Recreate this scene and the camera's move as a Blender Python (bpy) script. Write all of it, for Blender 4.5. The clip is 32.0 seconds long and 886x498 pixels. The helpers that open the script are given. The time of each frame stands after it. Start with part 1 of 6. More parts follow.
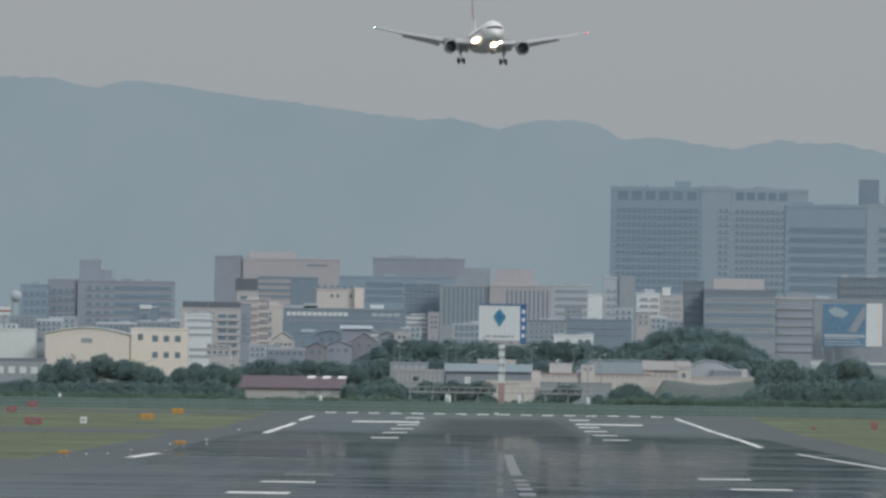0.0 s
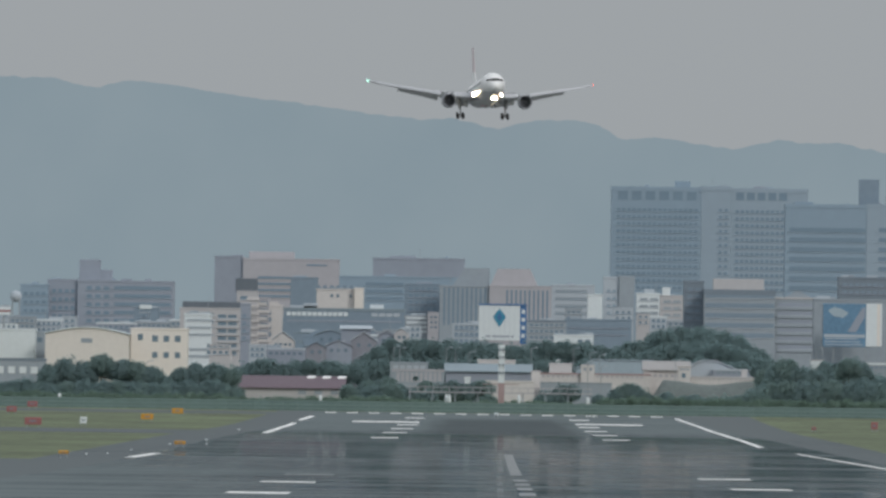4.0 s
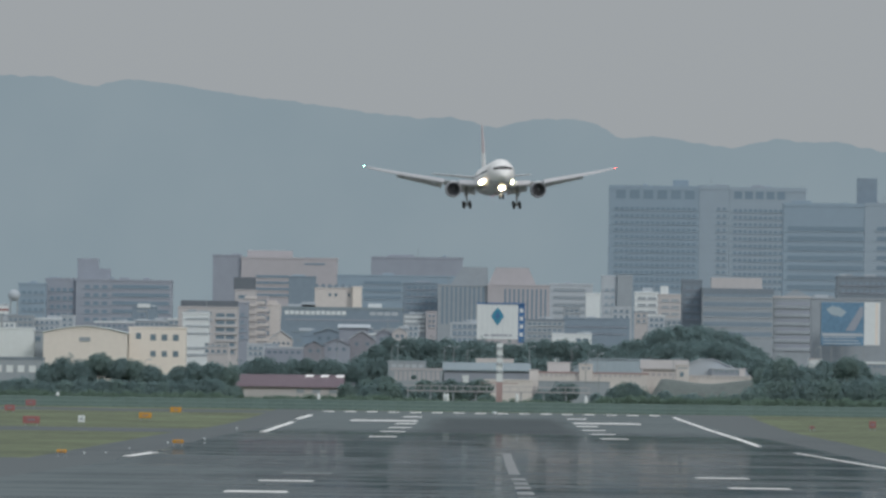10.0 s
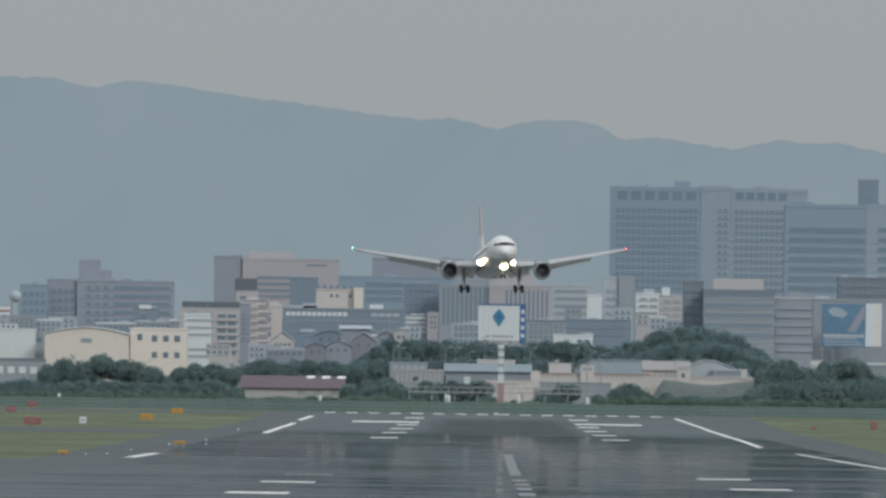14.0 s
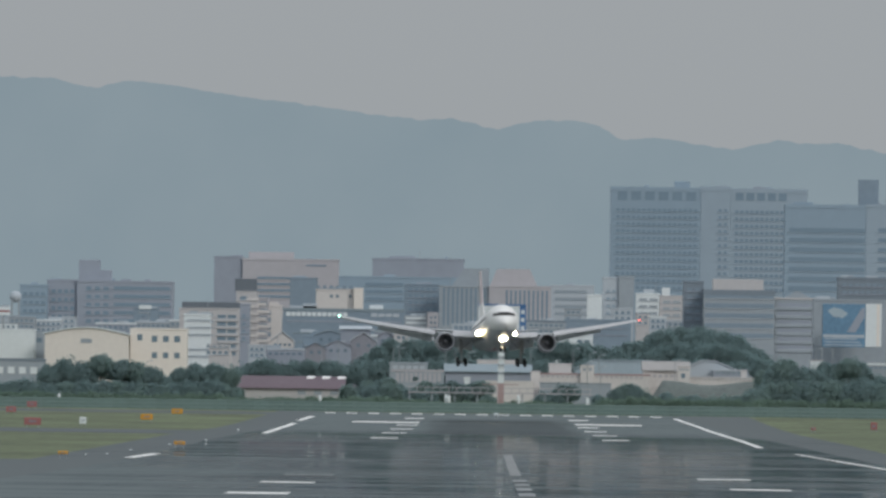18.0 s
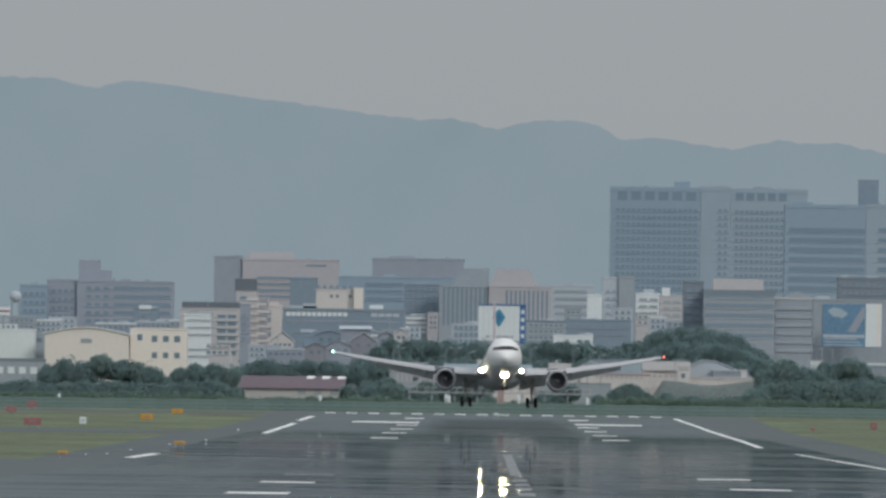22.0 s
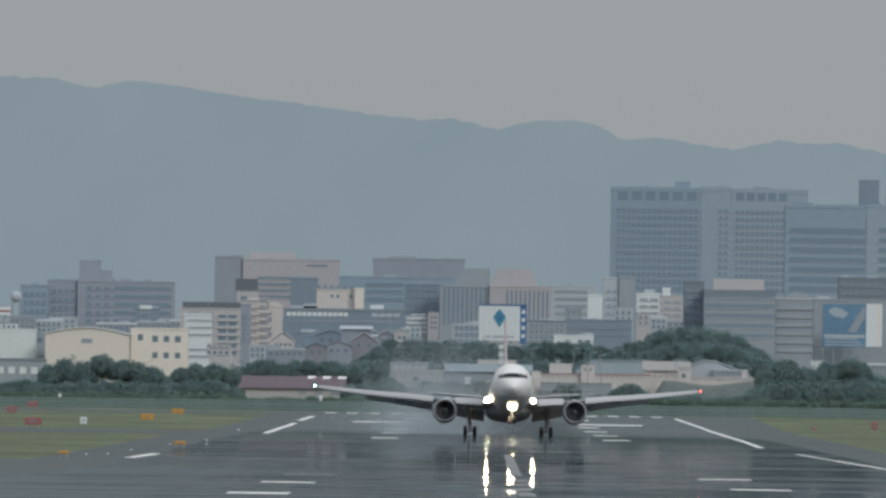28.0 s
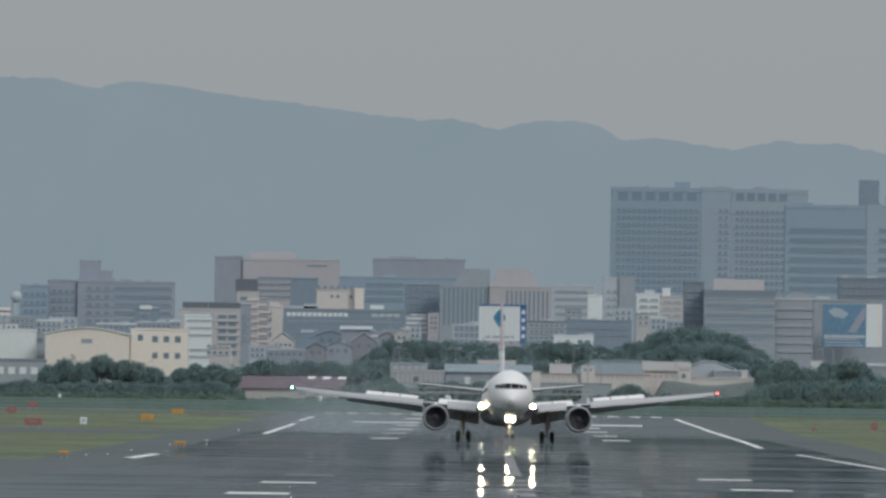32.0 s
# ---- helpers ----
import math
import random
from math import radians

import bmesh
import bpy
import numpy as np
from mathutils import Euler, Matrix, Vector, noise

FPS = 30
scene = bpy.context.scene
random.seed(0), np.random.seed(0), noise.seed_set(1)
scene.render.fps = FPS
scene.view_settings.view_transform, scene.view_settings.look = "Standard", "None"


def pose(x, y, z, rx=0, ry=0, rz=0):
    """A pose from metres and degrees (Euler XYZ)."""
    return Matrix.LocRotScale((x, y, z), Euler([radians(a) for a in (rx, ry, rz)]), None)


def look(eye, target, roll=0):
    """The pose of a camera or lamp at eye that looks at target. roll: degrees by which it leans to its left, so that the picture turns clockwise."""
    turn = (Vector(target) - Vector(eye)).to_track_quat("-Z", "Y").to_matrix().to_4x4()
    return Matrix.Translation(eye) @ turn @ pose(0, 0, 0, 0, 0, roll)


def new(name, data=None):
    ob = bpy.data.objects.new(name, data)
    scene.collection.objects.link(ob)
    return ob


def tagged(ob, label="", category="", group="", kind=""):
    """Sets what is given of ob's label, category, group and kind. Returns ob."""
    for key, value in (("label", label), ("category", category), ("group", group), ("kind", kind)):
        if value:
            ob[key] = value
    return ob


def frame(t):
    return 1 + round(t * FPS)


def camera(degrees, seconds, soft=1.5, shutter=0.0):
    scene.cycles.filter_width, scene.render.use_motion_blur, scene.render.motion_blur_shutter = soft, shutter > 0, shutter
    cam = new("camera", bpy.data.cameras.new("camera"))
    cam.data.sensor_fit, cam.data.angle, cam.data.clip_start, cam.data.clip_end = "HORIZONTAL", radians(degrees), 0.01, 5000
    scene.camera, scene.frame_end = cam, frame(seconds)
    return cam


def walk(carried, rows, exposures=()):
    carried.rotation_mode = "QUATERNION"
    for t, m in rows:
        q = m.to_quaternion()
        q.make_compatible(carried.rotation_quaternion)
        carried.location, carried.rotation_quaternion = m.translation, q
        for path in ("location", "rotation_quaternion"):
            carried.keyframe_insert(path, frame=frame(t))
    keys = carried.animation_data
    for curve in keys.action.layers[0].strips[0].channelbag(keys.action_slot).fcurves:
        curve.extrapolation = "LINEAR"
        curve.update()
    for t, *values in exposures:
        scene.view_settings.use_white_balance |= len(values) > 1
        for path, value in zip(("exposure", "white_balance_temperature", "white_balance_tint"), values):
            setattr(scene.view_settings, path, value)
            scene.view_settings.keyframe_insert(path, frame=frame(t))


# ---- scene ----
# ---------- camera on a tripod, a little unsteady ----------
EYE = (0.0, 0.0, 6.6)
SHAKE = [
    (0, -0.0156, -0.00469), (1, -0.0156, -0.00469), (1.5, -0.0938, -0.0359), (2, -0.0781, -0.0359), (2.5, -0.0156, -0.00469), (3, 0.0156, -0.00469),
    (3.5, -0.0156, -0.00469), (5.5, 0.0156, -0.00469), (6, -0.0781, -0.0672), (7, 0.0156, -0.0359), (8, 0.0156, -0.00469), (8.5, 0.0469, -0.00469),
    (9, 0.0156, -0.00469), (10, 0.0938, -0.0672), (10.5, -0.0469, -0.0359), (11, -0.0156, -0.00469), (12, -0.0781, 0.0109), (13, -0.0156, -0.00469),
    (14, 0.0156, -0.00469), (17, -0.0156, 0.0109), (17.5, 0.0781, 0.0109), (18, 0.0156, 0.0109), (20, 0.0156, -0.00469), (22, 0.0156, 0.0109),
    (25, 0.0156, 0.0109), (28, -0.0156, 0.0109), (29, 0.0156, -0.00469), (30, 0.0156, 0.0266), (31, -0.0156, 0.0109), (32, -0.0156, 0.0266)
]
cam = camera(2.807, 32.0, soft=2.8)
walk(cam, [(t, look(EYE, (-2.469 + sx, 1000.0, 13.881 + sz), 0.8)) for t, sx, sz in SHAKE],
     exposures=((0, 0.0), (20, -0.01), (26, -0.04), (30, -0.07), (32, -0.08)))

# ---------- overcast daylight ----------
SUN_DIR = Vector((0.48, -0.72, 0.52))
world = bpy.data.worlds.new("overcast_sky")
scene.world = world
world.use_nodes = True
wn, wl = world.node_tree.nodes, world.node_tree.links
wn.clear()
w_out = wn.new("ShaderNodeOutputWorld")
w_bg = wn.new("ShaderNodeBackground")
w_sky = wn.new("ShaderNodeTexSky")
w_sky.sky_type = "NISHITA"
w_sky.sun_disc = False
w_sky.sun_elevation = math.asin(SUN_DIR.normalized().z)
w_sky.sun_rotation = math.atan2(SUN_DIR.x, SUN_DIR.y)
w_sky.dust_density = 4.0
w_bg.inputs["Strength"].default_value = 0.1
# a cloud deck: three times as bright overhead as at the horizon
w_tc = wn.new("ShaderNodeTexCoord")
w_sep = wn.new("ShaderNodeSeparateXYZ")
w_ramp = wn.new("ShaderNodeValToRGB")
w_ramp.color_ramp.elements[0].position = 0.0
w_ramp.color_ramp.elements[0].color = (3.38, 3.61, 3.79, 1)
w_ramp.color_ramp.elements[1].position = 1.0
w_ramp.color_ramp.elements[1].color = (9.5, 10.1, 10.8, 1)
w_mix = wn.new("ShaderNodeMix")
w_mix.data_type = "RGBA"
w_mix.inputs["Factor"].default_value = 0.97
wl.new(w_tc.outputs["Generated"], w_sep.inputs[0])
wl.new(w_sep.outputs["Z"], w_ramp.inputs["Fac"])
wl.new(w_sky.outputs["Color"], w_mix.inputs["A"])
wl.new(w_ramp.outputs["Color"], w_mix.inputs["B"])
wl.new(w_mix.outputs["Result"], w_bg.inputs["Color"])
wl.new(w_bg.outputs[0], w_out.inputs[0])

sun_data = bpy.data.lights.new("sun", "SUN")
sun_data.energy = 1.0
sun_data.angle = radians(14)
sun_data.color = (1.0, 0.96, 0.91)
sun = new("sun", sun_data)
sun.matrix_world = look(SUN_DIR * 50, (0, 0, 0))
scene.view_settings.exposure = 0.0


# ---------- materials ----------
def mat(name, col, rough=0.7, metal=0.0, var=0.12, scale=0.5, bump=0.0, stretch=(1, 1, 1), spec=0.5):
    """A paint or stone with coarse and fine variation; scale in marks per metre."""
    m = bpy.data.materials.new(name)
    m.use_nodes = True
    n, l = m.node_tree.nodes, m.node_tree.links
    b = n["Principled BSDF"]
    b.inputs["Roughness"].default_value = rough
    b.inputs["Metallic"].default_value = metal
    b.inputs["Specular IOR Level"].default_value = spec
    tc, mp = n.new("ShaderNodeTexCoord"), n.new("ShaderNodeMapping")
    mp.inputs["Scale"].default_value = stretch
    l.new(tc.outputs["Object"], mp.inputs["Vector"])
    big, fine = n.new("ShaderNodeTexNoise"), n.new("ShaderNodeTexNoise")
    big.inputs["Scale"].default_value, big.inputs["Detail"].default_value = scale * 0.3, 4
    fine.inputs["Scale"].default_value, fine.inputs["Detail"].default_value = scale * 4, 3
    l.new(mp.outputs[0], big.inputs["Vector"])
    l.new(mp.outputs[0], fine.inputs["Vector"])
    info = n.new("ShaderNodeObjectInfo")
    add = n.new("ShaderNodeMath")
    add.operation = "ADD"
    l.new(big.outputs["Fac"], add.inputs[0])
    l.new(fine.outputs["Fac"], add.inputs[1])
    add2 = n.new("ShaderNodeMath")
    add2.operation = "MULTIPLY_ADD"
    add2.inputs[1].default_value = 0.25
    l.new(info.outputs["Random"], add2.inputs[0])
    l.new(add.outputs[0], add2.inputs[2])
    rmp = n.new("ShaderNodeMapRange")
    rmp.inputs["From Min"].default_value, rmp.inputs["From Max"].default_value = 0.7, 1.55
    l.new(add2.outputs[0], rmp.inputs["Value"])
    mix = n.new("ShaderNodeMix")
    mix.data_type = "RGBA"
    mix.inputs["A"].default_value = (*[c * (1 - var) for c in col], 1)
    mix.inputs["B"].default_value = (*[min(1, c * (1 + var)) for c in col], 1)
    l.new(rmp.outputs[0], mix.inputs["Factor"])
    l.new(mix.outputs["Result"], b.inputs["Base Color"])
    if bump:
        bp = n.new("ShaderNodeBump")
        bp.inputs["Strength"].default_value = bump
        bp.inputs["Distance"].default_value = 0.05
        l.new(fine.outputs["Fac"], bp.inputs["Height"])
        l.new(bp.outputs[0], b.inputs["Normal"])
    return m


def glow(name, col, strength):
    m = bpy.data.materials.new(name)
    m.use_nodes = True
    b = m.node_tree.nodes["Principled BSDF"]
    b.inputs["Base Color"].default_value = (*col, 1)
    b.inputs["Emission Color"].default_value = (*col, 1)
    b.inputs["Emission Strength"].default_value = strength
    return m


def wet_asphalt(name, dark, light, wet, seed):
    """Rain-wet asphalt: rubber streaks along the runway, and standing water (mirror) between damp, rough patches."""
    m = bpy.data.materials.new(name)
    m.use_nodes = True
    n, l = m.node_tree.nodes, m.node_tree.links
    b = n["Principled BSDF"]
    tc = n.new("ShaderNodeTexCoord")

    def noise_tex(sx, sy, scale, detail, off):
        mp = n.new("ShaderNodeMapping")
        mp.inputs["Scale"].default_value = (sx, sy, 1)
        mp.inputs["Location"].default_value = (off, off * 0.7, 0)
        t = n.new("ShaderNodeTexNoise")
        t.inputs["Scale"].default_value, t.inputs["Detail"].default_value = scale, detail
        l.new(tc.outputs["Object"], mp.inputs[0])
        l.new(mp.outputs[0], t.inputs["Vector"])
        return t

    def span(src, lo, hi, to0, to1):
        r = n.new("ShaderNodeMapRange")
        for key, v in (("From Min", lo), ("From Max", hi), ("To Min", to0), ("To Max", to1)):
            r.inputs[key].default_value = v
        l.new(src, r.inputs["Value"])
        return r.outputs[0]

    def total(*terms):
        """The sum of noises, each with its weight."""
        acc = None
        for src, weight in terms:
            k = n.new("ShaderNodeMath")
            k.operation = "MULTIPLY_ADD"
            k.inputs[1].default_value = weight
            l.new(src, k.inputs[0])
            if acc is None:
                k.inputs[2].default_value = 0.0
            else:
                l.new(acc, k.inputs[2])
            acc = k.outputs[0]
        return acc

    rubber = noise_tex(0.5, 0.004, 1.0, 4, seed).outputs["Fac"]
    swell = noise_tex(0.004, 0.011, 1.0, 3, seed + 21).outputs["Fac"]
    strip = noise_tex(0.011, 0.06, 1.0, 5, seed + 9).outputs["Fac"]
    thin = noise_tex(0.07, 0.12, 1.0, 4, seed + 13).outputs["Fac"]
    grain = noise_tex(1.3, 0.9, 1.0, 2, seed + 5).outputs["Fac"]
    sep = n.new("ShaderNodeSeparateXYZ")
    l.new(tc.outputs["Object"], sep.inputs[0])
    # the west side of the near end and the far end lie higher and have drained
    west = n.new("ShaderNodeMath")
    west.operation = "MULTIPLY"
    l.new(span(sep.outputs["X"], -27, -6, 1.0, 0.0), west.inputs[0])
    l.new(span(sep.outputs["Y"], 1200, 1650, 0.27, 0.03), west.inputs[1])
    far = span(sep.outputs["Y"], 2220, 2460, -0.05, 0.27)
    # a low ridge across the runway that stands clear of the water
    off = n.new("ShaderNodeMath")
    off.operation = "SUBTRACT"
    off.inputs[1].default_value = 1262
    away = n.new("ShaderNodeMath")
    away.operation = "ABSOLUTE"
    l.new(sep.outputs["Y"], off.inputs[0])
    l.new(off.outputs[0], away.inputs[0])
    ridge = span(away.outputs[0], 10, 26, 0.16, 0.0)
    damp = total((swell, 0.45), (strip, 1.1), (thin, 0.3), (grain, 0.12), (west.outputs[0], 1.0), (far, 1.0), (ridge, 1.0))
    mix = n.new("ShaderNodeMix")
    mix.data_type = "RGBA"
    mix.inputs["A"].default_value, mix.inputs["B"].default_value = (*dark, 1), (*light, 1)
    l.new(span(total((damp, 1.0), (rubber, 0.25), (thin, 0.2)), wet + 0.02, wet + 0.42, 0, 1), mix.inputs["Factor"])
    # tyre rubber where the airliners touch down: a long dark stain on both sides of the centre line
    def product(*terms):
        acc = terms[0]
        for q in terms[1:]:
            k = n.new("ShaderNodeMath")
            k.operation = "MULTIPLY"
            l.new(acc, k.inputs[0])
            l.new(q, k.inputs[1])
            acc = k.outputs[0]
        return acc

    aside = n.new("ShaderNodeMath")
    aside.operation = "SUBTRACT"
    both = n.new("ShaderNodeMath")
    both.operation = "ABSOLUTE"
    l.new(total((sep.outputs["X"], 1.0), (rubber, 5.0), (thin, 4.0)), aside.inputs[0])
    aside.inputs[1].default_value = 2.3 + 4.5
    l.new(aside.outputs[0], both.inputs[0])
    stain = product(span(both.outputs[0], 8.0, 11.5, 0.5, 0.0), span(sep.outputs["Y"], 1980, 2120, 0.0, 1.0), span(sep.outputs["Y"], 2860, 2950, 1.0, 0.0))
    marked = n.new("ShaderNodeMix")
    marked.data_type = "RGBA"
    marked.inputs["B"].default_value = (0.030, 0.036, 0.042, 1)
    l.new(stain, marked.inputs["Factor"])
    l.new(mix.outputs["Result"], marked.inputs["A"])
    mix = marked
    l.new(mix.outputs["Result"], b.inputs["Base Color"])
    l.new(span(damp, wet - 0.06, wet + 0.06, 0.014, 0.65), b.inputs["Roughness"])
    b.inputs["Specular IOR Level"].default_value = 0.25
    # standing water lies level, with long low waves in it
    level, ground_side = n.new("ShaderNodeMix"), n.new("ShaderNodeNewGeometry")
    level.data_type = "VECTOR"
    level.inputs["Factor"].default_value = 0.4
    level.inputs["A"].default_value = (0, 0, 1)
    l.new(ground_side.outputs["Normal"], level.inputs["B"])
    wave = total((noise_tex(0.006, 0.022, 1.0, 2, seed + 2).outputs["Fac"], 1.0), (noise_tex(0.012, 0.07, 1.0, 2, seed + 31).outputs["Fac"], 0.3))
    bp = n.new("ShaderNodeBump")
    bp.inputs["Strength"].default_value, bp.inputs["Distance"].default_value = 1.0, 0.036
    l.new(wave, bp.inputs["Height"])
    l.new(level.outputs["Result"], bp.inputs["Normal"])
    l.new(bp.outputs[0], b.inputs["Normal"])
    # bare stones stand out of the film of water
    stone, film_mix = n.new("ShaderNodeBsdfDiffuse"), n.new("ShaderNodeMixShader")
    l.new(mix.outputs["Result"], stone.inputs["Color"])
    l.new(span(damp, wet - 0.15, wet + 0.03, 0.40, 0.74), film_mix.inputs[0])
    l.new(b.outputs[0], film_mix.inputs[1])
    l.new(stone.outputs[0], film_mix.inputs[2])
    l.new(film_mix.outputs[0], n["Material Output"].inputs["Surface"])
    return m


M_RUNWAY = wet_asphalt("wet_runway_asphalt", (0.022, 0.034, 0.043), (0.135, 0.160, 0.165), 1.02, 1.0)
M_SHOULDER = wet_asphalt("damp_shoulder_asphalt", (0.070, 0.085, 0.092), (0.125, 0.142, 0.147), 0.75, 5.0)
M_MARK = mat("white_marking_paint", (0.8, 0.8, 0.78), 0.5, var=0.15, scale=0.5)
M_WORN = mat("worn_marking_paint", (0.19, 0.205, 0.21), 0.6, var=0.4, scale=0.3)
M_GRASS = mat("mown_grass", (0.082, 0.104, 0.050), 0.9, var=0.9, scale=0.3, stretch=(0.6, 0.12, 1))
M_EARTH = mat("built_up_ground", (0.16, 0.17, 0.16), 0.9, var=0.3, scale=0.05)


# ---------- building blocks ----------
def link(name, bm, material, parent=None, label="", smooth=False):
    me = bpy.data.meshes.new(name)
    bm.to_mesh(me)
    bm.free()
    for mm in material if isinstance(material, (list, tuple)) else [material]:
        me.materials.append(mm)
    if smooth:
        me.polygons.foreach_set("use_smooth", [True] * len(me.polygons))
    ob = new(name, me)
    if parent is not None:
        ob.parent = parent
    if label:
        ob["label"] = label
    return ob


def part(name, bm, material, parent, label="", smooth=False):
    return link(name, bm, material, parent, label, smooth)


def shared(name, me, parent, x=0.0, y=0.0, z=0.0, rz=0.0):
    """A piece on a mesh that others use too."""
    ob = new(name, me)
    ob.parent = parent
    ob.matrix_basis = pose(x, y, z, 0, 0, rz)
    return ob


def mesh_of(name, bm, material):
    me = bpy.data.meshes.new(name)
    bm.to_mesh(me)
    bm.free()
    me.materials.append(material)
    return me


def thing(name, label, category, x=0, y=0, z=0, rz=0, group=""):
    ob = new(name)
    ob.empty_display_size = 0.2
    ob.matrix_basis = pose(x, y, z, 0, 0, rz)
    return tagged(ob, label, category, group)


def add_box(bm, x0, x1, y0, y1, z0, z1, bevel=0.0):
    vs = [bm.verts.new(p) for p in ((x0, y0, z0), (x1, y0, z0), (x1, y1, z0), (x0, y1, z0),
                                    (x0, y0, z1), (x1, y0, z1), (x1, y1, z1), (x0, y1, z1))]
    fs = [bm.faces.new([vs[i] for i in q]) for q in ((0, 3, 2, 1), (4, 5, 6, 7), (0, 1, 5, 4), (1, 2, 6, 5), (2, 3, 7, 6), (3, 0, 4, 7))]
    if bevel:
        es = list({e for f in fs for e in f.edges})
        bmesh.ops.bevel(bm, geom=es, offset=bevel, segments=1, affect="EDGES")
    return bm


def box(x0, x1, y0, y1, z0, z1, bevel=0.0):
    return add_box(bmesh.new(), x0, x1, y0, y1, z0, z1, bevel)


def add_tube(bm, p, q, r0, r1=None, seg=10):
    p, q = Vector(p), Vector(q)
    r1 = r0 if r1 is None else r1
    turn = (q - p).to_track_quat("Z", "Y").to_matrix()
    rings = []
    for c, r in ((p, r0), (q, r1)):
        rings.append([bm.verts.new(c + turn @ Vector((r * math.cos(2 * math.pi * i / seg), r * math.sin(2 * math.pi * i / seg), 0))) for i in range(seg)])
    for i in range(seg):
        j = (i + 1) % seg
        bm.faces.new((rings[0][i], rings[0][j], rings[1][j], rings[1][i]))
    bm.faces.new(rings[0][::-1])
    bm.faces.new(rings[1])
    return bm


def tube(p, q, r0, r1=None, seg=10):
    return add_tube(bmesh.new(), p, q, r0, r1, seg)


def loft(rings, close_ends=True):
    bm = bmesh.new()
    vs = [[bm.verts.new(p) for p in r] for r in rings]
    n = len(vs[0])
    for a, b in zip(vs, vs[1:]):
        for i in range(n):
            j = (i + 1) % n
            bm.faces.new((a[i], a[j], b[j], b[i]))
    if close_ends:
        bm.faces.new(vs[0][::-1])
        bm.faces.new(vs[-1])
    bmesh.ops.recalc_face_normals(bm, faces=bm.faces)
    return bm


def prism(outline, y0, y1):
    """An outline in x and z, pushed from y0 to y1."""
    return loft([[(x, y0, z) for x, z in outline], [(x, y1, z) for x, z in outline]])


# ---------- the lie of the land: a shallow dip between the two runway ends ----------
LAND = [(0, 0.9), (700, 0.85), (1000, 0.5), (1155, 0.17), (1322, -0.1), (1600, -0.09), (1800, -0.05), (2000, 0.0), (2200, -0.06), (2406, -0.17), (2540, -0.14), (2653, -0.02), (2820, 0.25), (3019, 0.6), (3150, 0.95), (3300, 1.2), (9000, 1.4)]


def land(y):
    ys = y + np.linspace(-150, 150, 31)
    return float(np.mean(np.interp(ys, [a for a, b in LAND], [b for a, b in LAND])))


MID = 2.3  # the runway's centre line


def sheet(name, x0, x1, y0, y1, lift, material, label="", kind="structure", nx=1, edge=None):
    """A strip of ground that follows the land, from x0 to x1; edge(y) may give both sides."""
    rows = max(1, int((y1 - y0) / 25))
    bm = bmesh.new()
    prev = None
    for i in range(rows + 1):
        y = y0 + (y1 - y0) * i / rows
        a, b = edge(y) if edge else (x0, x1)
        z = land(y) + lift
        cur = [bm.verts.new((a + (b - a) * k / nx, y, z)) for k in range(nx + 1)]
        if prev:
            for k in range(nx):
                bm.faces.new((prev[k], prev[k + 1], cur[k + 1], cur[k]))
        prev = cur
    ob = link(name, bm, material)
    return tagged(ob, label, name.replace("_", " "), "", kind)


def piece(name, x0, x1, y0, y1, lift, material, parent):
    bm = bmesh.new()
    n = max(1, int((y1 - y0) / 25))
    rows = [(y0 + (y1 - y0) * i / n) for i in range(n + 1)]
    vs = [(bm.verts.new((x0, y, land(y) + lift)), bm.verts.new((x1, y, land(y) + lift))) for y in rows]
    for a, b in zip(vs, vs[1:]):
        bm.faces.new((a[0], a[1], b[1], b[0]))
    return part(name, bm, material, parent)


ground = sheet("ground", -5000, 5000, -400, 9000, 0.0, M_GRASS, "mown green and dry grass beside the runway", nx=2)
city_ground = sheet("city_ground", -1500, 1500, 3330, 4985, 0.03, M_EARTH, "paved built-up ground under the town")
runway = sheet("runway", MID - 31.5, MID + 31.5, 300, 3150, 0.03, M_RUNWAY, "rain-wet dark asphalt runway with rubber streaks", nx=4)
shoulder_west = sheet("shoulder", 0, 0, 300, 3165, 0.02, M_SHOULDER, "damp grey asphalt shoulder of the runway",
                      edge=lambda y: (MID - 38.5, MID - 31.5))
shoulder_east = sheet("shoulder", 0, 0, 300, 3165, 0.02, M_SHOULDER, "damp grey asphalt shoulder of the runway",
                      edge=lambda y: (MID + 31.5, MID + 37.0 + max(0.0, (y - 1700) / 1300) * 6))
# taxiways that join the runway
taxi_near = sheet("taxiway", 0, 0, 300, 1440, 0.015, M_SHOULDER, "damp asphalt taxiway apron beside the runway", edge=lambda y: (-160, MID - 38))
taxi_mid = sheet("taxiway", 0, 0, 2120, 2300, 0.015, M_SHOULDER, "damp asphalt taxiway joining the runway", edge=lambda y: (-170, MID - 38))
taxi_far = sheet("taxiway", 0, 0, 3010, 3110, 0.015, M_SHOULDER, "damp asphalt taxiway at the runway end", edge=lambda y: (-190, MID - 38))
taxi_east = sheet("taxiway", 0, 0, 300, 1560, 0.015, M_SHOULDER, "damp asphalt taxiway beside the runway", edge=lambda y: (MID + 36, 160))

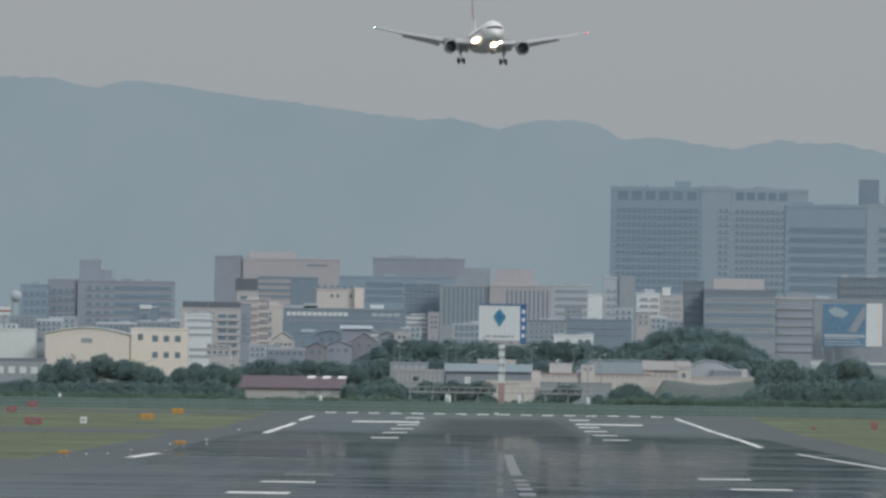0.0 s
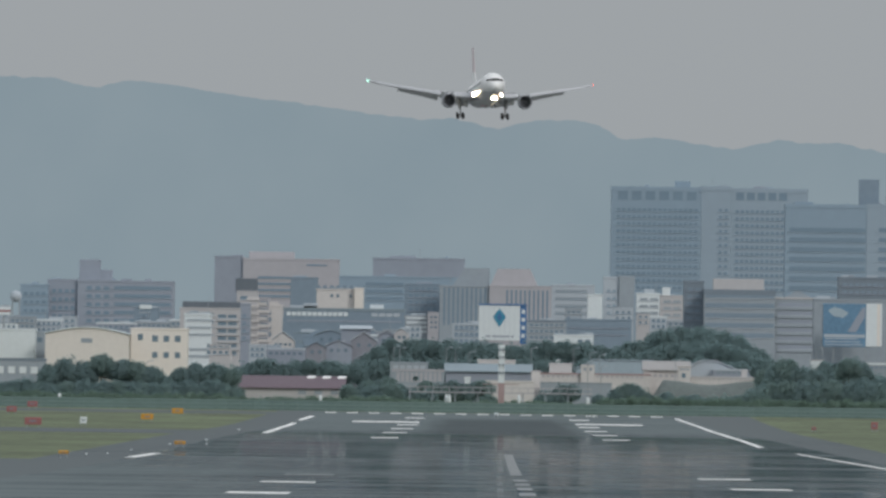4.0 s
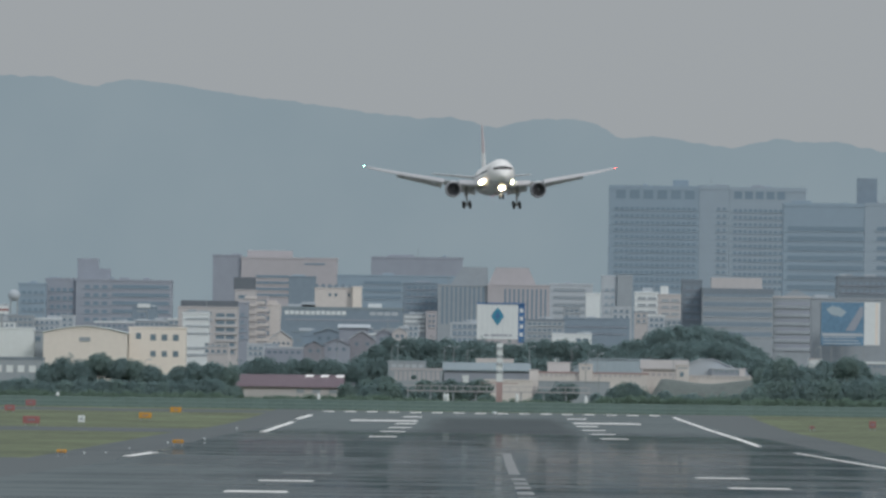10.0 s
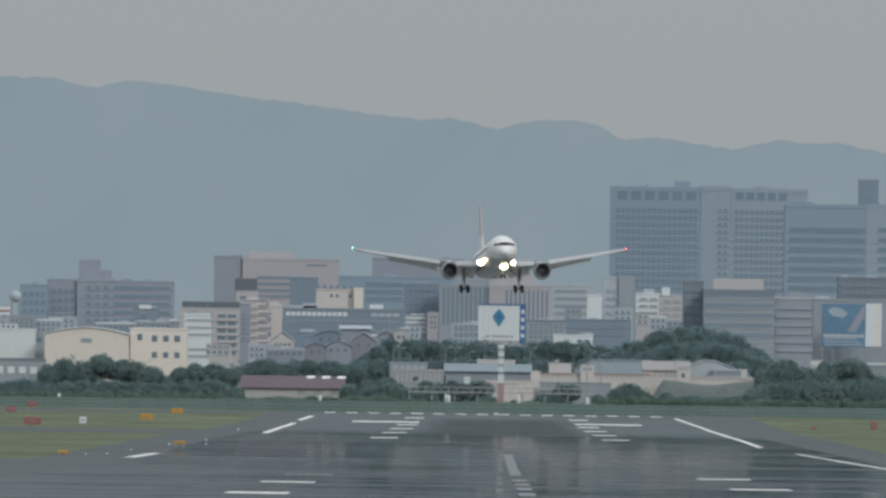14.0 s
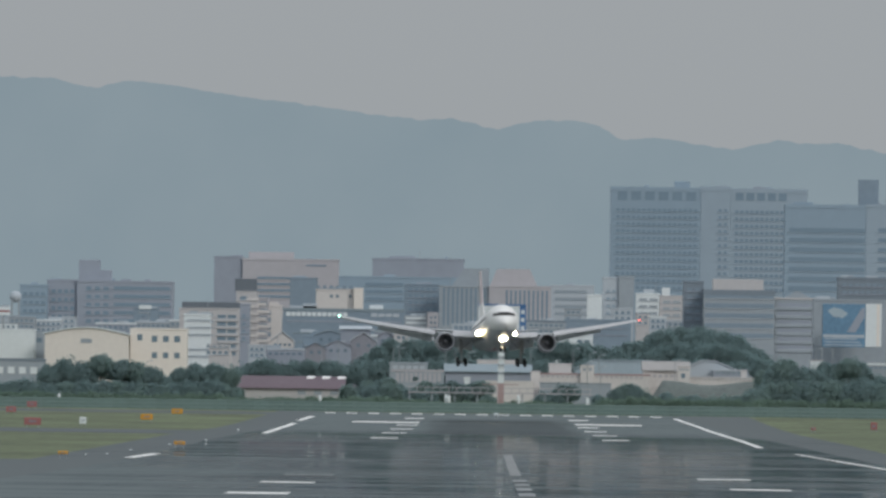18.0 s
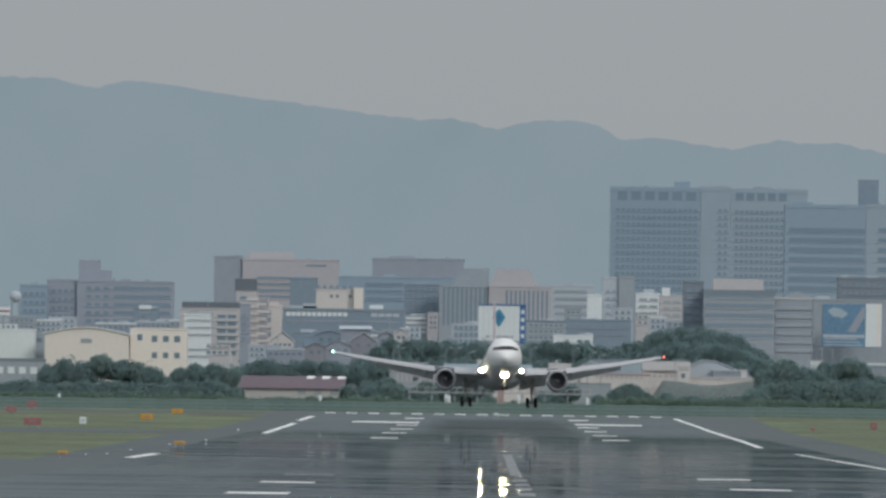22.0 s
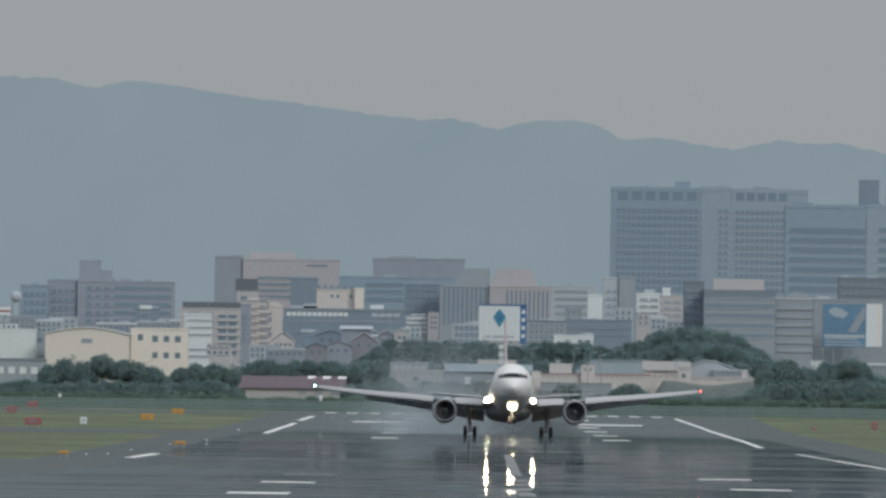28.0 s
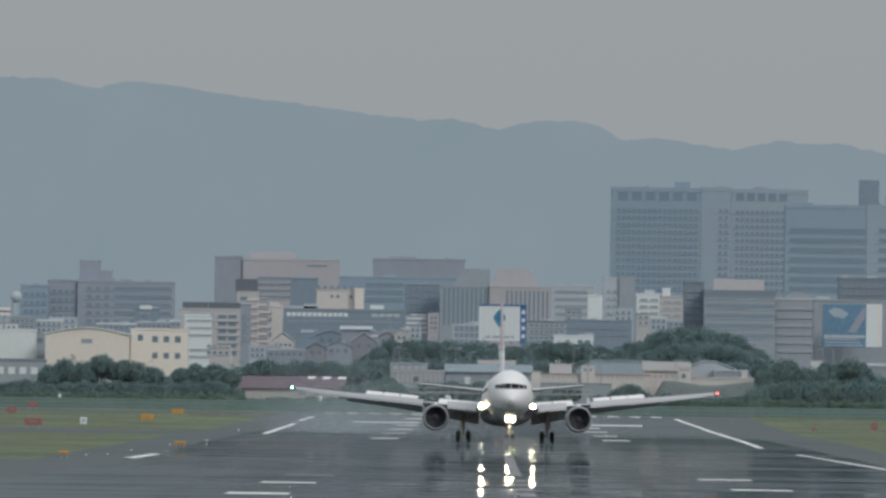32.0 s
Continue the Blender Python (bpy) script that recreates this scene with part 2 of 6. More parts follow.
# markings, each stripe a piece of the runway
def slanted(name, xa, ya, xb, yb, half, lift, material):
    """A line from (xa, ya) to (xb, yb)."""
    bm = bmesh.new()
    n = max(1, int(abs(yb - ya) / 25))
    vs = []
    for i in range(n + 1):
        y = ya + (yb - ya) * i / n
        x = xa + (xb - xa) * i / n
        vs.append((bm.verts.new((x - half, y, land(y) + lift)), bm.verts.new((x + half, y, land(y) + lift))))
    for p, q in zip(vs, vs[1:]):
        bm.faces.new((p[0], p[1], q[1], q[0]))
    bmesh.ops.recalc_face_normals(bm, faces=bm.faces)
    return part(name, bm, material, runway)


for k in range(16):
    xc = MID - 28.9 + k * 3.73
    piece("threshold_stripe", xc - 0.95, xc + 0.95, 3090, 3122, 0.06, M_MARK, runway)
slanted("threshold_line", MID - 8, 3062, MID + 12, 3062, 1.5, 0.05, M_WORN)
for x, lengthwise in ((-11.4, (2922, 2649, 2479, 2280, 2052)), (15.1, (2924, 2637, 2473, 2280, 2081))):
    for yy in lengthwise:
        piece("touchdown_bar", x - 1.55, x + 1.55, yy - 15, yy + 15, 0.06, M_MARK, runway)
for x in (-15.1, 18.8):
    piece("aiming_mark", x - 5.1, x + 5.1, 2734, 2776, 0.06, M_MARK, runway)
for yy in (1236, 1071, 915):
    piece("touchdown_bar", 14.6, 18.2, yy - 9, yy + 9, 0.06, M_MARK, runway)
for yy in (1222, 1090, 946):
    piece("touchdown_bar", -13.5, -10.2, yy - 9, yy + 9, 0.06, M_WORN if yy > 1200 else M_MARK, runway)
slanted("edge_line", -28.15, 2950, -28.5, 2770, 0.5, 0.06, M_MARK)
for a, c in (((-28.07, 2660.2), (-27.76, 2443.5)), ((-27.76, 2443.5), (-26.47, 2169.2))):
    slanted("edge_line", *a, *c, 0.45, 0.06, M_MARK)
slanted("edge_line", -28.4, 1565, -29.1, 1480, 0.5, 0.06, M_MARK)
for a, c in (((32.0, 3046), (32.2, 2720)), ((32.2, 2720), (31.7, 2450)), ((31.7, 2450), (30.3, 2161.6)), ((30.3, 2161.6), (28.9, 1893.5))):
    slanted("edge_line", *a, *c, 0.36, 0.06, M_MARK)
slanted("edge_line", 30.0, 1742, 31.1, 1613, 0.26, 0.06, M_MARK)
slanted("edge_line", 31.1, 1612, 34.5, 1200, 0.3, 0.06, M_MARK)
for k in range(40):
    y0 = 420 + k * 66
    if y0 + 36 < 1240:
        piece("centre_stripe", MID - 0.45, MID + 0.45, y0, y0 + 36, 0.06, M_WORN, runway)
slanted("centre_line", MID - 0.1, 1250, MID - 0.2, 1640, 0.4, 0.055, M_WORN)


# ---------- the airliner: nose towards -y, ground under the main wheels at the origin ----------
M_WHITE = mat("white_aircraft_paint", (0.78, 0.78, 0.77), 0.45, var=0.04, scale=0.3)
M_GREYP = mat("grey_aircraft_paint", (0.52, 0.53, 0.54), 0.8, var=0.06, scale=0.4, spec=0.12)
M_WING = mat("grey_wing_skin", (0.53, 0.54, 0.56), 0.35, var=0.08, scale=0.6)
M_SLAT = mat("grey_slat_skin", (0.42, 0.43, 0.45), 0.4, var=0.08, scale=0.6)
M_NAC = mat("grey_cowling_paint", (0.36, 0.38, 0.41), 0.35, var=0.06, scale=0.5)
M_RED = mat("pale_red_tail_paint", (0.57, 0.49, 0.50), 0.35, var=0.06)
M_METAL = mat("bare_metal_lip", (0.27, 0.28, 0.31), 0.5, 0.3, var=0.05)
M_STRUT = mat("gear_steel", (0.35, 0.36, 0.37), 0.4, 0.4, var=0.1)
M_TYRE = mat("black_tyre_rubber", (0.018, 0.018, 0.02), 0.8, var=0.2, scale=3)
# base lifted from near-black, so the haze before the inlets is in the colour
M_FAN = mat("hazed_fan_titanium", (0.12, 0.13, 0.145), 0.5, 0.1, var=0.2)
M_COCKPIT = mat("dark_cockpit_glass", (0.012, 0.014, 0.018), 0.08, var=0.1)
# pale base: the haze over the window row is put into the glass colour
M_CABIN = mat("hazed_cabin_glass", (0.22, 0.23, 0.25), 0.15, var=0.1)
M_LAMP = glow("landing_lamp_glow", (1.0, 0.85, 0.55), 600.0)
M_GREEN = glow("green_navigation_glow", (0.35, 1.0, 0.75), 14.0)
M_REDPAINT0 = mat("red_beacon_glass", (0.3, 0.03, 0.03), 0.2)
M_REDL = glow("red_navigation_glow", (1.0, 0.12, 0.1), 6.0)

airliner = thing("airliner", "white twin-engine wide-body airliner landing with gear, flaps and lights out", "airplane")
moving_parts = []


def spline(table, s):
    a = np.array(table)
    return [float(np.interp(s, a[:, 0], a[:, k])) for k in range(1, a.shape[1])]


# section: station from the nose, half width, half height, centre height
HULL = [(0, 0.04, 0.04, 4.1), (0.3, 0.55, 0.52, 4.13), (0.8, 0.95, 0.92, 4.2), (1.6, 1.35, 1.34, 4.33), (2.6, 1.7, 1.78, 4.5), (4.0, 2.05, 2.2, 4.66),
        (6.0, 2.36, 2.53, 4.78), (8.5, 2.52, 2.7, 4.85), (36, 2.52, 2.7, 4.85), (40, 2.38, 2.5, 5.03), (44, 1.95, 2.02, 5.4), (48, 1.4, 1.45, 5.85), (52, 0.75, 0.8, 6.3), (54.4, 0.25, 0.3, 6.6)]
GEAR = 28.66  # station of the main wheels


def hull_ring(s, seg=40, grow=1.0):
    w, h, c = spline(HULL, s)
    return [(grow * w * math.sin(2 * math.pi * i / seg), s - GEAR, c + grow * h * math.cos(2 * math.pi * i / seg)) for i in range(seg)]


stations = [0, 0.1, 0.3, 0.55, 0.8, 1.2, 1.6, 2.1, 2.6, 3.3, 4, 5, 6, 7.2, 8.5, 14, 20, 26, 32, 36, 38, 40, 42, 44, 46, 48, 50, 52, 53.4, 54.4]
fus = loft([hull_ring(s) for s in stations])
for f in fus.faces:
    c = f.calc_center_median()
    s = c.y + GEAR
    f.material_index = 1 if c.z < spline(HULL, s)[2] - 1.25 else 0
part("fuselage", fus, [M_WHITE, M_GREYP], airliner, "white hull with a grey belly", True)


def hull_patch(s0, s1, a0, a1, grow, n=5):
    """A skin patch between two stations and two angles from the top."""
    bm = bmesh.new()
    rows = []
    for s in np.linspace(s0, s1, 4):
        w, h, c = spline(HULL, s)
        rows.append([bm.verts.new((grow * w * math.sin(a), s - GEAR, c + grow * h * math.cos(a))) for a in np.linspace(a0, a1, n)])
    for r, q in zip(rows, rows[1:]):
        for i in range(n - 1):
            bm.faces.new((r[i], r[i + 1], q[i + 1], q[i]))
    bmesh.ops.solidify(bm, geom=bm.faces[:], thickness=-0.02)
    return bm


def hull_station(x, z):
    """The station at which the nose reaches the place (x, z) seen from ahead."""
    lo, hi = 0.0, 8.5
    for _ in range(30):
        mid = (lo + hi) / 2
        w, h, c = spline(HULL, mid)
        lo, hi = (mid, hi) if (x / w) ** 2 + ((z - c) / h) ** 2 > 1 else (lo, mid)
    return hi


for x0, x1 in ((0.012, 0.79), (0.815, 1.33), (1.355, 1.74)):
    for sg in (-1, 1):
        bm = bmesh.new()
        rows = []
        for u in np.linspace(0, 1, 5):
            x = x0 + (x1 - x0) * u
            zz = [5.33 + 0.03 * x, 5.96 - 0.06 * x * x]
            rows.append([bm.verts.new((sg * x, hull_station(x, z) - 0.03 - GEAR, z)) for z in np.linspace(zz[0], zz[1], 3)])
        for r, q in zip(rows, rows[1:]):
            for i in range(2):
                bm.faces.new((r[i], r[i + 1], q[i + 1], q[i]))
        bmesh.ops.solidify(bm, geom=bm.faces[:], thickness=0.02)
        part("cockpit_window", bm, M_COCKPIT, airliner, "dark cockpit pane")
pane = mesh_of("cabin_pane", box(-0.02, 0.02, -0.13, 0.13, -0.18, 0.18, 0.015), M_CABIN)
for sg in (-1, 1):
    for k in range(58):
        s = 8.8 + k * 0.56
        if s < 38:
            w = spline(HULL, s)[0]
            shared("cabin_window", pane, airliner, sg * (w * 0.985), s - GEAR, 5.45)
    for s in (6.9, 19.5, 38.5):
        part("cabin_door", hull_patch(s, s + 1.05, sg * 0.95, sg * 1.72, 1.006), M_WHITE, airliner)
# belly fairing
fair = [(15.5, 0.3, 0.2, 2.6), (18.5, 1.1, 0.5, 2.7), (21.5, 2.4, 1.0, 2.8), (23.5, 2.85, 1.1, 2.8), (29, 2.85, 1.15, 2.8), (33, 2.0, 0.8, 2.75), (36, 0.7, 0.3, 2.6)]
part("belly_fairing", loft([[(spline(fair, s)[0] * math.sin(2 * math.pi * i / 24), s - GEAR, spline(fair, s)[2] + spline(fair, s)[1] * math.cos(2 * math.pi * i / 24))
                             for i in range(24)] for s in (15.5, 16.5, 18, 20, 22, 26, 29, 31, 33, 34.5, 36)]), M_GREYP, airliner, "", True)

# wing: span place, leading edge, chord, height, thickness
WING = [(0.0, 17.6, 11.6, 3.36, 1.4), (2.4, 19.0, 10.0, 3.48, 1.25), (7.9, 22.6, 6.9, 4.0, 0.8), (12.0, 25.2, 5.5, 4.48, 0.6), (18.0, 29.0, 3.9, 5.06, 0.4), (22.6, 31.9, 2.5, 5.56, 0.32), (23.75, 33.1, 1.5, 5.74, 0.26)]


def foil(x, sg, seg=14, cut0=0.0, cut1=1.0, drop=0.0):
    le, ch, z, th = spline(WING, x)
    top, bot = [], []
    for k in range(seg + 1):
        u = cut0 + (cut1 - cut0) * 0.5 * (1 - math.cos(math.pi * k / seg))
        t = th * 2.6 * (0.2969 * math.sqrt(u) - 0.126 * u - 0.3516 * u * u + 0.2843 * u ** 3 - 0.1015 * u ** 4)
        camber = 0.02 * ch * (1 - (2 * u - 1) ** 2) - 0.035 * ch * u
        top.append((sg * x, le + u * ch - GEAR, z + camber + t * 0.62 - drop))
        bot.append((sg * x, le + u * ch - GEAR, z + camber - t * 0.62 - drop - 0.002))
    return top + bot[::-1]


def panel(x0, x1, sg, back, down, length, droop, thick, n=4):
    """A flap: hung behind the wing's rear edge, sloping down."""
    rings = []
    for x in np.linspace(x0, x1, n):
        le, ch, z, th = spline(WING, x)
        k = ch / 7.0
        y0, z0 = le + ch * 0.93 + back * k - GEAR, z - 0.035 * ch - down * k
        y1, z1 = y0 + length * k * math.cos(droop), z0 - length * k * math.sin(droop)
        nx, nz = math.sin(droop) * thick * k, math.cos(droop) * thick * k
        rings.append([(sg * x, y0, z0 + nz * 0.6), (sg * x, y0 + (y1 - y0) * 0.3 + nx, z0 + (z1 - z0) * 0.3 + nz), (sg * x, y1, z1 + 0.02),
                      (sg * x, y1, z1 - 0.02), (sg * x, y0 + (y1 - y0) * 0.3 - nx * 0.4, z0 + (z1 - z0) * 0.3 - nz * 0.5), (sg * x, y0 - 0.1 * k, z0)])
    return loft(rings)


def slat(x0, x1, sg):
    rings = []
    for x in np.linspace(x0, x1, 6):
        le, ch, z, th = spline(WING, x)
        c = min(0.7, ch * 0.15)
        rings.append([(sg * x, le - 0.75 * c - GEAR, z - 0.6 * c), (sg * x, le - 0.6 * c - GEAR, z - 0.25 * c), (sg * x, le + 0.3 * c - GEAR, z + 0.32 * th + 0.1),
                      (sg * x, le + 0.35 * c - GEAR, z + 0.32 * th + 0.05), (sg * x, le - 0.3 * c - GEAR, z - 0.35 * c)])
    return loft(rings)


HINGE = 9.1  # the outer wing bends up in flight about this place


def on_outer(ob, outer):
    ob.parent = outer
    ob.matrix_parent_inverse = outer.matrix_basis.inverted()
    return ob


for sg in (-1, 1):
    part("wing", loft([foil(x, sg) for x in (0.0, 1.2, 2.4, 4, 6, 7.9, HINGE)]), M_WING, airliner, "grey swept wing", True)
    hz = spline(WING, HINGE)[2]
    hinge = Matrix.Translation((sg * HINGE, 0, hz))
    rings = [foil(x, sg) for x in (HINGE, 10.5, 12, 14, 16, 18, 20, 21.5, 22.6, 23.2, 23.75)]
    outer = part("outer_wing", loft([[(x - sg * HINGE, y, z - hz) for x, y, z in r] for r in rings]), M_WING, airliner, "grey outer wing", True)
    outer.matrix_basis = hinge
    part("flap", panel(2.9, 6.7, sg, 0.05, 0.1, 1.35, radians(30), 0.12), M_WING, airliner, "lowered inboard flap")
    part("flap", panel(2.9, 6.7, sg, 1.2, 0.66, 0.5, radians(36), 0.08), M_WING, airliner, "lowered rear flap")
    on_outer(part("flap", panel(9.2, 17.2, sg, 0.1, 0.1, 1.45, radians(32), 0.1), M_WING, airliner, "lowered outboard flap"), outer)
    part("aileron", panel(6.9, 8.9, sg, -0.2, 0.05, 1.0, radians(14), 0.1), M_WING, airliner)
    part("slat", slat(3.4, 6.6, sg), M_SLAT, airliner, "drooped leading edge slat")
    on_outer(part("slat", slat(9.3, 23.3, sg), M_SLAT, airliner, "drooped leading edge slat"), outer)
    for x in (6.0, 10.4, 14.0, 17.4):
        le, ch, z, th = spline(WING, x)
        k = 0.8 if x < 12 else 0.6
        fairing = part("flap_track_fairing", loft([[(sg * x + r * 0.8 * math.sin(2 * math.pi * i / 10), le + ch * 0.55 + yy * k - GEAR, z - 0.3 * k - dz * k + r * math.cos(2 * math.pi * i / 10)) for i in range(10)]
                                         for yy, r, dz in ((0, 0.04, 0), (1.0, 0.2 * k, 0.05), (2.6, 0.26 * k, 0.2), (4.4, 0.18 * k, 0.7), (5.6, 0.03, 1.0))]), M_WING, airliner, "", True)
        if x > HINGE:
            on_outer(fairing, outer)
    bend = [(0, 5.6), (22, 5.4), (25, 5.0), (26.5, 4.2), (28, 1.5), (30, 0.5), (32, 0.0)]
    moving_parts.append((outer, [(t, hinge @ pose(0, 0, 0, 0, -sg * a, 0)) for t, a in bend]))
    # spoilers, hinged at their front edge along the swept wing
    for x0, x1 in ((3.1, 5.3), (5.4, 7.6), (10.0, 11.9), (12.0, 13.8), (13.9, 15.7)):
        ends = []
        for x in (x0, x1):
            le, ch, z, th = spline(WING, x)
            ends.append(Vector((sg * x, le + 0.7 * ch - GEAR, z - 0.02 * ch + 0.2 * th)))
        axis = (ends[1] - ends[0]) * sg
        length = axis.length
        axis.normalize()
        back = Vector((0, 1, 0)) - axis * axis.y
        back.normalize()
        basis = Matrix((axis, back, axis.cross(back))).transposed().to_4x4()
        deep = 1.0
        sp = part("spoiler", box(-length / 2, length / 2, 0, deep, -0.06, 0, 0.01), M_WHITE, airliner, "white spoiler panel")
        rest = Matrix.Translation((ends[0] + ends[1]) / 2) @ basis
        moving_parts.append((sp, [(t, rest @ pose(0, 0, 0, a)) for t, a in ((0, 0), (26.8, 0), (27.6, 14), (28.3, 24), (29.6, 44), (32.0, 46))]))
    # engine
    ex, ez, e0 = sg * 7.92, 2.4, 18.4
    prof = [(0.0, 1.2), (0.0, 1.3), (0.25, 1.4), (1.0, 1.47), (2.4, 1.46), (3.6, 1.32), (4.4, 1.12), (4.4, 1.05), (3.2, 1.1), (1.6, 1.18), (0.5, 1.16), (0.05, 1.17)]
    seg = 36

    def revolve(pr, close=True):
        rings = [[(ex + r * math.sin(2 * math.pi * i / seg), e0 + s - GEAR, ez + r * math.cos(2 * math.pi * i / seg)) for i in range(seg)] for s, r in pr]
        return loft(rings, close)

    nac = part("engine_nacelle", revolve(prof[2:10], False), M_NAC, airliner, "grey engine cowling", True)
    part("inlet_lip", revolve([(0.55, 1.16), (0.2, 1.15), (0.03, 1.2), (-0.04, 1.28), (0.03, 1.36), (0.26, 1.405)], False), M_METAL, nac, "bright metal inlet lip", True)
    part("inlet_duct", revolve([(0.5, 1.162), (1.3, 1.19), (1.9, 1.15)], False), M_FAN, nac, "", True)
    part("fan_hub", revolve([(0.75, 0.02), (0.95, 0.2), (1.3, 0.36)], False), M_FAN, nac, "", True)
    for i in range(24):
        blade = bmesh.new()
        a = 2 * math.pi * i / 24
        c, s_ = math.cos(a), math.sin(a)
        vs = []
        for r, w, tw in ((0.34, 0.1, 0.05), (1.18, 0.2, 0.16)):
            for q in (-1, 1):
                vs.append(blade.verts.new((ex + r * s_ + q * w * c * 0.7, e0 + 1.35 + q * tw - GEAR, ez + r * c - q * w * s_ * 0.7)))
        blade.faces.new((vs[0], vs[1], vs[3], vs[2]))
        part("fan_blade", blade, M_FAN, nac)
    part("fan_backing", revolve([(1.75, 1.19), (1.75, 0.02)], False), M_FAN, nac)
    part("exhaust_cone", revolve([(4.0, 0.95), (5.2, 0.75), (5.9, 0.5), (6.6, 0.1)], False), M_STRUT, nac, "", True)
    part("pylon", loft([[(ex - w, e0 + s - GEAR, z0), (ex - w, e0 + s - GEAR, z1), (ex + w, e0 + s - GEAR, z1), (ex + w, e0 + s - GEAR, z0)]
                        for s, w, z0, z1 in ((0.9, 0.03, 3.75, 3.87), (2.0, 0.2, 3.55, 4.05), (4.2, 0.22, 3.3, 4.15), (7.0, 0.1, 3.3, 3.9))]), M_WHITE, airliner)
    # tailplane
    rings = []
    for x, le, ch, z, th in ((0.3, 46.6, 6.0, 5.8, 0.6), (3.0, 48.4, 4.6, 6.08, 0.45), (9.3, 52.6, 1.9, 6.8, 0.2)):
        rings.append([(sg * x, le - GEAR, z), (sg * x, le + 0.08 * ch - GEAR, z + th * 0.36), (sg * x, le + 0.35 * ch - GEAR, z + th * 0.5), (sg * x, le + ch - GEAR, z + 0.02),
                      (sg * x, le + ch - GEAR, z - 0.02), (sg * x, le + 0.35 * ch - GEAR, z - th * 0.5), (sg * x, le + 0.08 * ch - GEAR, z - th * 0.36)])
    part("tailplane", loft(rings), M_WING, airliner, "grey tailplane")
    # navigation and landing lights
    bm = bmesh.new()
    bmesh.ops.create_icosphere(bm, subdivisions=2, radius=0.11, matrix=pose(sg * 23.72, 33.0 - GEAR, 5.76))
    on_outer(part("navigation_light", bm, M_GREEN if sg < 0 else M_REDL, airliner, "green wingtip light" if sg < 0 else "red wingtip light", True), outer)
    cx, cy, cz, cr = sg * 2.82, 18.9 - GEAR, 3.73, 0.225 if sg < 0 else 0.19
    lamp = part("landing_light", tube((cx, cy, cz), (cx, cy + 0.12, cz), cr, cr, 18), M_LAMP, airliner, "glowing landing light in the wing root")
    part("light_rim", loft([[(cx + r * math.sin(2 * math.pi * i / 18), cy + dy, cz + r * math.cos(2 * math.pi * i / 18)) for i in range(18)]
                            for dy, r in ((-0.02, cr), (-0.2, cr + 0.04), (0.2, cr + 0.05), (0.5, cr * 0.5))], False), M_METAL, lamp)

# fin
def fin_ring(z, le, ch, th):
    return [(0, le - GEAR, z), (th * 0.4, le + 0.1 * ch - GEAR, z), (th * 0.5, le + 0.35 * ch - GEAR, z), (0.02, le + ch - GEAR, z), (-0.02, le + ch - GEAR, z), (-th * 0.5, le + 0.35 * ch - GEAR, z), (-th * 0.4, le + 0.1 * ch - GEAR, z)]


part("fin", loft([fin_ring(6.6, 41.5, 10.2, 0.6), fin_ring(7.4, 43.5, 8.4, 0.55), fin_ring(10.4, 46.0, 6.3, 0.45)]), M_WHITE, airliner, "white tail fin base")
part("fin_top", loft([fin_ring(10.4, 46.0, 6.3, 0.45), fin_ring(13.0, 48.1, 4.9, 0.36), fin_ring(15.85, 50.4, 3.3, 0.24)]), M_RED, airliner, "pale red tail fin")
bm = bmesh.new()
bmesh.ops.create_icosphere(bm, subdivisions=2, radius=0.14, matrix=pose(0, 22 - GEAR, 1.6))
part("belly_beacon", bm, M_REDPAINT0, airliner, "red belly beacon", True)


# landing gear
def tyre_rings(r, w, seg=24):
    prof = [(-w * 0.5, r * 0.55), (-w * 0.5, r * 0.86), (-w * 0.36, r * 0.97), (0, r), (w * 0.36, r * 0.97), (w * 0.5, r * 0.86), (w * 0.5, r * 0.55)]
    return [[(x, q * math.sin(2 * math.pi * i / seg), q * math.cos(2 * math.pi * i / seg)) for i in range(seg)] for x, q in prof]


def wheel(r, w, parent, x, y, z):
    ob = part("wheel", loft(tyre_rings(r, w)), M_TYRE, parent, "black tyre")
    ob.matrix_basis = pose(x, y, z)
    return ob


def rim_into(bm, r, w, x, y, z):
    add_tube(bm, (x - w * 0.42, y, z), (x + w * 0.42, y, z), r * 0.55, seg=16)


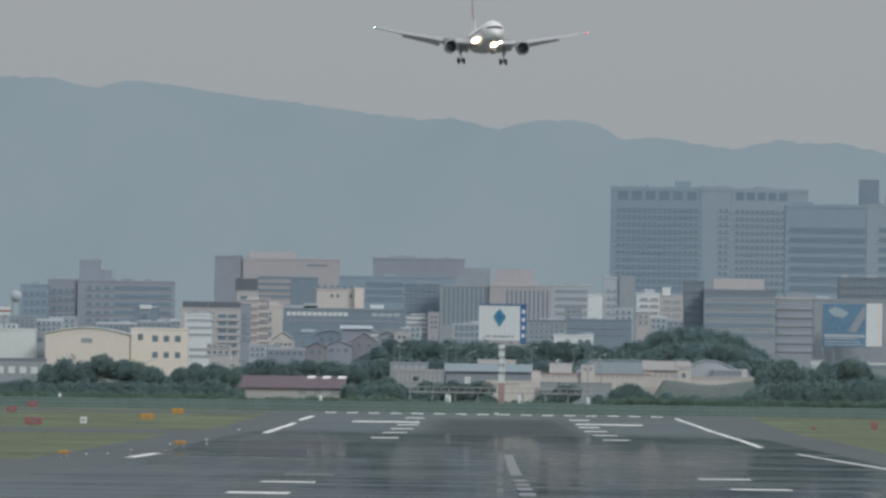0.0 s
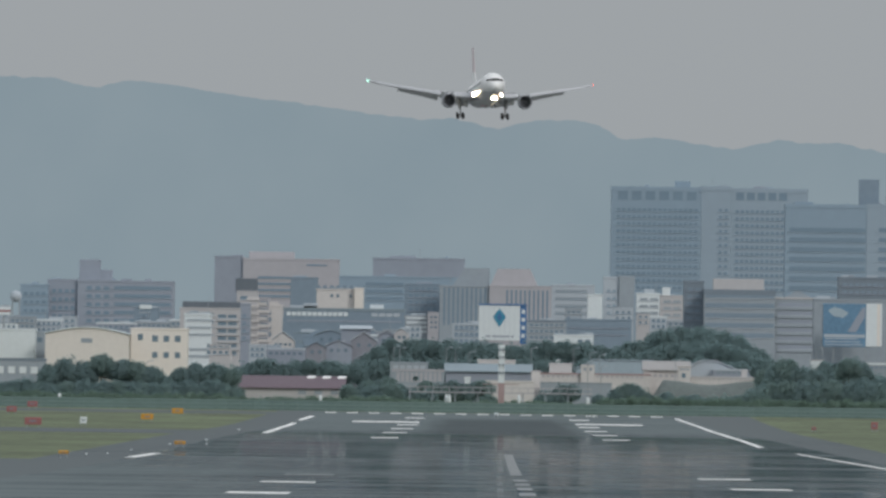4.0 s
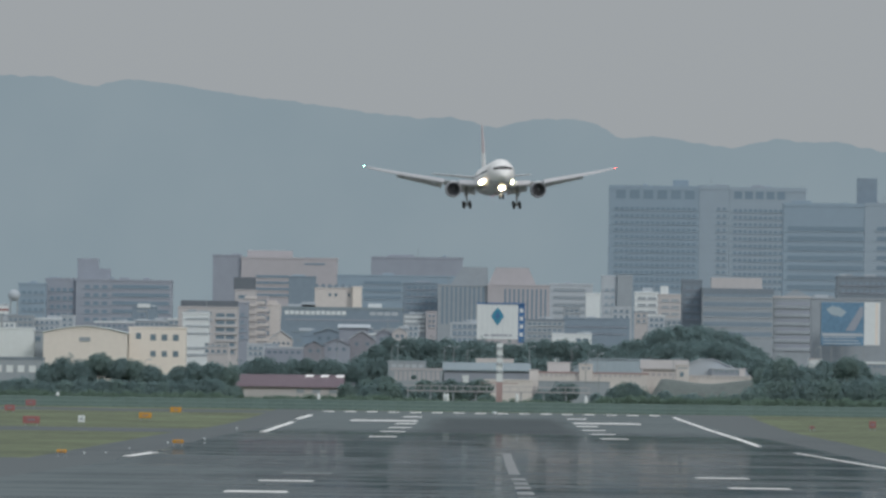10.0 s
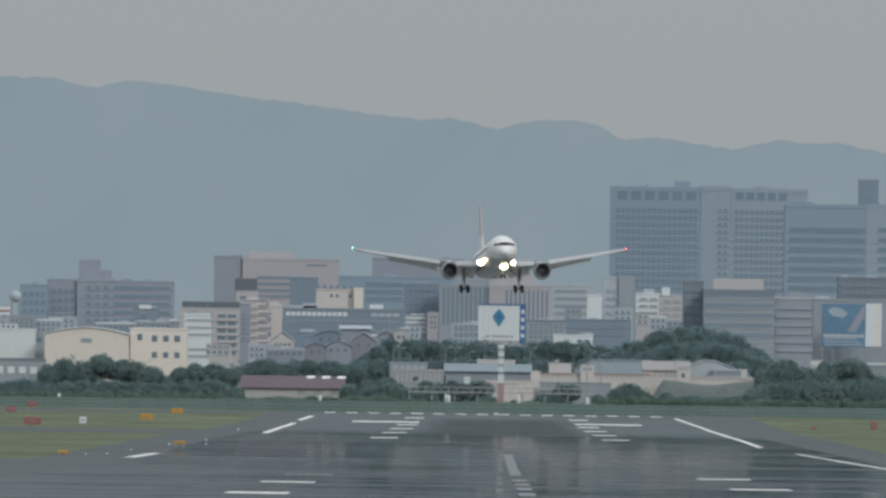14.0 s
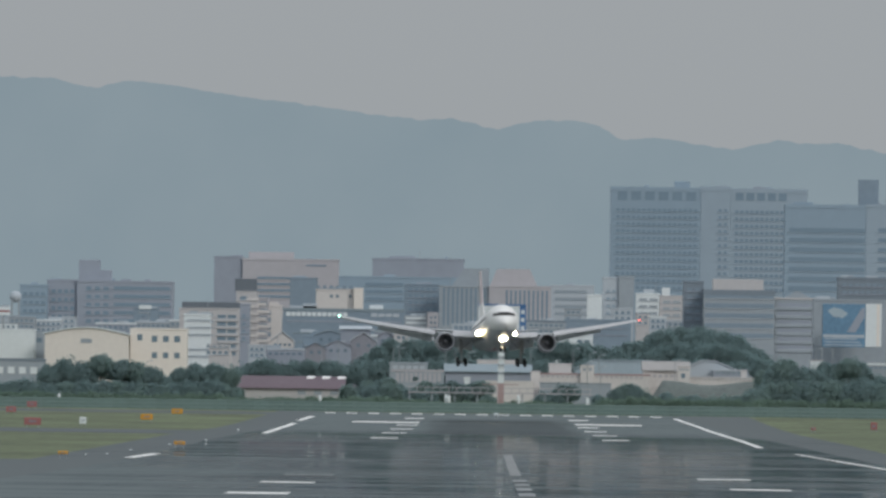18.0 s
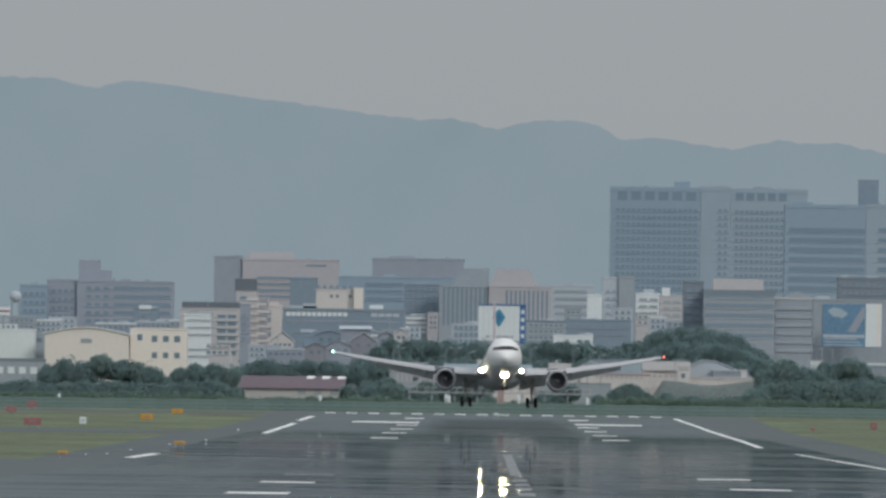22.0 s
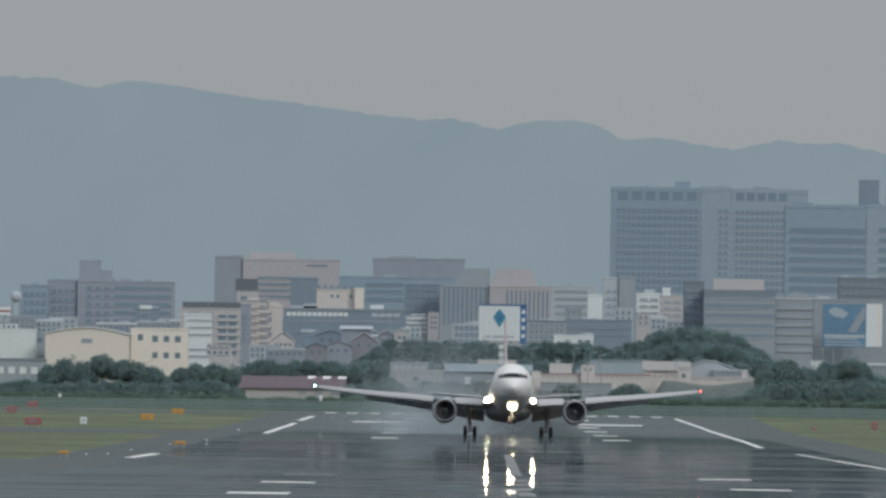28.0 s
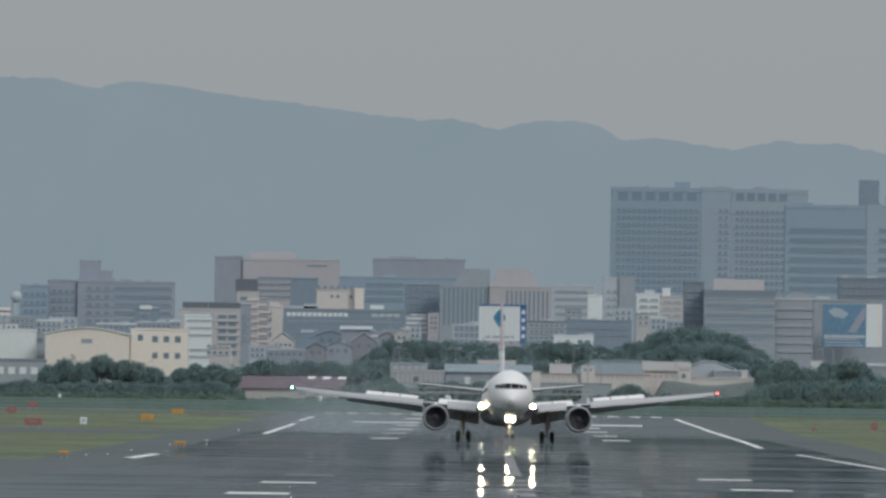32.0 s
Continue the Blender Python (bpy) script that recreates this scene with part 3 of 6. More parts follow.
for sg in (-1, 1):
    gx = sg * 4.65
    bm = tube((gx, 0.1, 1.15), (gx + sg * 0.1, -0.1, 3.5), 0.2, 0.26, 14)
    add_tube(bm, (gx, 0.05, 1.9), (gx - sg * 1.6, -0.2, 3.3), 0.09)
    add_tube(bm, (gx, 0.1, 1.7), (gx, 1.9, 3.2), 0.09)
    add_tube(bm, (gx, -0.1, 1.5), (gx, -0.55, 1.0), 0.06)
    add_tube(bm, (gx, -0.5, 1.1), (gx, -0.1, 0.6), 0.06)
    part("gear_strut", bm, M_STRUT, airliner, "grey steel main gear leg")
    part("gear_door", box(gx + sg * 0.42 - 0.04, gx + sg * 0.42 + 0.04, -0.9, 0.9, 1.45, 3.3, 0.03), M_GREYP, airliner, "grey gear door")
    bm = box(-0.1, 0.1, -0.75, 0.75, -0.1, 0.1, 0.03)
    add_tube(bm, (0, 0, 0), (0, 0.02, 1.6), 0.13)
    for wy in (-0.71, 0.71):
        add_tube(bm, (-0.7, wy, 0), (0.7, wy, 0), 0.09)
        for wx_ in (-0.57, 0.57):
            rim_into(bm, 0.58, 0.44, wx_, wy, 0)
    bogie = part("bogie", bm, M_STRUT, airliner, "four-wheel bogie beam")
    for wy in (-0.71, 0.71):
        for wx_ in (-0.57, 0.57):
            wheel(0.58, 0.44, bogie, wx_, wy, 0)
    hang = pose(gx, 0, -0.05, 14)
    moving_parts.append((bogie, [(0, hang), (25.2, hang), (27.2, pose(gx, 0, 0.56, 3.4)), (28.5, pose(gx, 0, 0.58, 2.6)), (30.0, pose(gx, 0, 0.58, 1.2)), (32.0, pose(gx, 0, 0.58, 0))]))
ny = 5.9 - GEAR
bm = tube((0, ny, 0.5), (0, ny - 0.15, 2.6), 0.12, 0.16, 12)
add_tube(bm, (0, ny, 1.5), (0, ny - 1.5, 2.5), 0.07)
add_tube(bm, (-0.38, ny, 0.47), (0.38, ny, 0.47), 0.07)
for q in (-0.3, 0.3):
    rim_into(bm, 0.47, 0.3, q, ny, 0.47)
nose_gear = part("nose_gear", bm, M_STRUT, airliner, "grey steel nose gear leg")
for q in (-0.3, 0.3):
    wheel(0.47, 0.3, nose_gear, q, ny, 0.47)
for sg in (-1, 1):
    part("gear_door", box(sg * 0.55 - 0.03, sg * 0.55 + 0.03, ny - 1.6, ny + 0.2, 1.6, 2.5, 0.02), M_WHITE, airliner, "white nose gear door")
    lamp = part("taxi_light", tube((sg * 0.26, ny - 0.42, 2.02), (sg * 0.26, ny - 0.3, 2.02), 0.14, 0.14, 18), M_LAMP, nose_gear, "glowing taxi light")

# turning red beacon under the belly: a lens on one side of a housing, it sweeps past the eye as the airliner touches down
BEACON = (0, 25.0 - GEAR, spline(fair, 23.0)[2] - spline(fair, 23.0)[1] - 0.1)
M_BEACON = glow("red_beacon_glow", (1.0, 0.1, 0.16), 40.0)
beacon = part("beacon", tube((0, -0.02, 0), (0, 0.1, 0), 0.16, 0.12, 14), M_STRUT, airliner, "red anti-collision beacon under the belly")
beacon.matrix_basis = pose(*BEACON, 0, 0, 180)
part("beacon_lens", tube((0, -0.06, 0), (0, -0.022, 0), 0.13, 0.13, 14), M_BEACON, beacon, "glowing red lens")
moving_parts.append((beacon, [(t, pose(*BEACON, 0, 0, a)) for t, a in ((0, 180), (24.84, 180), (24.88, 110), (24.94, 40), (25.0, 0), (25.06, -40), (25.12, -110), (25.16, -180), (32, -180))]))


# ---------- far hills, a plain backdrop whose glow carries the haze colour ---
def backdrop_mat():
    m = bpy.data.materials.new("glowing_misty_hills")
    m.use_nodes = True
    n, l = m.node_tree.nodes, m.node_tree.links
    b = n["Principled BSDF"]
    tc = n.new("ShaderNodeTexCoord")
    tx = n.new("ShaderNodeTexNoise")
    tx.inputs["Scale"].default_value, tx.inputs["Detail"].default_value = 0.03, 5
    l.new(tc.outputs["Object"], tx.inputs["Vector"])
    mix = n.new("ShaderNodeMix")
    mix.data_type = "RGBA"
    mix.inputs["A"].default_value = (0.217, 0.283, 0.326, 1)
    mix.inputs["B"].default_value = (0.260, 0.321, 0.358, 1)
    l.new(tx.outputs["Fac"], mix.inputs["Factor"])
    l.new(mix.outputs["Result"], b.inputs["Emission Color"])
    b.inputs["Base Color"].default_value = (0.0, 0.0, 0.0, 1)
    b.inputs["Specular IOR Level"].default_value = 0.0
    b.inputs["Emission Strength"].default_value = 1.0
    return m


CREST = [(-900, 70), (-142.9, 88.6), (-133.6, 87.8), (-119.7, 87.7), (-113.5, 86.1), (-106.6, 85.4), (-100.5, 87), (-95.1, 87.4), (-87.4, 86.3), (-79.6, 85.2), (-68.8, 83.2), (-59.6, 82.5), (-47.2, 81.1), (-34.9, 79.5), (-27.2, 78.7), (-19.4, 77.7), (-11.8, 78.2), (-5.6, 77.3), (2.9, 75.1), (9.8, 77.3), (16.8, 78.2), (23.7, 78.1), (29.9, 76.8), (34.5, 73.8), (37.6, 72.9), (45.3, 73.5), (51.5, 73.1), (59.2, 72), (67, 70.3), (73.1, 72.2), (79.2, 73.5), (86.9, 72.5), (94.6, 73), (102.4, 71.4), (108.2, 70.2), (119.3, 69.1), (900, 52)]
hills = bmesh.new()
prev = None
for k in range(420):
    x = -260 + k * 1.25
    z = float(np.interp(x, [a for a, b in CREST], [b for a, b in CREST])) + 0.7 * noise.noise((x * 0.08, 0, 3)) + 0.5 * noise.noise((x * 0.35, 1, 3))
    cur = (hills.verts.new((x, 4930, -5)), hills.verts.new((x, 4930, z)), hills.verts.new((x, 4960, z - 1)))
    if prev:
        hills.faces.new((prev[0], cur[0], cur[1], prev[1]))
        hills.faces.new((prev[1], cur[1], cur[2], prev[2]))
    prev = cur
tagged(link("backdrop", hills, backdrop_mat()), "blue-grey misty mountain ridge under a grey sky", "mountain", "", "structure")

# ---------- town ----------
# walls and glass: the distance haze is mixed into these pale bluish base colours
M_BLUEGREY = mat("hazed_cladding", (0.245, 0.33, 0.405), 0.6, var=0.05, scale=0.1)
M_BLUEGREY2 = mat("hazed_concrete_frame", (0.285, 0.36, 0.425), 0.7, var=0.05, scale=0.1)
M_MAUVE = mat("hazed_mauve_brick", (0.285, 0.322, 0.38), 0.7, var=0.08, scale=0.1)
M_BEIGE = mat("hazed_beige_plaster", (0.415, 0.465, 0.508), 0.8, var=0.07, scale=0.15)
M_PINK = mat("hazed_pinkish_concrete", (0.41, 0.405, 0.43), 0.8, var=0.07, scale=0.15)
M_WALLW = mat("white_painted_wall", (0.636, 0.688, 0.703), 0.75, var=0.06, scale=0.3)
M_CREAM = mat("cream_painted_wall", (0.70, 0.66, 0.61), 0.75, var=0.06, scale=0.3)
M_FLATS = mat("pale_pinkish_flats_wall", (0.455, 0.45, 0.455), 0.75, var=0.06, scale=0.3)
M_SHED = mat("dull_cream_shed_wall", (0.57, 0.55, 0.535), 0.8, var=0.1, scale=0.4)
M_SLATE = mat("hazed_dark_wall", (0.20, 0.265, 0.325), 0.6, var=0.1, scale=0.2)
M_DARKBR = mat("hazed_dark_brown_wall", (0.185, 0.23, 0.272), 0.7, var=0.1, scale=0.2)
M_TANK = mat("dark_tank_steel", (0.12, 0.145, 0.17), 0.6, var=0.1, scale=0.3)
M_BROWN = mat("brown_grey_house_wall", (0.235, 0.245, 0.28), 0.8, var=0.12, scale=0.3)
M_TAN = mat("hazed_tan_concrete", (0.3, 0.344, 0.381), 0.8, var=0.09, scale=0.2)
M_FARGLASS = mat("hazed_window_glass", (0.185, 0.26, 0.325), 0.25, var=0.08, scale=0.3)
M_GLASS = mat("hazed_grey_glass", (0.159, 0.223, 0.273), 0.2, var=0.15, scale=0.4)
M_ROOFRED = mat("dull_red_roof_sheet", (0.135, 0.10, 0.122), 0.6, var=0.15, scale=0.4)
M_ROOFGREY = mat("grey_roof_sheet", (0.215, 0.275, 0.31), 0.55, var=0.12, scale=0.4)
M_ROOFBLUE = mat("pale_blue_roof_sheet", (0.325, 0.405, 0.455), 0.5, var=0.1, scale=0.3)
M_SIGNBLUE = mat("blue_sign_paint", (0.053, 0.149, 0.323), 0.5, var=0.1)
M_SIGNTEAL = mat("teal_sign_paint", (0.045, 0.233, 0.352), 0.5, var=0.15)
M_POSTERB = mat("blue_poster_print", (0.12, 0.235, 0.35), 0.5, var=0.3, scale=0.3)
M_GREENNET = mat("green_net_fence", (0.14, 0.21, 0.203), 0.8, var=0.2, scale=0.5)
M_RAIL = mat("pale_green_fence_steel", (0.175, 0.25, 0.243), 0.6, var=0.2, scale=0.5)
M_POST = mat("galvanised_post", (0.30, 0.335, 0.355), 0.5, 0.2, var=0.1)
M_ORANGE = mat("orange_sign_board", (0.548, 0.279, 0.039), 0.5, var=0.15, scale=2)
M_REDPAINT = mat("red_board_paint", (0.30, 0.12, 0.12), 0.5, var=0.15, scale=2)
M_STRIPE_R = mat("faded_red_mast_paint", (0.353, 0.26, 0.26), 0.6, var=0.1, scale=2)

pane_store = {}
band_paint = {M_TAN.name: M_BEIGE, M_PINK.name: M_FLATS, M_WALLW.name: M_BEIGE, M_CREAM.name: M_BEIGE, M_FLATS.name: M_BEIGE, M_MAUVE.name: M_BLUEGREY2, M_SLATE.name: M_MAUVE, M_DARKBR.name: M_MAUVE}


def pane_mesh(w, h, m):
    key = (round(w, 2), round(h, 2), m.name)
    if key not in pane_store:
        pane_store[key] = mesh_of("window_pane", box(-w / 2, w / 2, -0.05, 0.05, -h / 2, h / 2, 0.02), m)
    return pane_store[key]


def building(name, label, x0, x1, y, z1, depth, wall, roof=None, rz=0.0, parapet=0.6, group="", rows=(), boxes=(), cat="building", base=None, crown=None, slabs=()):
    """A house whose front stands at y. rows: (z, pitch, floors, x from, x to, panes, width, height, glass); boxes: roof huts (x0, x1, height, wall)."""
    z0 = land(y) - 0.2 if base is None else base
    w, h = x1 - x0, z1 - z0
    th = thing(name, label, cat, (x0 + x1) / 2, y, z0, rz, group)
    front = part("wall", box(-w / 2, w / 2, 0, depth, 0, h - parapet, 0.05), wall, th)
    bm = box(-w / 2 - 0.08, w / 2 + 0.08, -0.08, 0.3, h - parapet, h, 0.02)
    add_box(bm, -w / 2 - 0.08, w / 2 + 0.08, depth - 0.3, depth + 0.08, h - parapet, h, 0.02)
    add_box(bm, -w / 2 - 0.08, -w / 2 + 0.3, 0.3, depth - 0.3, h - parapet, h, 0.02)
    add_box(bm, w / 2 - 0.3, w / 2 + 0.08, 0.3, depth - 0.3, h - parapet, h, 0.02)
    part("parapet", bm, roof or wall, th)
    xm = (x0 + x1) / 2
    for a, b, hh, m in boxes:
        part("roof_hut", box(a - xm, b - xm, depth * 0.3, depth * 0.7, h - parapet, h + hh, 0.05), m, th)
    for z, pitch, floors, a, b, n, ww, wh, g in rows:
        me = pane_mesh(ww, wh, g)
        band = None
        if floors > 1 and wh < pitch * 0.8:
            band = mesh_of("floor_band", box((a - b) / 2, (b - a) / 2, -0.12, 0.02, -0.09, 0.09), band_paint.get(wall.name, M_BLUEGREY2))
        for f in range(floors):
            if band:
                shared("floor_band", band, front, (a + b) / 2 - xm, -0.02, z - z0 + f * pitch - wh / 2 - 0.12)
            for k in range(n):
                shared("window", me, front, a - xm + (b - a) * (k + 0.5) / n, -0.02, z - z0 + f * pitch)
    if y > 3500 and w > 5:
        clutter = random.Random(int(x0 * 7 + y))
        for k in range(clutter.randint(1, 3)):
            cx, cw, chh = clutter.uniform(-w * 0.4, w * 0.4), clutter.uniform(0.5, 1.5), clutter.uniform(0.4, 1.0)
            part("roof_unit", box(cx - cw, cx + cw, depth * (0.36 + 0.07 * k), depth * (0.55 + 0.06 * k), h - parapet + 0.01 * k, h + chh * 0.6, 0.04), clutter.choice((M_BLUEGREY2, M_MAUVE) if y > 4200 else (M_BEIGE, M_TAN)), th)
        if clutter.random() < 0.35:
            cx = clutter.uniform(-w * 0.4, w * 0.4)
            part("antenna", tube((cx, depth * 0.5, h - parapet), (cx, depth * 0.5, h + 2.2), 0.07, 0.04, 6), M_POST, th)
    for a, b, z, hh, m in slabs:
        part("balcony", box(a - xm, b - xm, -0.25, -0.03, z - z0, z - z0 + hh, 0.03), m, th)
    if crown:
        a, b, c_, d, top = crown
        part("roof_crown", prism([(a - xm, h - parapet), (d - xm, h - parapet), (c_ - xm, top - z0), (b - xm, top - z0)], depth * 0.2, depth * 0.8), wall, th)
    return th


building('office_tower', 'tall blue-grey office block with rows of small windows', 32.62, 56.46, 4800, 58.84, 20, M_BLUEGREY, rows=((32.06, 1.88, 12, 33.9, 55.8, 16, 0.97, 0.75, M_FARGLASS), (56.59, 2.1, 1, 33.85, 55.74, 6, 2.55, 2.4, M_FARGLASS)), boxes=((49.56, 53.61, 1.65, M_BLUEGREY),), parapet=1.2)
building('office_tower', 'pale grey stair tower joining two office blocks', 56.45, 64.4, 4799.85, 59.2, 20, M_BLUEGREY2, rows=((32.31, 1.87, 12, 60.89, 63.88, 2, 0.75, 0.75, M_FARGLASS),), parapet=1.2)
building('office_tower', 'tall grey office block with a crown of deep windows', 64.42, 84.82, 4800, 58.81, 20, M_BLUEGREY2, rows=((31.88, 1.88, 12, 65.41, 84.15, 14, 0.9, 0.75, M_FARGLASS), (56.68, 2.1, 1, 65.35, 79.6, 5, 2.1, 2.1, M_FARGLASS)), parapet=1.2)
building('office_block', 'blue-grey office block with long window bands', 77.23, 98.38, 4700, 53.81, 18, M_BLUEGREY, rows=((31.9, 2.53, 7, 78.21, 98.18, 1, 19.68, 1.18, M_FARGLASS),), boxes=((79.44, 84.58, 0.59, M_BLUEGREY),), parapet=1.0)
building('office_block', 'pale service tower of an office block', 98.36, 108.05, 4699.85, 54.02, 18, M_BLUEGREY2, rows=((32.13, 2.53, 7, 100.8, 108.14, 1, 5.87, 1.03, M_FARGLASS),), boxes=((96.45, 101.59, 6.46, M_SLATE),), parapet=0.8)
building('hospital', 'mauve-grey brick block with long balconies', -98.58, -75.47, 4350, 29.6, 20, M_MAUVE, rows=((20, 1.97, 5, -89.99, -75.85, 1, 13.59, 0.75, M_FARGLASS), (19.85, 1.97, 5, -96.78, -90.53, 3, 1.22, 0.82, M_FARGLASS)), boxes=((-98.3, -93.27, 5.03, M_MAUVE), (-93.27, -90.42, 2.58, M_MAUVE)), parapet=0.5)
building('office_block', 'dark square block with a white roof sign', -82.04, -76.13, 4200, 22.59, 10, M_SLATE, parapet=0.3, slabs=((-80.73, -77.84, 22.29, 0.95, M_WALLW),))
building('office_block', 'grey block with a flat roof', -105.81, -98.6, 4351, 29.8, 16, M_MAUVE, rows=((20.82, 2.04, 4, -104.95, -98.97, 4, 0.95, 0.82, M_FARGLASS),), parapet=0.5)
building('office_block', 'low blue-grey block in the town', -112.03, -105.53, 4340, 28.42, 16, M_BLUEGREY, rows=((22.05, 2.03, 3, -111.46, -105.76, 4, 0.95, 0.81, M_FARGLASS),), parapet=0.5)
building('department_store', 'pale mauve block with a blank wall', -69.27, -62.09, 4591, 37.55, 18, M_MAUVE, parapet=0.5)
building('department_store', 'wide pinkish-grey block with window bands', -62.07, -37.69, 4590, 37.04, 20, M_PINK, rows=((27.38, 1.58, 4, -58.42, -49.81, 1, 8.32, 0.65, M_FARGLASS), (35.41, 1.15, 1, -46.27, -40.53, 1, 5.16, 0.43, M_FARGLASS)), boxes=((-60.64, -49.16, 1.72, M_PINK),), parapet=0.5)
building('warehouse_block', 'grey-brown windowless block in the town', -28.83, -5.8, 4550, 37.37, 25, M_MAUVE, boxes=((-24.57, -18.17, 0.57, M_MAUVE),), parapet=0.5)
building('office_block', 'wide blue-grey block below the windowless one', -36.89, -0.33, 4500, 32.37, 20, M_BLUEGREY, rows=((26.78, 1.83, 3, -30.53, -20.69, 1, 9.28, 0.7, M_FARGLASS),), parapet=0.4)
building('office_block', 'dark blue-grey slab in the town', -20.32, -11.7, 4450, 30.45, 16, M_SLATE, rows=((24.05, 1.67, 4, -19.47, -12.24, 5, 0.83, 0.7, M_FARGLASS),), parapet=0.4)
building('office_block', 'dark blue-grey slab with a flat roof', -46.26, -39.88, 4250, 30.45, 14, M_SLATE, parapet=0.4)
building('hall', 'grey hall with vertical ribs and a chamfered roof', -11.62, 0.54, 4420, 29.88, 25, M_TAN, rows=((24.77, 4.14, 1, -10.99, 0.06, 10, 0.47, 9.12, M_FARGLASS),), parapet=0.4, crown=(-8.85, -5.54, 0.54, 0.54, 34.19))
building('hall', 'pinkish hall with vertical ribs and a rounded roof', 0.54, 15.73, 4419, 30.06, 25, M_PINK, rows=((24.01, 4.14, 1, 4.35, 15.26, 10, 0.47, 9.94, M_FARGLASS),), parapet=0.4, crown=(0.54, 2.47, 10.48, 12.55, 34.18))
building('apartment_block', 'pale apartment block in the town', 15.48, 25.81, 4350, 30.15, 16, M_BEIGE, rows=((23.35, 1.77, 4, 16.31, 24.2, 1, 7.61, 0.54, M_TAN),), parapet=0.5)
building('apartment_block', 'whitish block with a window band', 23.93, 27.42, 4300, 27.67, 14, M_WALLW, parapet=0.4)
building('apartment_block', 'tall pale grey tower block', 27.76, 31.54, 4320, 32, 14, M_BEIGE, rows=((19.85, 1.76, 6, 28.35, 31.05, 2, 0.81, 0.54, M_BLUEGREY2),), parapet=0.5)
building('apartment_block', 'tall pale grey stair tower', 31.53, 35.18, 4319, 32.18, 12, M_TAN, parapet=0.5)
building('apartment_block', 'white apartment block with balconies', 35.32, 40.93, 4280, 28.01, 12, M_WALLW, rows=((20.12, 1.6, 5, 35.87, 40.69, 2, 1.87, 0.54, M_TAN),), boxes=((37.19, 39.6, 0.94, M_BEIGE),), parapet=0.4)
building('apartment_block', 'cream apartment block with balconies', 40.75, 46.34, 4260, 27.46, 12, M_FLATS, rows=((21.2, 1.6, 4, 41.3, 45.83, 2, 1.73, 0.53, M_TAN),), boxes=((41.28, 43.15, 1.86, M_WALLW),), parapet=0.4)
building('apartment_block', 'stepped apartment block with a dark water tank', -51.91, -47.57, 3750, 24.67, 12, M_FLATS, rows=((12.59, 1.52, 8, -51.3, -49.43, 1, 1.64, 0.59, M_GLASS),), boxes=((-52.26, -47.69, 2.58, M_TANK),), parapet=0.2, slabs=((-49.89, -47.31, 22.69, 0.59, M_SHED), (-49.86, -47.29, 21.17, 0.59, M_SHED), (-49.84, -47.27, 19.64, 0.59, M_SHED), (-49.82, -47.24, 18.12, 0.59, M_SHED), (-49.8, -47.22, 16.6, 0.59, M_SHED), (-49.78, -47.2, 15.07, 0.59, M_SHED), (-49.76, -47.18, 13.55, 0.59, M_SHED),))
# dark panes between the slabs stand in for the shaded balcony gaps
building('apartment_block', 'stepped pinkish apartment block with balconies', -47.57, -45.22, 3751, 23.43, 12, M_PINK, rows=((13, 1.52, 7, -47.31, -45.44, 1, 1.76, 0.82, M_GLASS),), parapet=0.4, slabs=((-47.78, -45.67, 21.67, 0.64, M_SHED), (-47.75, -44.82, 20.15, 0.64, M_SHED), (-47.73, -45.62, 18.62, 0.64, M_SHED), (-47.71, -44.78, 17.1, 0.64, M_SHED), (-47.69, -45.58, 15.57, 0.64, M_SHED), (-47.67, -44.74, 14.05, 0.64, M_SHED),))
# right-lit steps, their brightness put into a paler wall colour
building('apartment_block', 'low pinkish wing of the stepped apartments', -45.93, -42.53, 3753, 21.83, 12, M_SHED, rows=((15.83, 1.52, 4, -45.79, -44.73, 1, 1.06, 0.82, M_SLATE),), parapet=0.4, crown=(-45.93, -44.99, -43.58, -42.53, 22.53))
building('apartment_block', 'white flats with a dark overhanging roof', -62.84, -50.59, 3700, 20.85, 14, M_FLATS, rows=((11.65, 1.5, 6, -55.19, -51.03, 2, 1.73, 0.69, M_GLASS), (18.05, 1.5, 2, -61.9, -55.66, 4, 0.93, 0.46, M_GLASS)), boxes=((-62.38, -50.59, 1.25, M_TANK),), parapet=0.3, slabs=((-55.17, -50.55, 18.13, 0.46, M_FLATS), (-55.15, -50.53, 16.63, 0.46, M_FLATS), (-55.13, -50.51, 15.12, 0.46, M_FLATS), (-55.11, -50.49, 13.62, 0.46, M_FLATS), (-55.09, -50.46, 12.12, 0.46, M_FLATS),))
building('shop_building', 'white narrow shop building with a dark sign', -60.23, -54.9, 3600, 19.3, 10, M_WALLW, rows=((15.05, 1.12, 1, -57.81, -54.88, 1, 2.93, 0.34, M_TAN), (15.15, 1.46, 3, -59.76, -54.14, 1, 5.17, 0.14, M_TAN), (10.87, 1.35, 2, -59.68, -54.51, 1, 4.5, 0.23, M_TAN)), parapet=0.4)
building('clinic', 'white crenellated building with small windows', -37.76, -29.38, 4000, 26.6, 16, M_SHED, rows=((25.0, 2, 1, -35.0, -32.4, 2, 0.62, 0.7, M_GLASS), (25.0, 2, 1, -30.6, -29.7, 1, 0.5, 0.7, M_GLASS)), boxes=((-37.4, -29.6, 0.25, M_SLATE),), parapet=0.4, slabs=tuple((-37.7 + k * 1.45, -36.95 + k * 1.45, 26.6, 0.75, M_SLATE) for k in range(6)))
# sunlit right side of the clinic, its brightness given as a cream wall
building('clinic', 'cream end of the white building, sunlit side in its colour', -29.37, -27.37, 3998, 26.9, 16, M_CREAM, parapet=0.4)
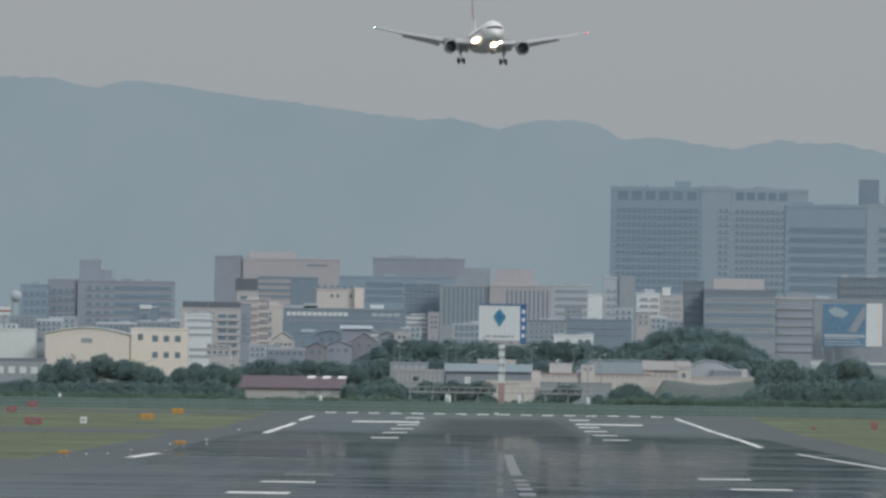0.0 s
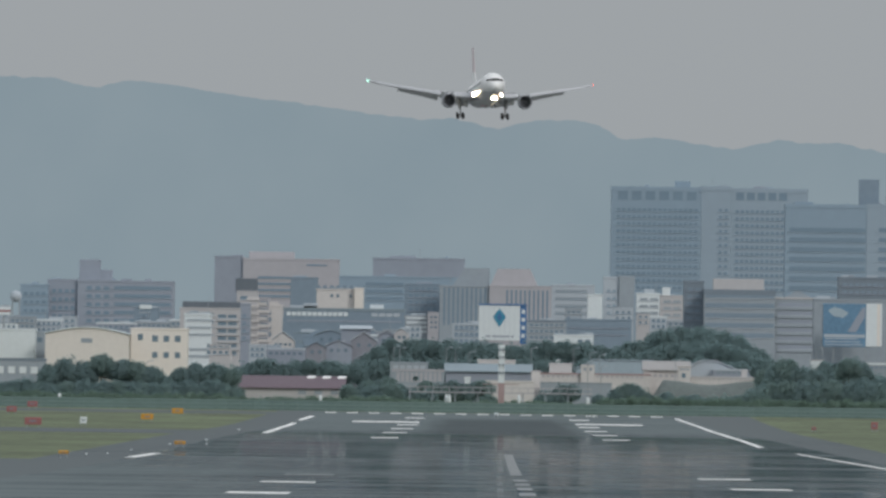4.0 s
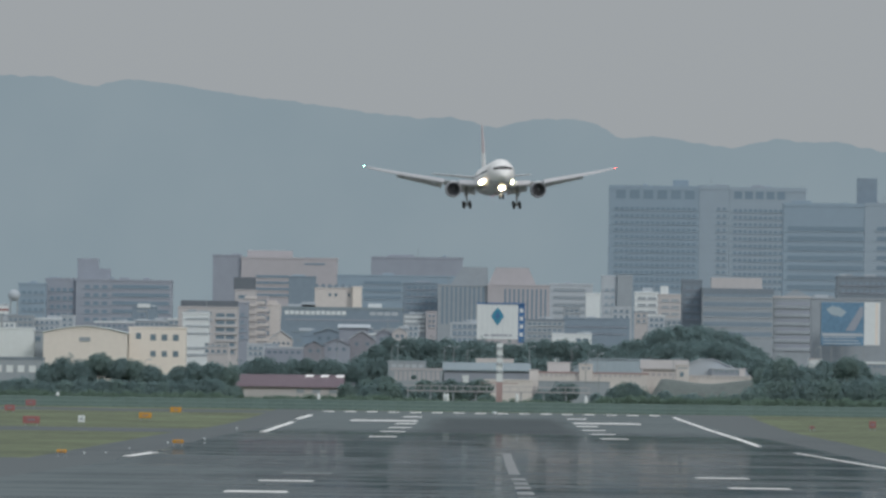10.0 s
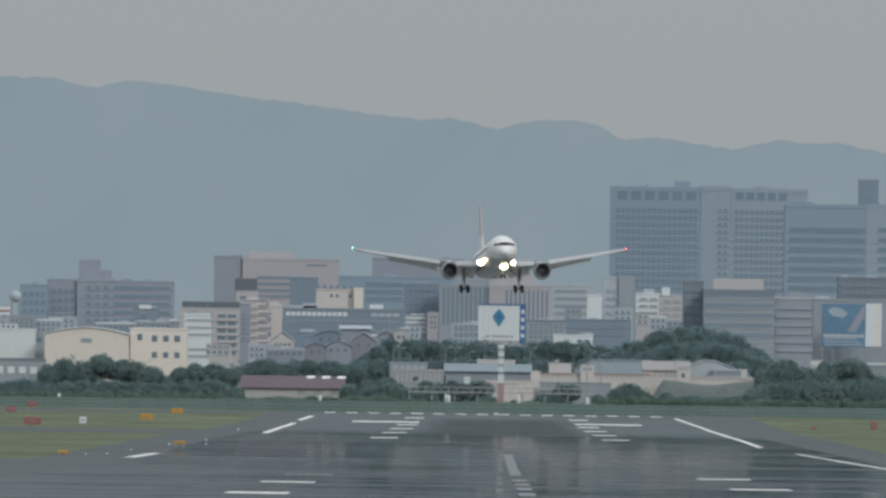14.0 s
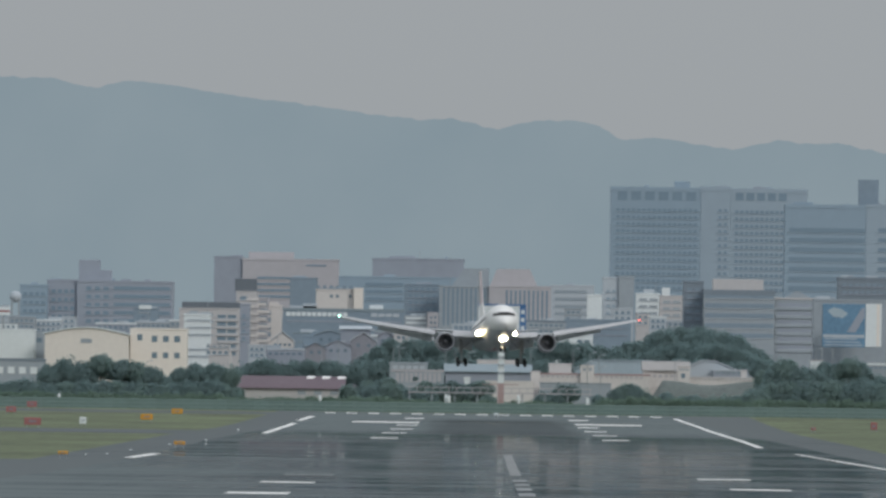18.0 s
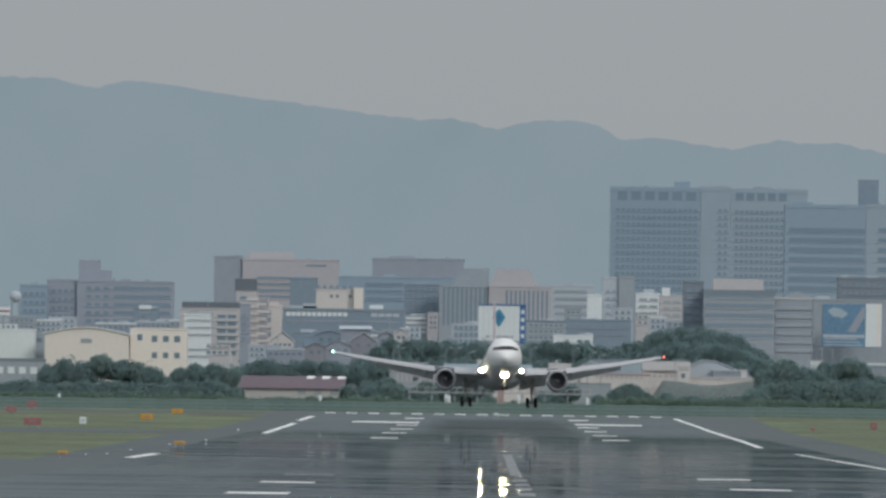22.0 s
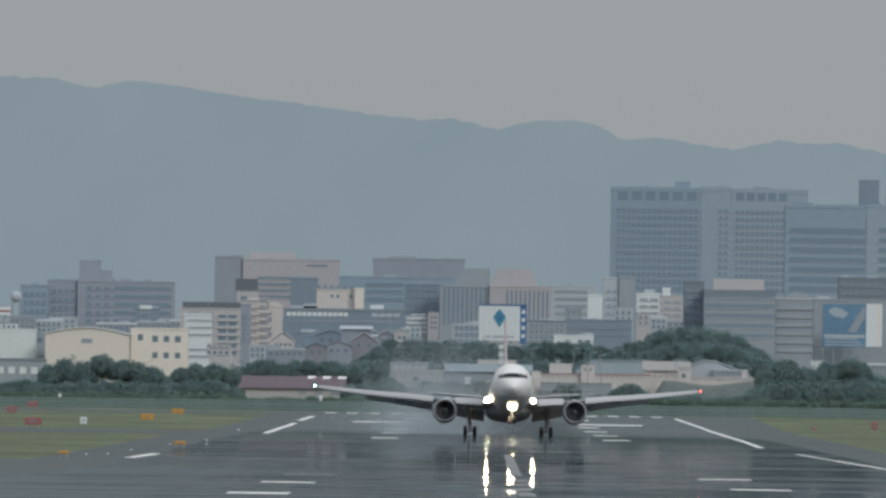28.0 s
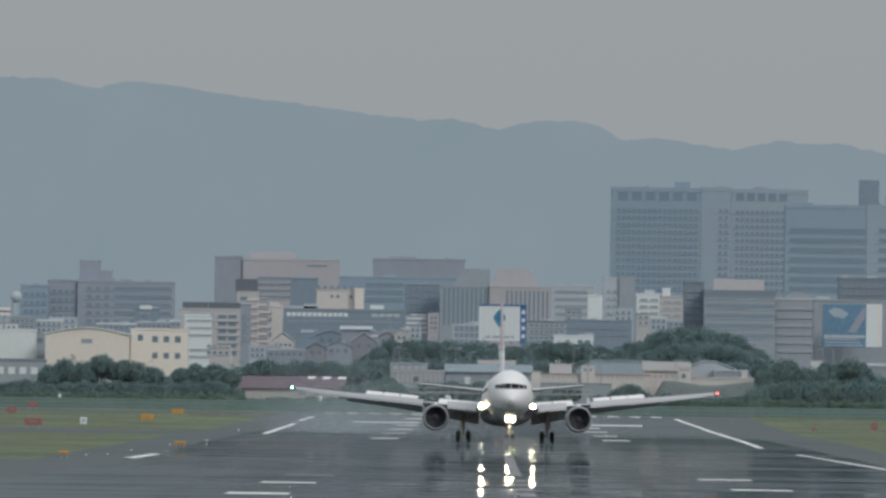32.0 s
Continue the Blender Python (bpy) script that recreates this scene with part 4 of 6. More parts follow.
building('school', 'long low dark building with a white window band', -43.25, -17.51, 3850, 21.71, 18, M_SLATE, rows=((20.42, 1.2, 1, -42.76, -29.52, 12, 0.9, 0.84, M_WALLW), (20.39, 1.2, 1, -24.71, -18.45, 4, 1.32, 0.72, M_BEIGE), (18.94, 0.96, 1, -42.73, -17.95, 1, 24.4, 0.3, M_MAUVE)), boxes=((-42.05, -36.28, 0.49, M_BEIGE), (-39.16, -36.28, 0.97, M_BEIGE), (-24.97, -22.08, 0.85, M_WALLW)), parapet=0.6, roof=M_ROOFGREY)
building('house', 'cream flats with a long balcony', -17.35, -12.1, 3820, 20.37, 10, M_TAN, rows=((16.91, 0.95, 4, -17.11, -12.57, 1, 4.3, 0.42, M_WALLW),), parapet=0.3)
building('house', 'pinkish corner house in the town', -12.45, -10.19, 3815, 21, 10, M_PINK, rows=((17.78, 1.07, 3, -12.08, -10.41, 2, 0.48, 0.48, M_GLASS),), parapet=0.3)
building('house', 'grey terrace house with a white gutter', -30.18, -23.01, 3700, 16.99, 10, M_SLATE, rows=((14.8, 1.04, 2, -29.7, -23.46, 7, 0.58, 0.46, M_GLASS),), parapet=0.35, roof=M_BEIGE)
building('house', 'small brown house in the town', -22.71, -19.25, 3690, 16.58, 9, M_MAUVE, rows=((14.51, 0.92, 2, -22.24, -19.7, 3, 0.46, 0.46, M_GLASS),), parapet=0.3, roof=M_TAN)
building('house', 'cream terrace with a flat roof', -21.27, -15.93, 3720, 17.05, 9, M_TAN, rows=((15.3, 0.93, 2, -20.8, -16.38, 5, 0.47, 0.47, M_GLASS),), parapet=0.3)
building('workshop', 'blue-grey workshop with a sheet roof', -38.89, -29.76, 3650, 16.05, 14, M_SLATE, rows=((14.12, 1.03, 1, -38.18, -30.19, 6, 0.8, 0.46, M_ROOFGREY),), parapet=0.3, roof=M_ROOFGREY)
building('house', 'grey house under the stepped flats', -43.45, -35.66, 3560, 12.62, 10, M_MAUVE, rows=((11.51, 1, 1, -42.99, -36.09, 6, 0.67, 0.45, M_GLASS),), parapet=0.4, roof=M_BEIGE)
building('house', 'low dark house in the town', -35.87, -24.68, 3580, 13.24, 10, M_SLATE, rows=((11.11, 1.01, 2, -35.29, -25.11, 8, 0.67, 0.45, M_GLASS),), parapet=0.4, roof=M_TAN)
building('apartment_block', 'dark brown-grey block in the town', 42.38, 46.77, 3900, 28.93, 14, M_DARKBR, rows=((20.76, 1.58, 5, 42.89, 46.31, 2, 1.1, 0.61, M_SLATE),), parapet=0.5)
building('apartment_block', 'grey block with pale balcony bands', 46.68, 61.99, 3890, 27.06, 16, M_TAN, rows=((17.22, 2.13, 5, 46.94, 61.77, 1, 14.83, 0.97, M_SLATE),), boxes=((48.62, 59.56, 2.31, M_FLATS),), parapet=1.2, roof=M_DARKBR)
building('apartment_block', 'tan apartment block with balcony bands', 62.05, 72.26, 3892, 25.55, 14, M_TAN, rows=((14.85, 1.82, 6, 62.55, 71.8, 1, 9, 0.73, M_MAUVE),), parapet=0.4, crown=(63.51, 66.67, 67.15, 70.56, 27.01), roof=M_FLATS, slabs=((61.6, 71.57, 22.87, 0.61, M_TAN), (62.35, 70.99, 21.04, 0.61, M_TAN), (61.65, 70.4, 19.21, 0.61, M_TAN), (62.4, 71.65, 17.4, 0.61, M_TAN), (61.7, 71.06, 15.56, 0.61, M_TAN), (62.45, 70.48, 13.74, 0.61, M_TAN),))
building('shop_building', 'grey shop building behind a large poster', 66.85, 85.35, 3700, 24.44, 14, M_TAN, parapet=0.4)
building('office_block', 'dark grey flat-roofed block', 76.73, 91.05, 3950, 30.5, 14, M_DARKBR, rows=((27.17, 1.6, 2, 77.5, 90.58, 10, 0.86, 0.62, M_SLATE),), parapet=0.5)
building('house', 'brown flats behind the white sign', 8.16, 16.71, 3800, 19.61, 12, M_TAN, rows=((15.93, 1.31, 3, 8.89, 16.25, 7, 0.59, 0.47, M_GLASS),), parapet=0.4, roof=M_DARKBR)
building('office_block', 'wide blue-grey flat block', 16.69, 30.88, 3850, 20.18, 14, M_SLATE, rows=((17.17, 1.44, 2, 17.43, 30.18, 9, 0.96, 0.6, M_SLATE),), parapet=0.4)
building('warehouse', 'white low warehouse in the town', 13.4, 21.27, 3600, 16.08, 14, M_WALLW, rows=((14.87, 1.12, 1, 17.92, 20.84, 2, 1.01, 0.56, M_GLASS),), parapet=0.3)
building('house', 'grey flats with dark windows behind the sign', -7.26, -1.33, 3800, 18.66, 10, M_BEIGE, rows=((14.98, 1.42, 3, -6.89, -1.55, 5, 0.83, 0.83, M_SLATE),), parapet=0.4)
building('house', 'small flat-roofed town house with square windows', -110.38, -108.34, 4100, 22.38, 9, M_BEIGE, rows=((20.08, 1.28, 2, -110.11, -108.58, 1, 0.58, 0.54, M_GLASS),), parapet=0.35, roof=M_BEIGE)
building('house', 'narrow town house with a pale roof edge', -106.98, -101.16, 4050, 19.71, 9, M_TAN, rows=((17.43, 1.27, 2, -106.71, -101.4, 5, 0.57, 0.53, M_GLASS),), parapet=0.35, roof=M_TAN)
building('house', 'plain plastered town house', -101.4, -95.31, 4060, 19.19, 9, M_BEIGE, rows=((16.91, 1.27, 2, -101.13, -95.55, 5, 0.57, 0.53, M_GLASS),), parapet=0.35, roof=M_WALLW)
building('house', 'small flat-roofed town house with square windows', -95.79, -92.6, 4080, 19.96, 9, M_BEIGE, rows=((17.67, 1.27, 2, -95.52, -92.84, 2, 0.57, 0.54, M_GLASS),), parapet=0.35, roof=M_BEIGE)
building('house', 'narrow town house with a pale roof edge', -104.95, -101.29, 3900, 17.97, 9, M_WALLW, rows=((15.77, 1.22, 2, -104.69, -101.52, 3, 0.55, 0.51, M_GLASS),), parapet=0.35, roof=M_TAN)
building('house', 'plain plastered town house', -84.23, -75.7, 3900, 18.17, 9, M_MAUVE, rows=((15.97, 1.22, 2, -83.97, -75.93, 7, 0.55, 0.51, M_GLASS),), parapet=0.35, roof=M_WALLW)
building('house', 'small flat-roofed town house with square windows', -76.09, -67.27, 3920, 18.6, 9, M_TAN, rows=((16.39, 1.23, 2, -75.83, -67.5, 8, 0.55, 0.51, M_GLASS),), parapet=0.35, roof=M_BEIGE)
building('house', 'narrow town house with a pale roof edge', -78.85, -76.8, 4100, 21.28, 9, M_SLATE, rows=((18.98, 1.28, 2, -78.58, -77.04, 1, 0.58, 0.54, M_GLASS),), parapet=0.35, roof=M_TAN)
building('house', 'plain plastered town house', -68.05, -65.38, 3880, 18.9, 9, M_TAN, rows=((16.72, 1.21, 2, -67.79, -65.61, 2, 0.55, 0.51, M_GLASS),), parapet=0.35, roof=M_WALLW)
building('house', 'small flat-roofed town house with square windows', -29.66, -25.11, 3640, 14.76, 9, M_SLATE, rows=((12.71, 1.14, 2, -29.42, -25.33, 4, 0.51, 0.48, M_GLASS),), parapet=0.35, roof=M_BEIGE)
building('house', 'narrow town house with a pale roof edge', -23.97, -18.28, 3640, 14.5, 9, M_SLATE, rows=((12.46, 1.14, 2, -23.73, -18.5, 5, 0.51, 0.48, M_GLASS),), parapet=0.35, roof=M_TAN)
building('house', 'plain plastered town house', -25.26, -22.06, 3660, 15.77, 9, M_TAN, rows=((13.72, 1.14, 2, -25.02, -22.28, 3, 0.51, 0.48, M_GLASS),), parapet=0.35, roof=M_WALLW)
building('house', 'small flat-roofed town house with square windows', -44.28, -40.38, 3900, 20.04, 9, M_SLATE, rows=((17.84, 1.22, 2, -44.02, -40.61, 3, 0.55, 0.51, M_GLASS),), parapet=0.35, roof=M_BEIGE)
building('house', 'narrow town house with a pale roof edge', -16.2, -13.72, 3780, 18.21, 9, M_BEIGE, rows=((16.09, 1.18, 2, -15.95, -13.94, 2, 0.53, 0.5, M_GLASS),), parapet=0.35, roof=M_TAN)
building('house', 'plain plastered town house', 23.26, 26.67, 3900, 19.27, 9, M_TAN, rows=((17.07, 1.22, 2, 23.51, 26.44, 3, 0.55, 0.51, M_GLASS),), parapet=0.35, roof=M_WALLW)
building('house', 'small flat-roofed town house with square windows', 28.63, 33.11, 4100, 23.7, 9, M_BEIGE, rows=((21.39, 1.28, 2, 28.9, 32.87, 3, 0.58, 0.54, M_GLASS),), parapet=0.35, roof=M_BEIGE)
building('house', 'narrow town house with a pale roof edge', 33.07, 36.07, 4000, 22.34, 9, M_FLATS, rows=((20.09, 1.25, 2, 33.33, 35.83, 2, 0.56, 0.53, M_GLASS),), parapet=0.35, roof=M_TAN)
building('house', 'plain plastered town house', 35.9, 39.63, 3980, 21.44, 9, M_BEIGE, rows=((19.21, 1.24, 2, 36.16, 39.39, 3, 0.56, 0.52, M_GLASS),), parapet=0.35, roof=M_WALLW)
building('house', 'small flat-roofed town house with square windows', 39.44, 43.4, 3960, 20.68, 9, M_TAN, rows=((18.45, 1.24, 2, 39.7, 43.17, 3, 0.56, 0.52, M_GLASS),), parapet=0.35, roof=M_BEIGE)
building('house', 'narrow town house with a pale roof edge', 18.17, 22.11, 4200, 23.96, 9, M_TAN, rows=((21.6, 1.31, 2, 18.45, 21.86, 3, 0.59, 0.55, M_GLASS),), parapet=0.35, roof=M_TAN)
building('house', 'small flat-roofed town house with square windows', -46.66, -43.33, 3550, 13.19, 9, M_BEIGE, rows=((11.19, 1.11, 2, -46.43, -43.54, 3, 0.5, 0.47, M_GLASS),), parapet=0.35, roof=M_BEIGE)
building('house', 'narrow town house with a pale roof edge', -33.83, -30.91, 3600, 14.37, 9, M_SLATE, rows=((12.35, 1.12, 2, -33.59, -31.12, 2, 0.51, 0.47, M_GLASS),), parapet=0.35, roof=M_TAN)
building('factory', 'cream factory annex with seven square windows', -64.77, -54.39, 3290, 15.44, 12, M_CREAM, rows=((13.75, 2.98, 1, -64.03, -61.97, 1, 0.93, 1.13, M_GLASS), (13.51, 2.98, 1, -61.35, -55.18, 3, 1.03, 1.13, M_GLASS), (10.53, 2.98, 1, -61.35, -55.18, 3, 0.95, 1.05, M_GLASS)), parapet=0.35)
building('factory', 'white flat-roofed factory shed', -92.91, -82.39, 3300, 14.98, 14, M_WALLW, parapet=0.35)
building('factory', 'grey link building between the sheds', -82.63, -80.77, 3310, 14.47, 10, M_TAN, rows=((13.02, 1.03, 1, -82.41, -81.17, 1, 0.93, 0.83, M_GLASS),), parapet=0.3)
building('shed', 'long low shed with a dark eave', -91.57, -79.36, 3255, 9.59, 8, M_TAN, rows=((7.45, 1.02, 1, -90.52, -80.35, 5, 1.22, 1.22, M_WALLW),), parapet=0.5, roof=M_DARKBR)
building('house', 'low white house behind the trees', -52.9, -48.9, 3450, 12.9, 9, M_FLATS, rows=((11.4, 1.29, 2, -53.54, -49.01, 4, 0.65, 0.54, M_GLASS),), parapet=0.3)
building('warehouse', 'long pink-white warehouse in the town', 8.54, 29.82, 3290, 8.32, 14, M_SHED, rows=((7.7, 0.82, 1, 9.06, 28.8, 22, 0.51, 0.36, M_PINK),), parapet=0.3, roof=M_STRIPE_R)
building('warehouse', 'pale blue-white warehouse hut', 11.53, 15.65, 3300, 10.1, 8, M_FLATS, parapet=0.3)
building('warehouse', 'cream terminal shed with small vehicles before it', 37.17, 49.49, 3285, 8.03, 12, M_SHED, rows=((7.52, 0.82, 1, 37.8, 49.09, 14, 0.51, 0.26, M_FLATS),), parapet=0.3, roof=M_FLATS)
building('shed', 'cream workshop with a dark doorway', 34.84, 37.1, 3282, 9.9, 8, M_SHED, rows=((8.13, 0.82, 1, 35.39, 36.32, 1, 0.72, 0.82, M_GLASS), (9.25, 0.82, 1, 35.06, 36.91, 3, 0.41, 0.31, M_TAN)), parapet=0.25)
building('shed', 'grey shed with a pale roof', 41.57, 49.23, 3310, 9.41, 10, M_MAUVE, rows=((8.79, 0.83, 1, 42, 48.82, 7, 0.62, 0.41, M_ROOFGREY),), parapet=0.3, roof=M_BEIGE)
building('shed', 'grey low shed with a long roof', -7.46, 8.51, 3320, 8.17, 10, M_MAUVE, rows=((7.45, 0.83, 1, -6.62, 8.11, 14, 0.52, 0.52, M_BLUEGREY),), parapet=0.3, roof=M_ROOFGREY)
building('hut', 'white hut on a flat roof', -1.59, 5.39, 3335, 10.6, 8, M_SHED, rows=((9.66, 0.83, 1, -1.06, 4.99, 5, 0.63, 0.42, M_TAN),), parapet=0.3)
building('shed', 'grey low shed by the fence', -17.12, -7.63, 3300, 8.6, 10, M_TAN, rows=((7.16, 1.03, 1, -16.48, -8.03, 10, 0.52, 1.65, M_PINK),), parapet=0.4, roof=M_PINK)
building('greenhouse', 'pale frame shed in the town', -17.71, -10.74, 3330, 9.95, 8, M_TAN, rows=((9.01, 0.83, 1, -17.28, -11.04, 5, 0.94, 0.62, M_BEIGE),), parapet=0.4)
building('house', 'small white cabin in the town', -3.87, -2.85, 3270, 7.38, 5, M_WALLW)
building('shed', 'white wall of a low shed', -0.18, 8.7, 3268, 6.77, 6, M_SHED, parapet=0.3)
building('hut', 'small cream gatehouse with a flat roof', 8.19, 9.82, 3275, 8.68, 5, M_SHED, parapet=0.25, roof=M_FLATS)
building('shed', 'low grey wall of a covered yard', 9.83, 22.7, 3268, 6.63, 5, M_TAN, parapet=0.2)
building('hut', 'pale roof plant hut by the long warehouse', 17.25, 19.72, 3289, 9.85, 5, M_SHED, rows=((9.03, 0.82, 1, 17.47, 19.52, 2, 0.51, 0.51, M_TAN),), parapet=0.2)
building('hut', 'pale yard office with a flat roof', 46.45, 47.48, 3290, 9.3, 5, M_FLATS, parapet=0.2)
building('shed', 'small white shed among the trees', 58.65, 61, 3266, 11.32, 6, M_WALLW, parapet=0.2, roof=M_FLATS)
building('shed', 'pale low shed with a white roof edge', 67.95, 75.5, 3266, 10.88, 8, M_TAN, rows=((10.06, 0.82, 1, 68.37, 75.1, 8, 0.51, 0.41, M_SLATE),), parapet=0.4, roof=M_WALLW)
# shadow side of the flats, its shade given as a mauve-grey wall
building('stair_tower', 'stair tower of the stepped apartments, shadow side in grey wall colour', -51.63, -48.94, 3745, 22.04, 5, M_MAUVE, rows=((14.84, 1.55, 4, -51.33, -49.14, 1, 0.7, 0.7, M_SLATE),), parapet=0.3)
building('house', 'dark roofed house among low town houses', -36.44, -28.59, 3590, 15.24, 10, M_SLATE, parapet=0.5, crown=(-35.99, -34.2, -30.39, -29.04, 16.14), roof=M_SLATE)


# ---------- particular houses and signs ----------
def gable_shed(name, label, x0, x1, y, z_eave, z_top, depth, wall, roof, group="", rows=(), arch=False, flat=0.0):
    z0 = land(y) - 0.2
    w = x1 - x0
    th = thing(name, label, "shed", (x0 + x1) / 2, y, z0, 0, group)
    e, t = z_eave - z0, z_top - z0
    n = 12 if arch else 2
    line = [(-w / 2 + w * k / n, e + (t - e) * (math.sin(math.pi * k / n) if arch else 1 - abs(2 * k / n - 1))) for k in range(n + 1)]
    if flat:
        line = [(-w / 2, e), (-w / 2 * flat, t), (w / 2 * flat, t), (w / 2, e)]
    part("wall", prism([(-w / 2, 0), (w / 2, 0)] + [(x * 0.99, z - 0.05) for x, z in line[::-1]], 0, depth), wall, th)
    part("roof", prism([(x * 1.02, z) for x, z in line] + [(x * 1.02, z + 0.18) for x, z in line[::-1]], -0.3, depth + 0.3), roof, th)
    xm = (x0 + x1) / 2
    for z, pitch, floors, a, b, k_n, ww, wh, g in rows:
        me = pane_mesh(ww, wh, g)
        for k in range(k_n):
            shared("window", me, th, a - xm + (b - a) * (k + 0.5) / k_n, -0.02, z - z0)
    return th


def ridge_house(name, label, x0, x1, y, z_eave, z_top, depth, wall, roof, panes=()):
    """A house whose ridge runs across the view."""
    z0 = land(y) - 0.2
    w = x1 - x0
    th = thing(name, label, "house", (x0 + x1) / 2, y, z0)
    e, t = z_eave - z0, z_top - z0
    part("wall", box(-w / 2 + 0.3, w / 2 - 0.3, 0.4, depth - 0.4, 0, e + 0.1, 0.03), wall, th)
    rings = [[(x, -0.1, e), (x, depth / 2, t), (x, depth + 0.1, e), (x, depth + 0.1, e + 0.15), (x, depth / 2, t + 0.18), (x, -0.1, e + 0.15)] for x in (-w / 2, w / 2)]
    roof_sheet = part("roof", loft(rings), roof, th)
    for k in range(int(w / 1.2)):
        xx = -w / 2 + 0.6 + k * 1.2
        part("roof_seam", loft([[(xx - 0.04, -0.1, e + 0.15), (xx + 0.04, -0.1, e + 0.15), (xx + 0.04, -0.1, e + 0.21), (xx - 0.04, -0.1, e + 0.21)],
                                [(xx - 0.04, depth / 2, t + 0.18), (xx + 0.04, depth / 2, t + 0.18), (xx + 0.04, depth / 2, t + 0.24), (xx - 0.04, depth / 2, t + 0.24)]]), roof, roof_sheet)
    for a, b, zz, n, ww, wh, g in panes:
        for k in range(n):
            shared("window", pane_mesh(ww, wh, g), th, a - (x0 + x1) / 2 + (b - a) * (k + 0.5) / n, 0.36, zz - z0)
    return th


gable_shed("factory", "white gabled factory hall with one small louvre", -80.13, -64.85, 3280, 14.1, 15.33, 24, M_CREAM, M_WALLW,
           rows=((12.97, 1, 1, -73.56, -71.51, 1, 2.0, 0.8, M_TAN),), arch=True)
long_x0, long_x1, LZ = -46.13, -25.07, 6.91 - land(3240) + 0.2
M_SKYL = mat("white_skylight_sheet", (0.8, 0.8, 0.8), 0.3, var=0.05)
M_BANK = mat("grey_green_bank", (0.125, 0.15, 0.145), 0.9, var=0.25, scale=0.3)
long_house = ridge_house("long_house", "long low house with a dull red sheet roof", -46.13, -25.07, 3240, 4.78, 6.91, 9, M_FLATS, M_ROOFRED,
            panes=((-34.37, -25.66, 4.16, 3, 1.4, 0.8, M_TAN),))
gable_shed("warehouse", "arched warehouse with a pale blue sheet roof", 16.31, 33.9, 3312, 8.95, 10.72, 20, M_ROOFBLUE, M_ROOFBLUE, flat=0.6)
gable_shed('house', 'brown-grey gabled house with pale eaves', -26.61, -21.41, 3545, 14.12, 15.89, 9, M_BROWN, M_BEIGE, rows=((13.32, 1, 1, -26.11, -21.91, 2, 0.6, 0.6, M_GLASS),))
gable_shed('house', 'brown-grey gabled house with a dull roof', -31.54, -26.34, 3540, 13.05, 14.15, 9, M_MAUVE, M_BROWN, rows=((12.25, 1, 1, -31.04, -26.84, 3, 0.6, 0.6, M_GLASS),))
gable_shed('house', 'low brown gabled house among the trees', -35.39, -31.29, 3538, 12.65, 13.75, 9, M_BROWN, M_SLATE, rows=((11.85, 1, 1, -34.89, -31.79, 2, 0.6, 0.6, M_GLASS),))
gable_shed('house', 'dark blue-grey gabled workshop', -33.96, -27.71, 3570, 15.2, 16.31, 9, M_SLATE, M_ROOFGREY, rows=((14.40, 1, 1, -33.46, -28.21, 3, 0.6, 0.6, M_GLASS),))
gable_shed('house', 'small pale gabled house by the wood', -18.16, -15.27, 3555, 15.8, 16.69, 9, M_FLATS, M_BEIGE, rows=((15.00, 1, 1, -17.66, -15.77, 2, 0.6, 0.6, M_GLASS),))
gable_shed('house', 'low white gabled annex by the flats', -52.83, -49.33, 3500, 11.89, 12.88, 9, M_SHED, M_FLATS, rows=((11.09, 1, 1, -52.33, -49.83, 2, 0.6, 0.6, M_GLASS),))
gable_shed('house', 'brown gabled house behind the wood', -21.4, -18.06, 3560, 15.1, 16.11, 9, M_MAUVE, M_BROWN, rows=((14.30, 1, 1, -20.90, -18.56, 2, 0.6, 0.6, M_GLASS),))
ridge_house('house', 'long terrace with a pale roof edge', -28.92, -22.48, 3556, 16.46, 17.03, 8, M_MAUVE, M_BEIGE)
gable_shed("house", "pale gabled house among the town flats", -42.83, -38.22, 3600, 14.14, 15.83, 9, M_SHED, M_BEIGE, rows=((13.36, 1, 1, -42.37, -38.66, 4, 0.5, 0.5, M_GLASS),))
ridge_house("shed", "long grey shed with a blue-grey sheet roof", -7.67, 8.51, 3316, 8.27, 9.62, 12, M_MAUVE, M_ROOFGREY)
gable_shed("warehouse", "long shed with a pale curved roof", 35.0, 46.6, 3315, 9.0, 10.9, 16, M_BEIGE, M_BEIGE, flat=0.2)

M_SHEETROOF = mat("dull_beige_sheet_roof", (0.31, 0.30, 0.295), 0.6, var=0.12, scale=0.8)
ridge_house('shed', 'cream transit shed with a beige sheet roof', 28.47, 37.33, 3296, 8.95, 10.56, 14, M_SHED, M_SHEETROOF, panes=((29.27, 36.53, 8.05, 7, 0.6, 0.5, M_PINK),))

# round water tank on a roof and a small banded sign
TY = 4180
tank = thing("water_tank", "round white water tank on a steel stand", "water tank", -108.91, TY, land(TY))
TZ = 24.69 - land(TY)
bm = bmesh.new()
bmesh.ops.create_uvsphere(bm, u_segments=20, v_segments=12, radius=1.35, matrix=Matrix.Translation((0, 0, TZ)))
part("sphere", bm, M_BEIGE, tank, "", True)
for ax, ay in ((-0.8, -0.8), (0.8, -0.8), (0.8, 0.8), (-0.8, 0.8)):
    part("leg", tube((ax, ay, 0), (ax, ay, TZ - 0.6), 0.15, seg=8), M_POST, tank)
small_sign = thing("roof_sign", "small white roof sign with a red stripe", "sign", -103.72, 3880, land(3880))
RZ = 20.2 - land(3880)
roof_board = part("board", box(-1.6, 1.5, -0.1, 0.1, RZ - 0.8, RZ + 0.9, 0.03), M_WALLW, small_sign)
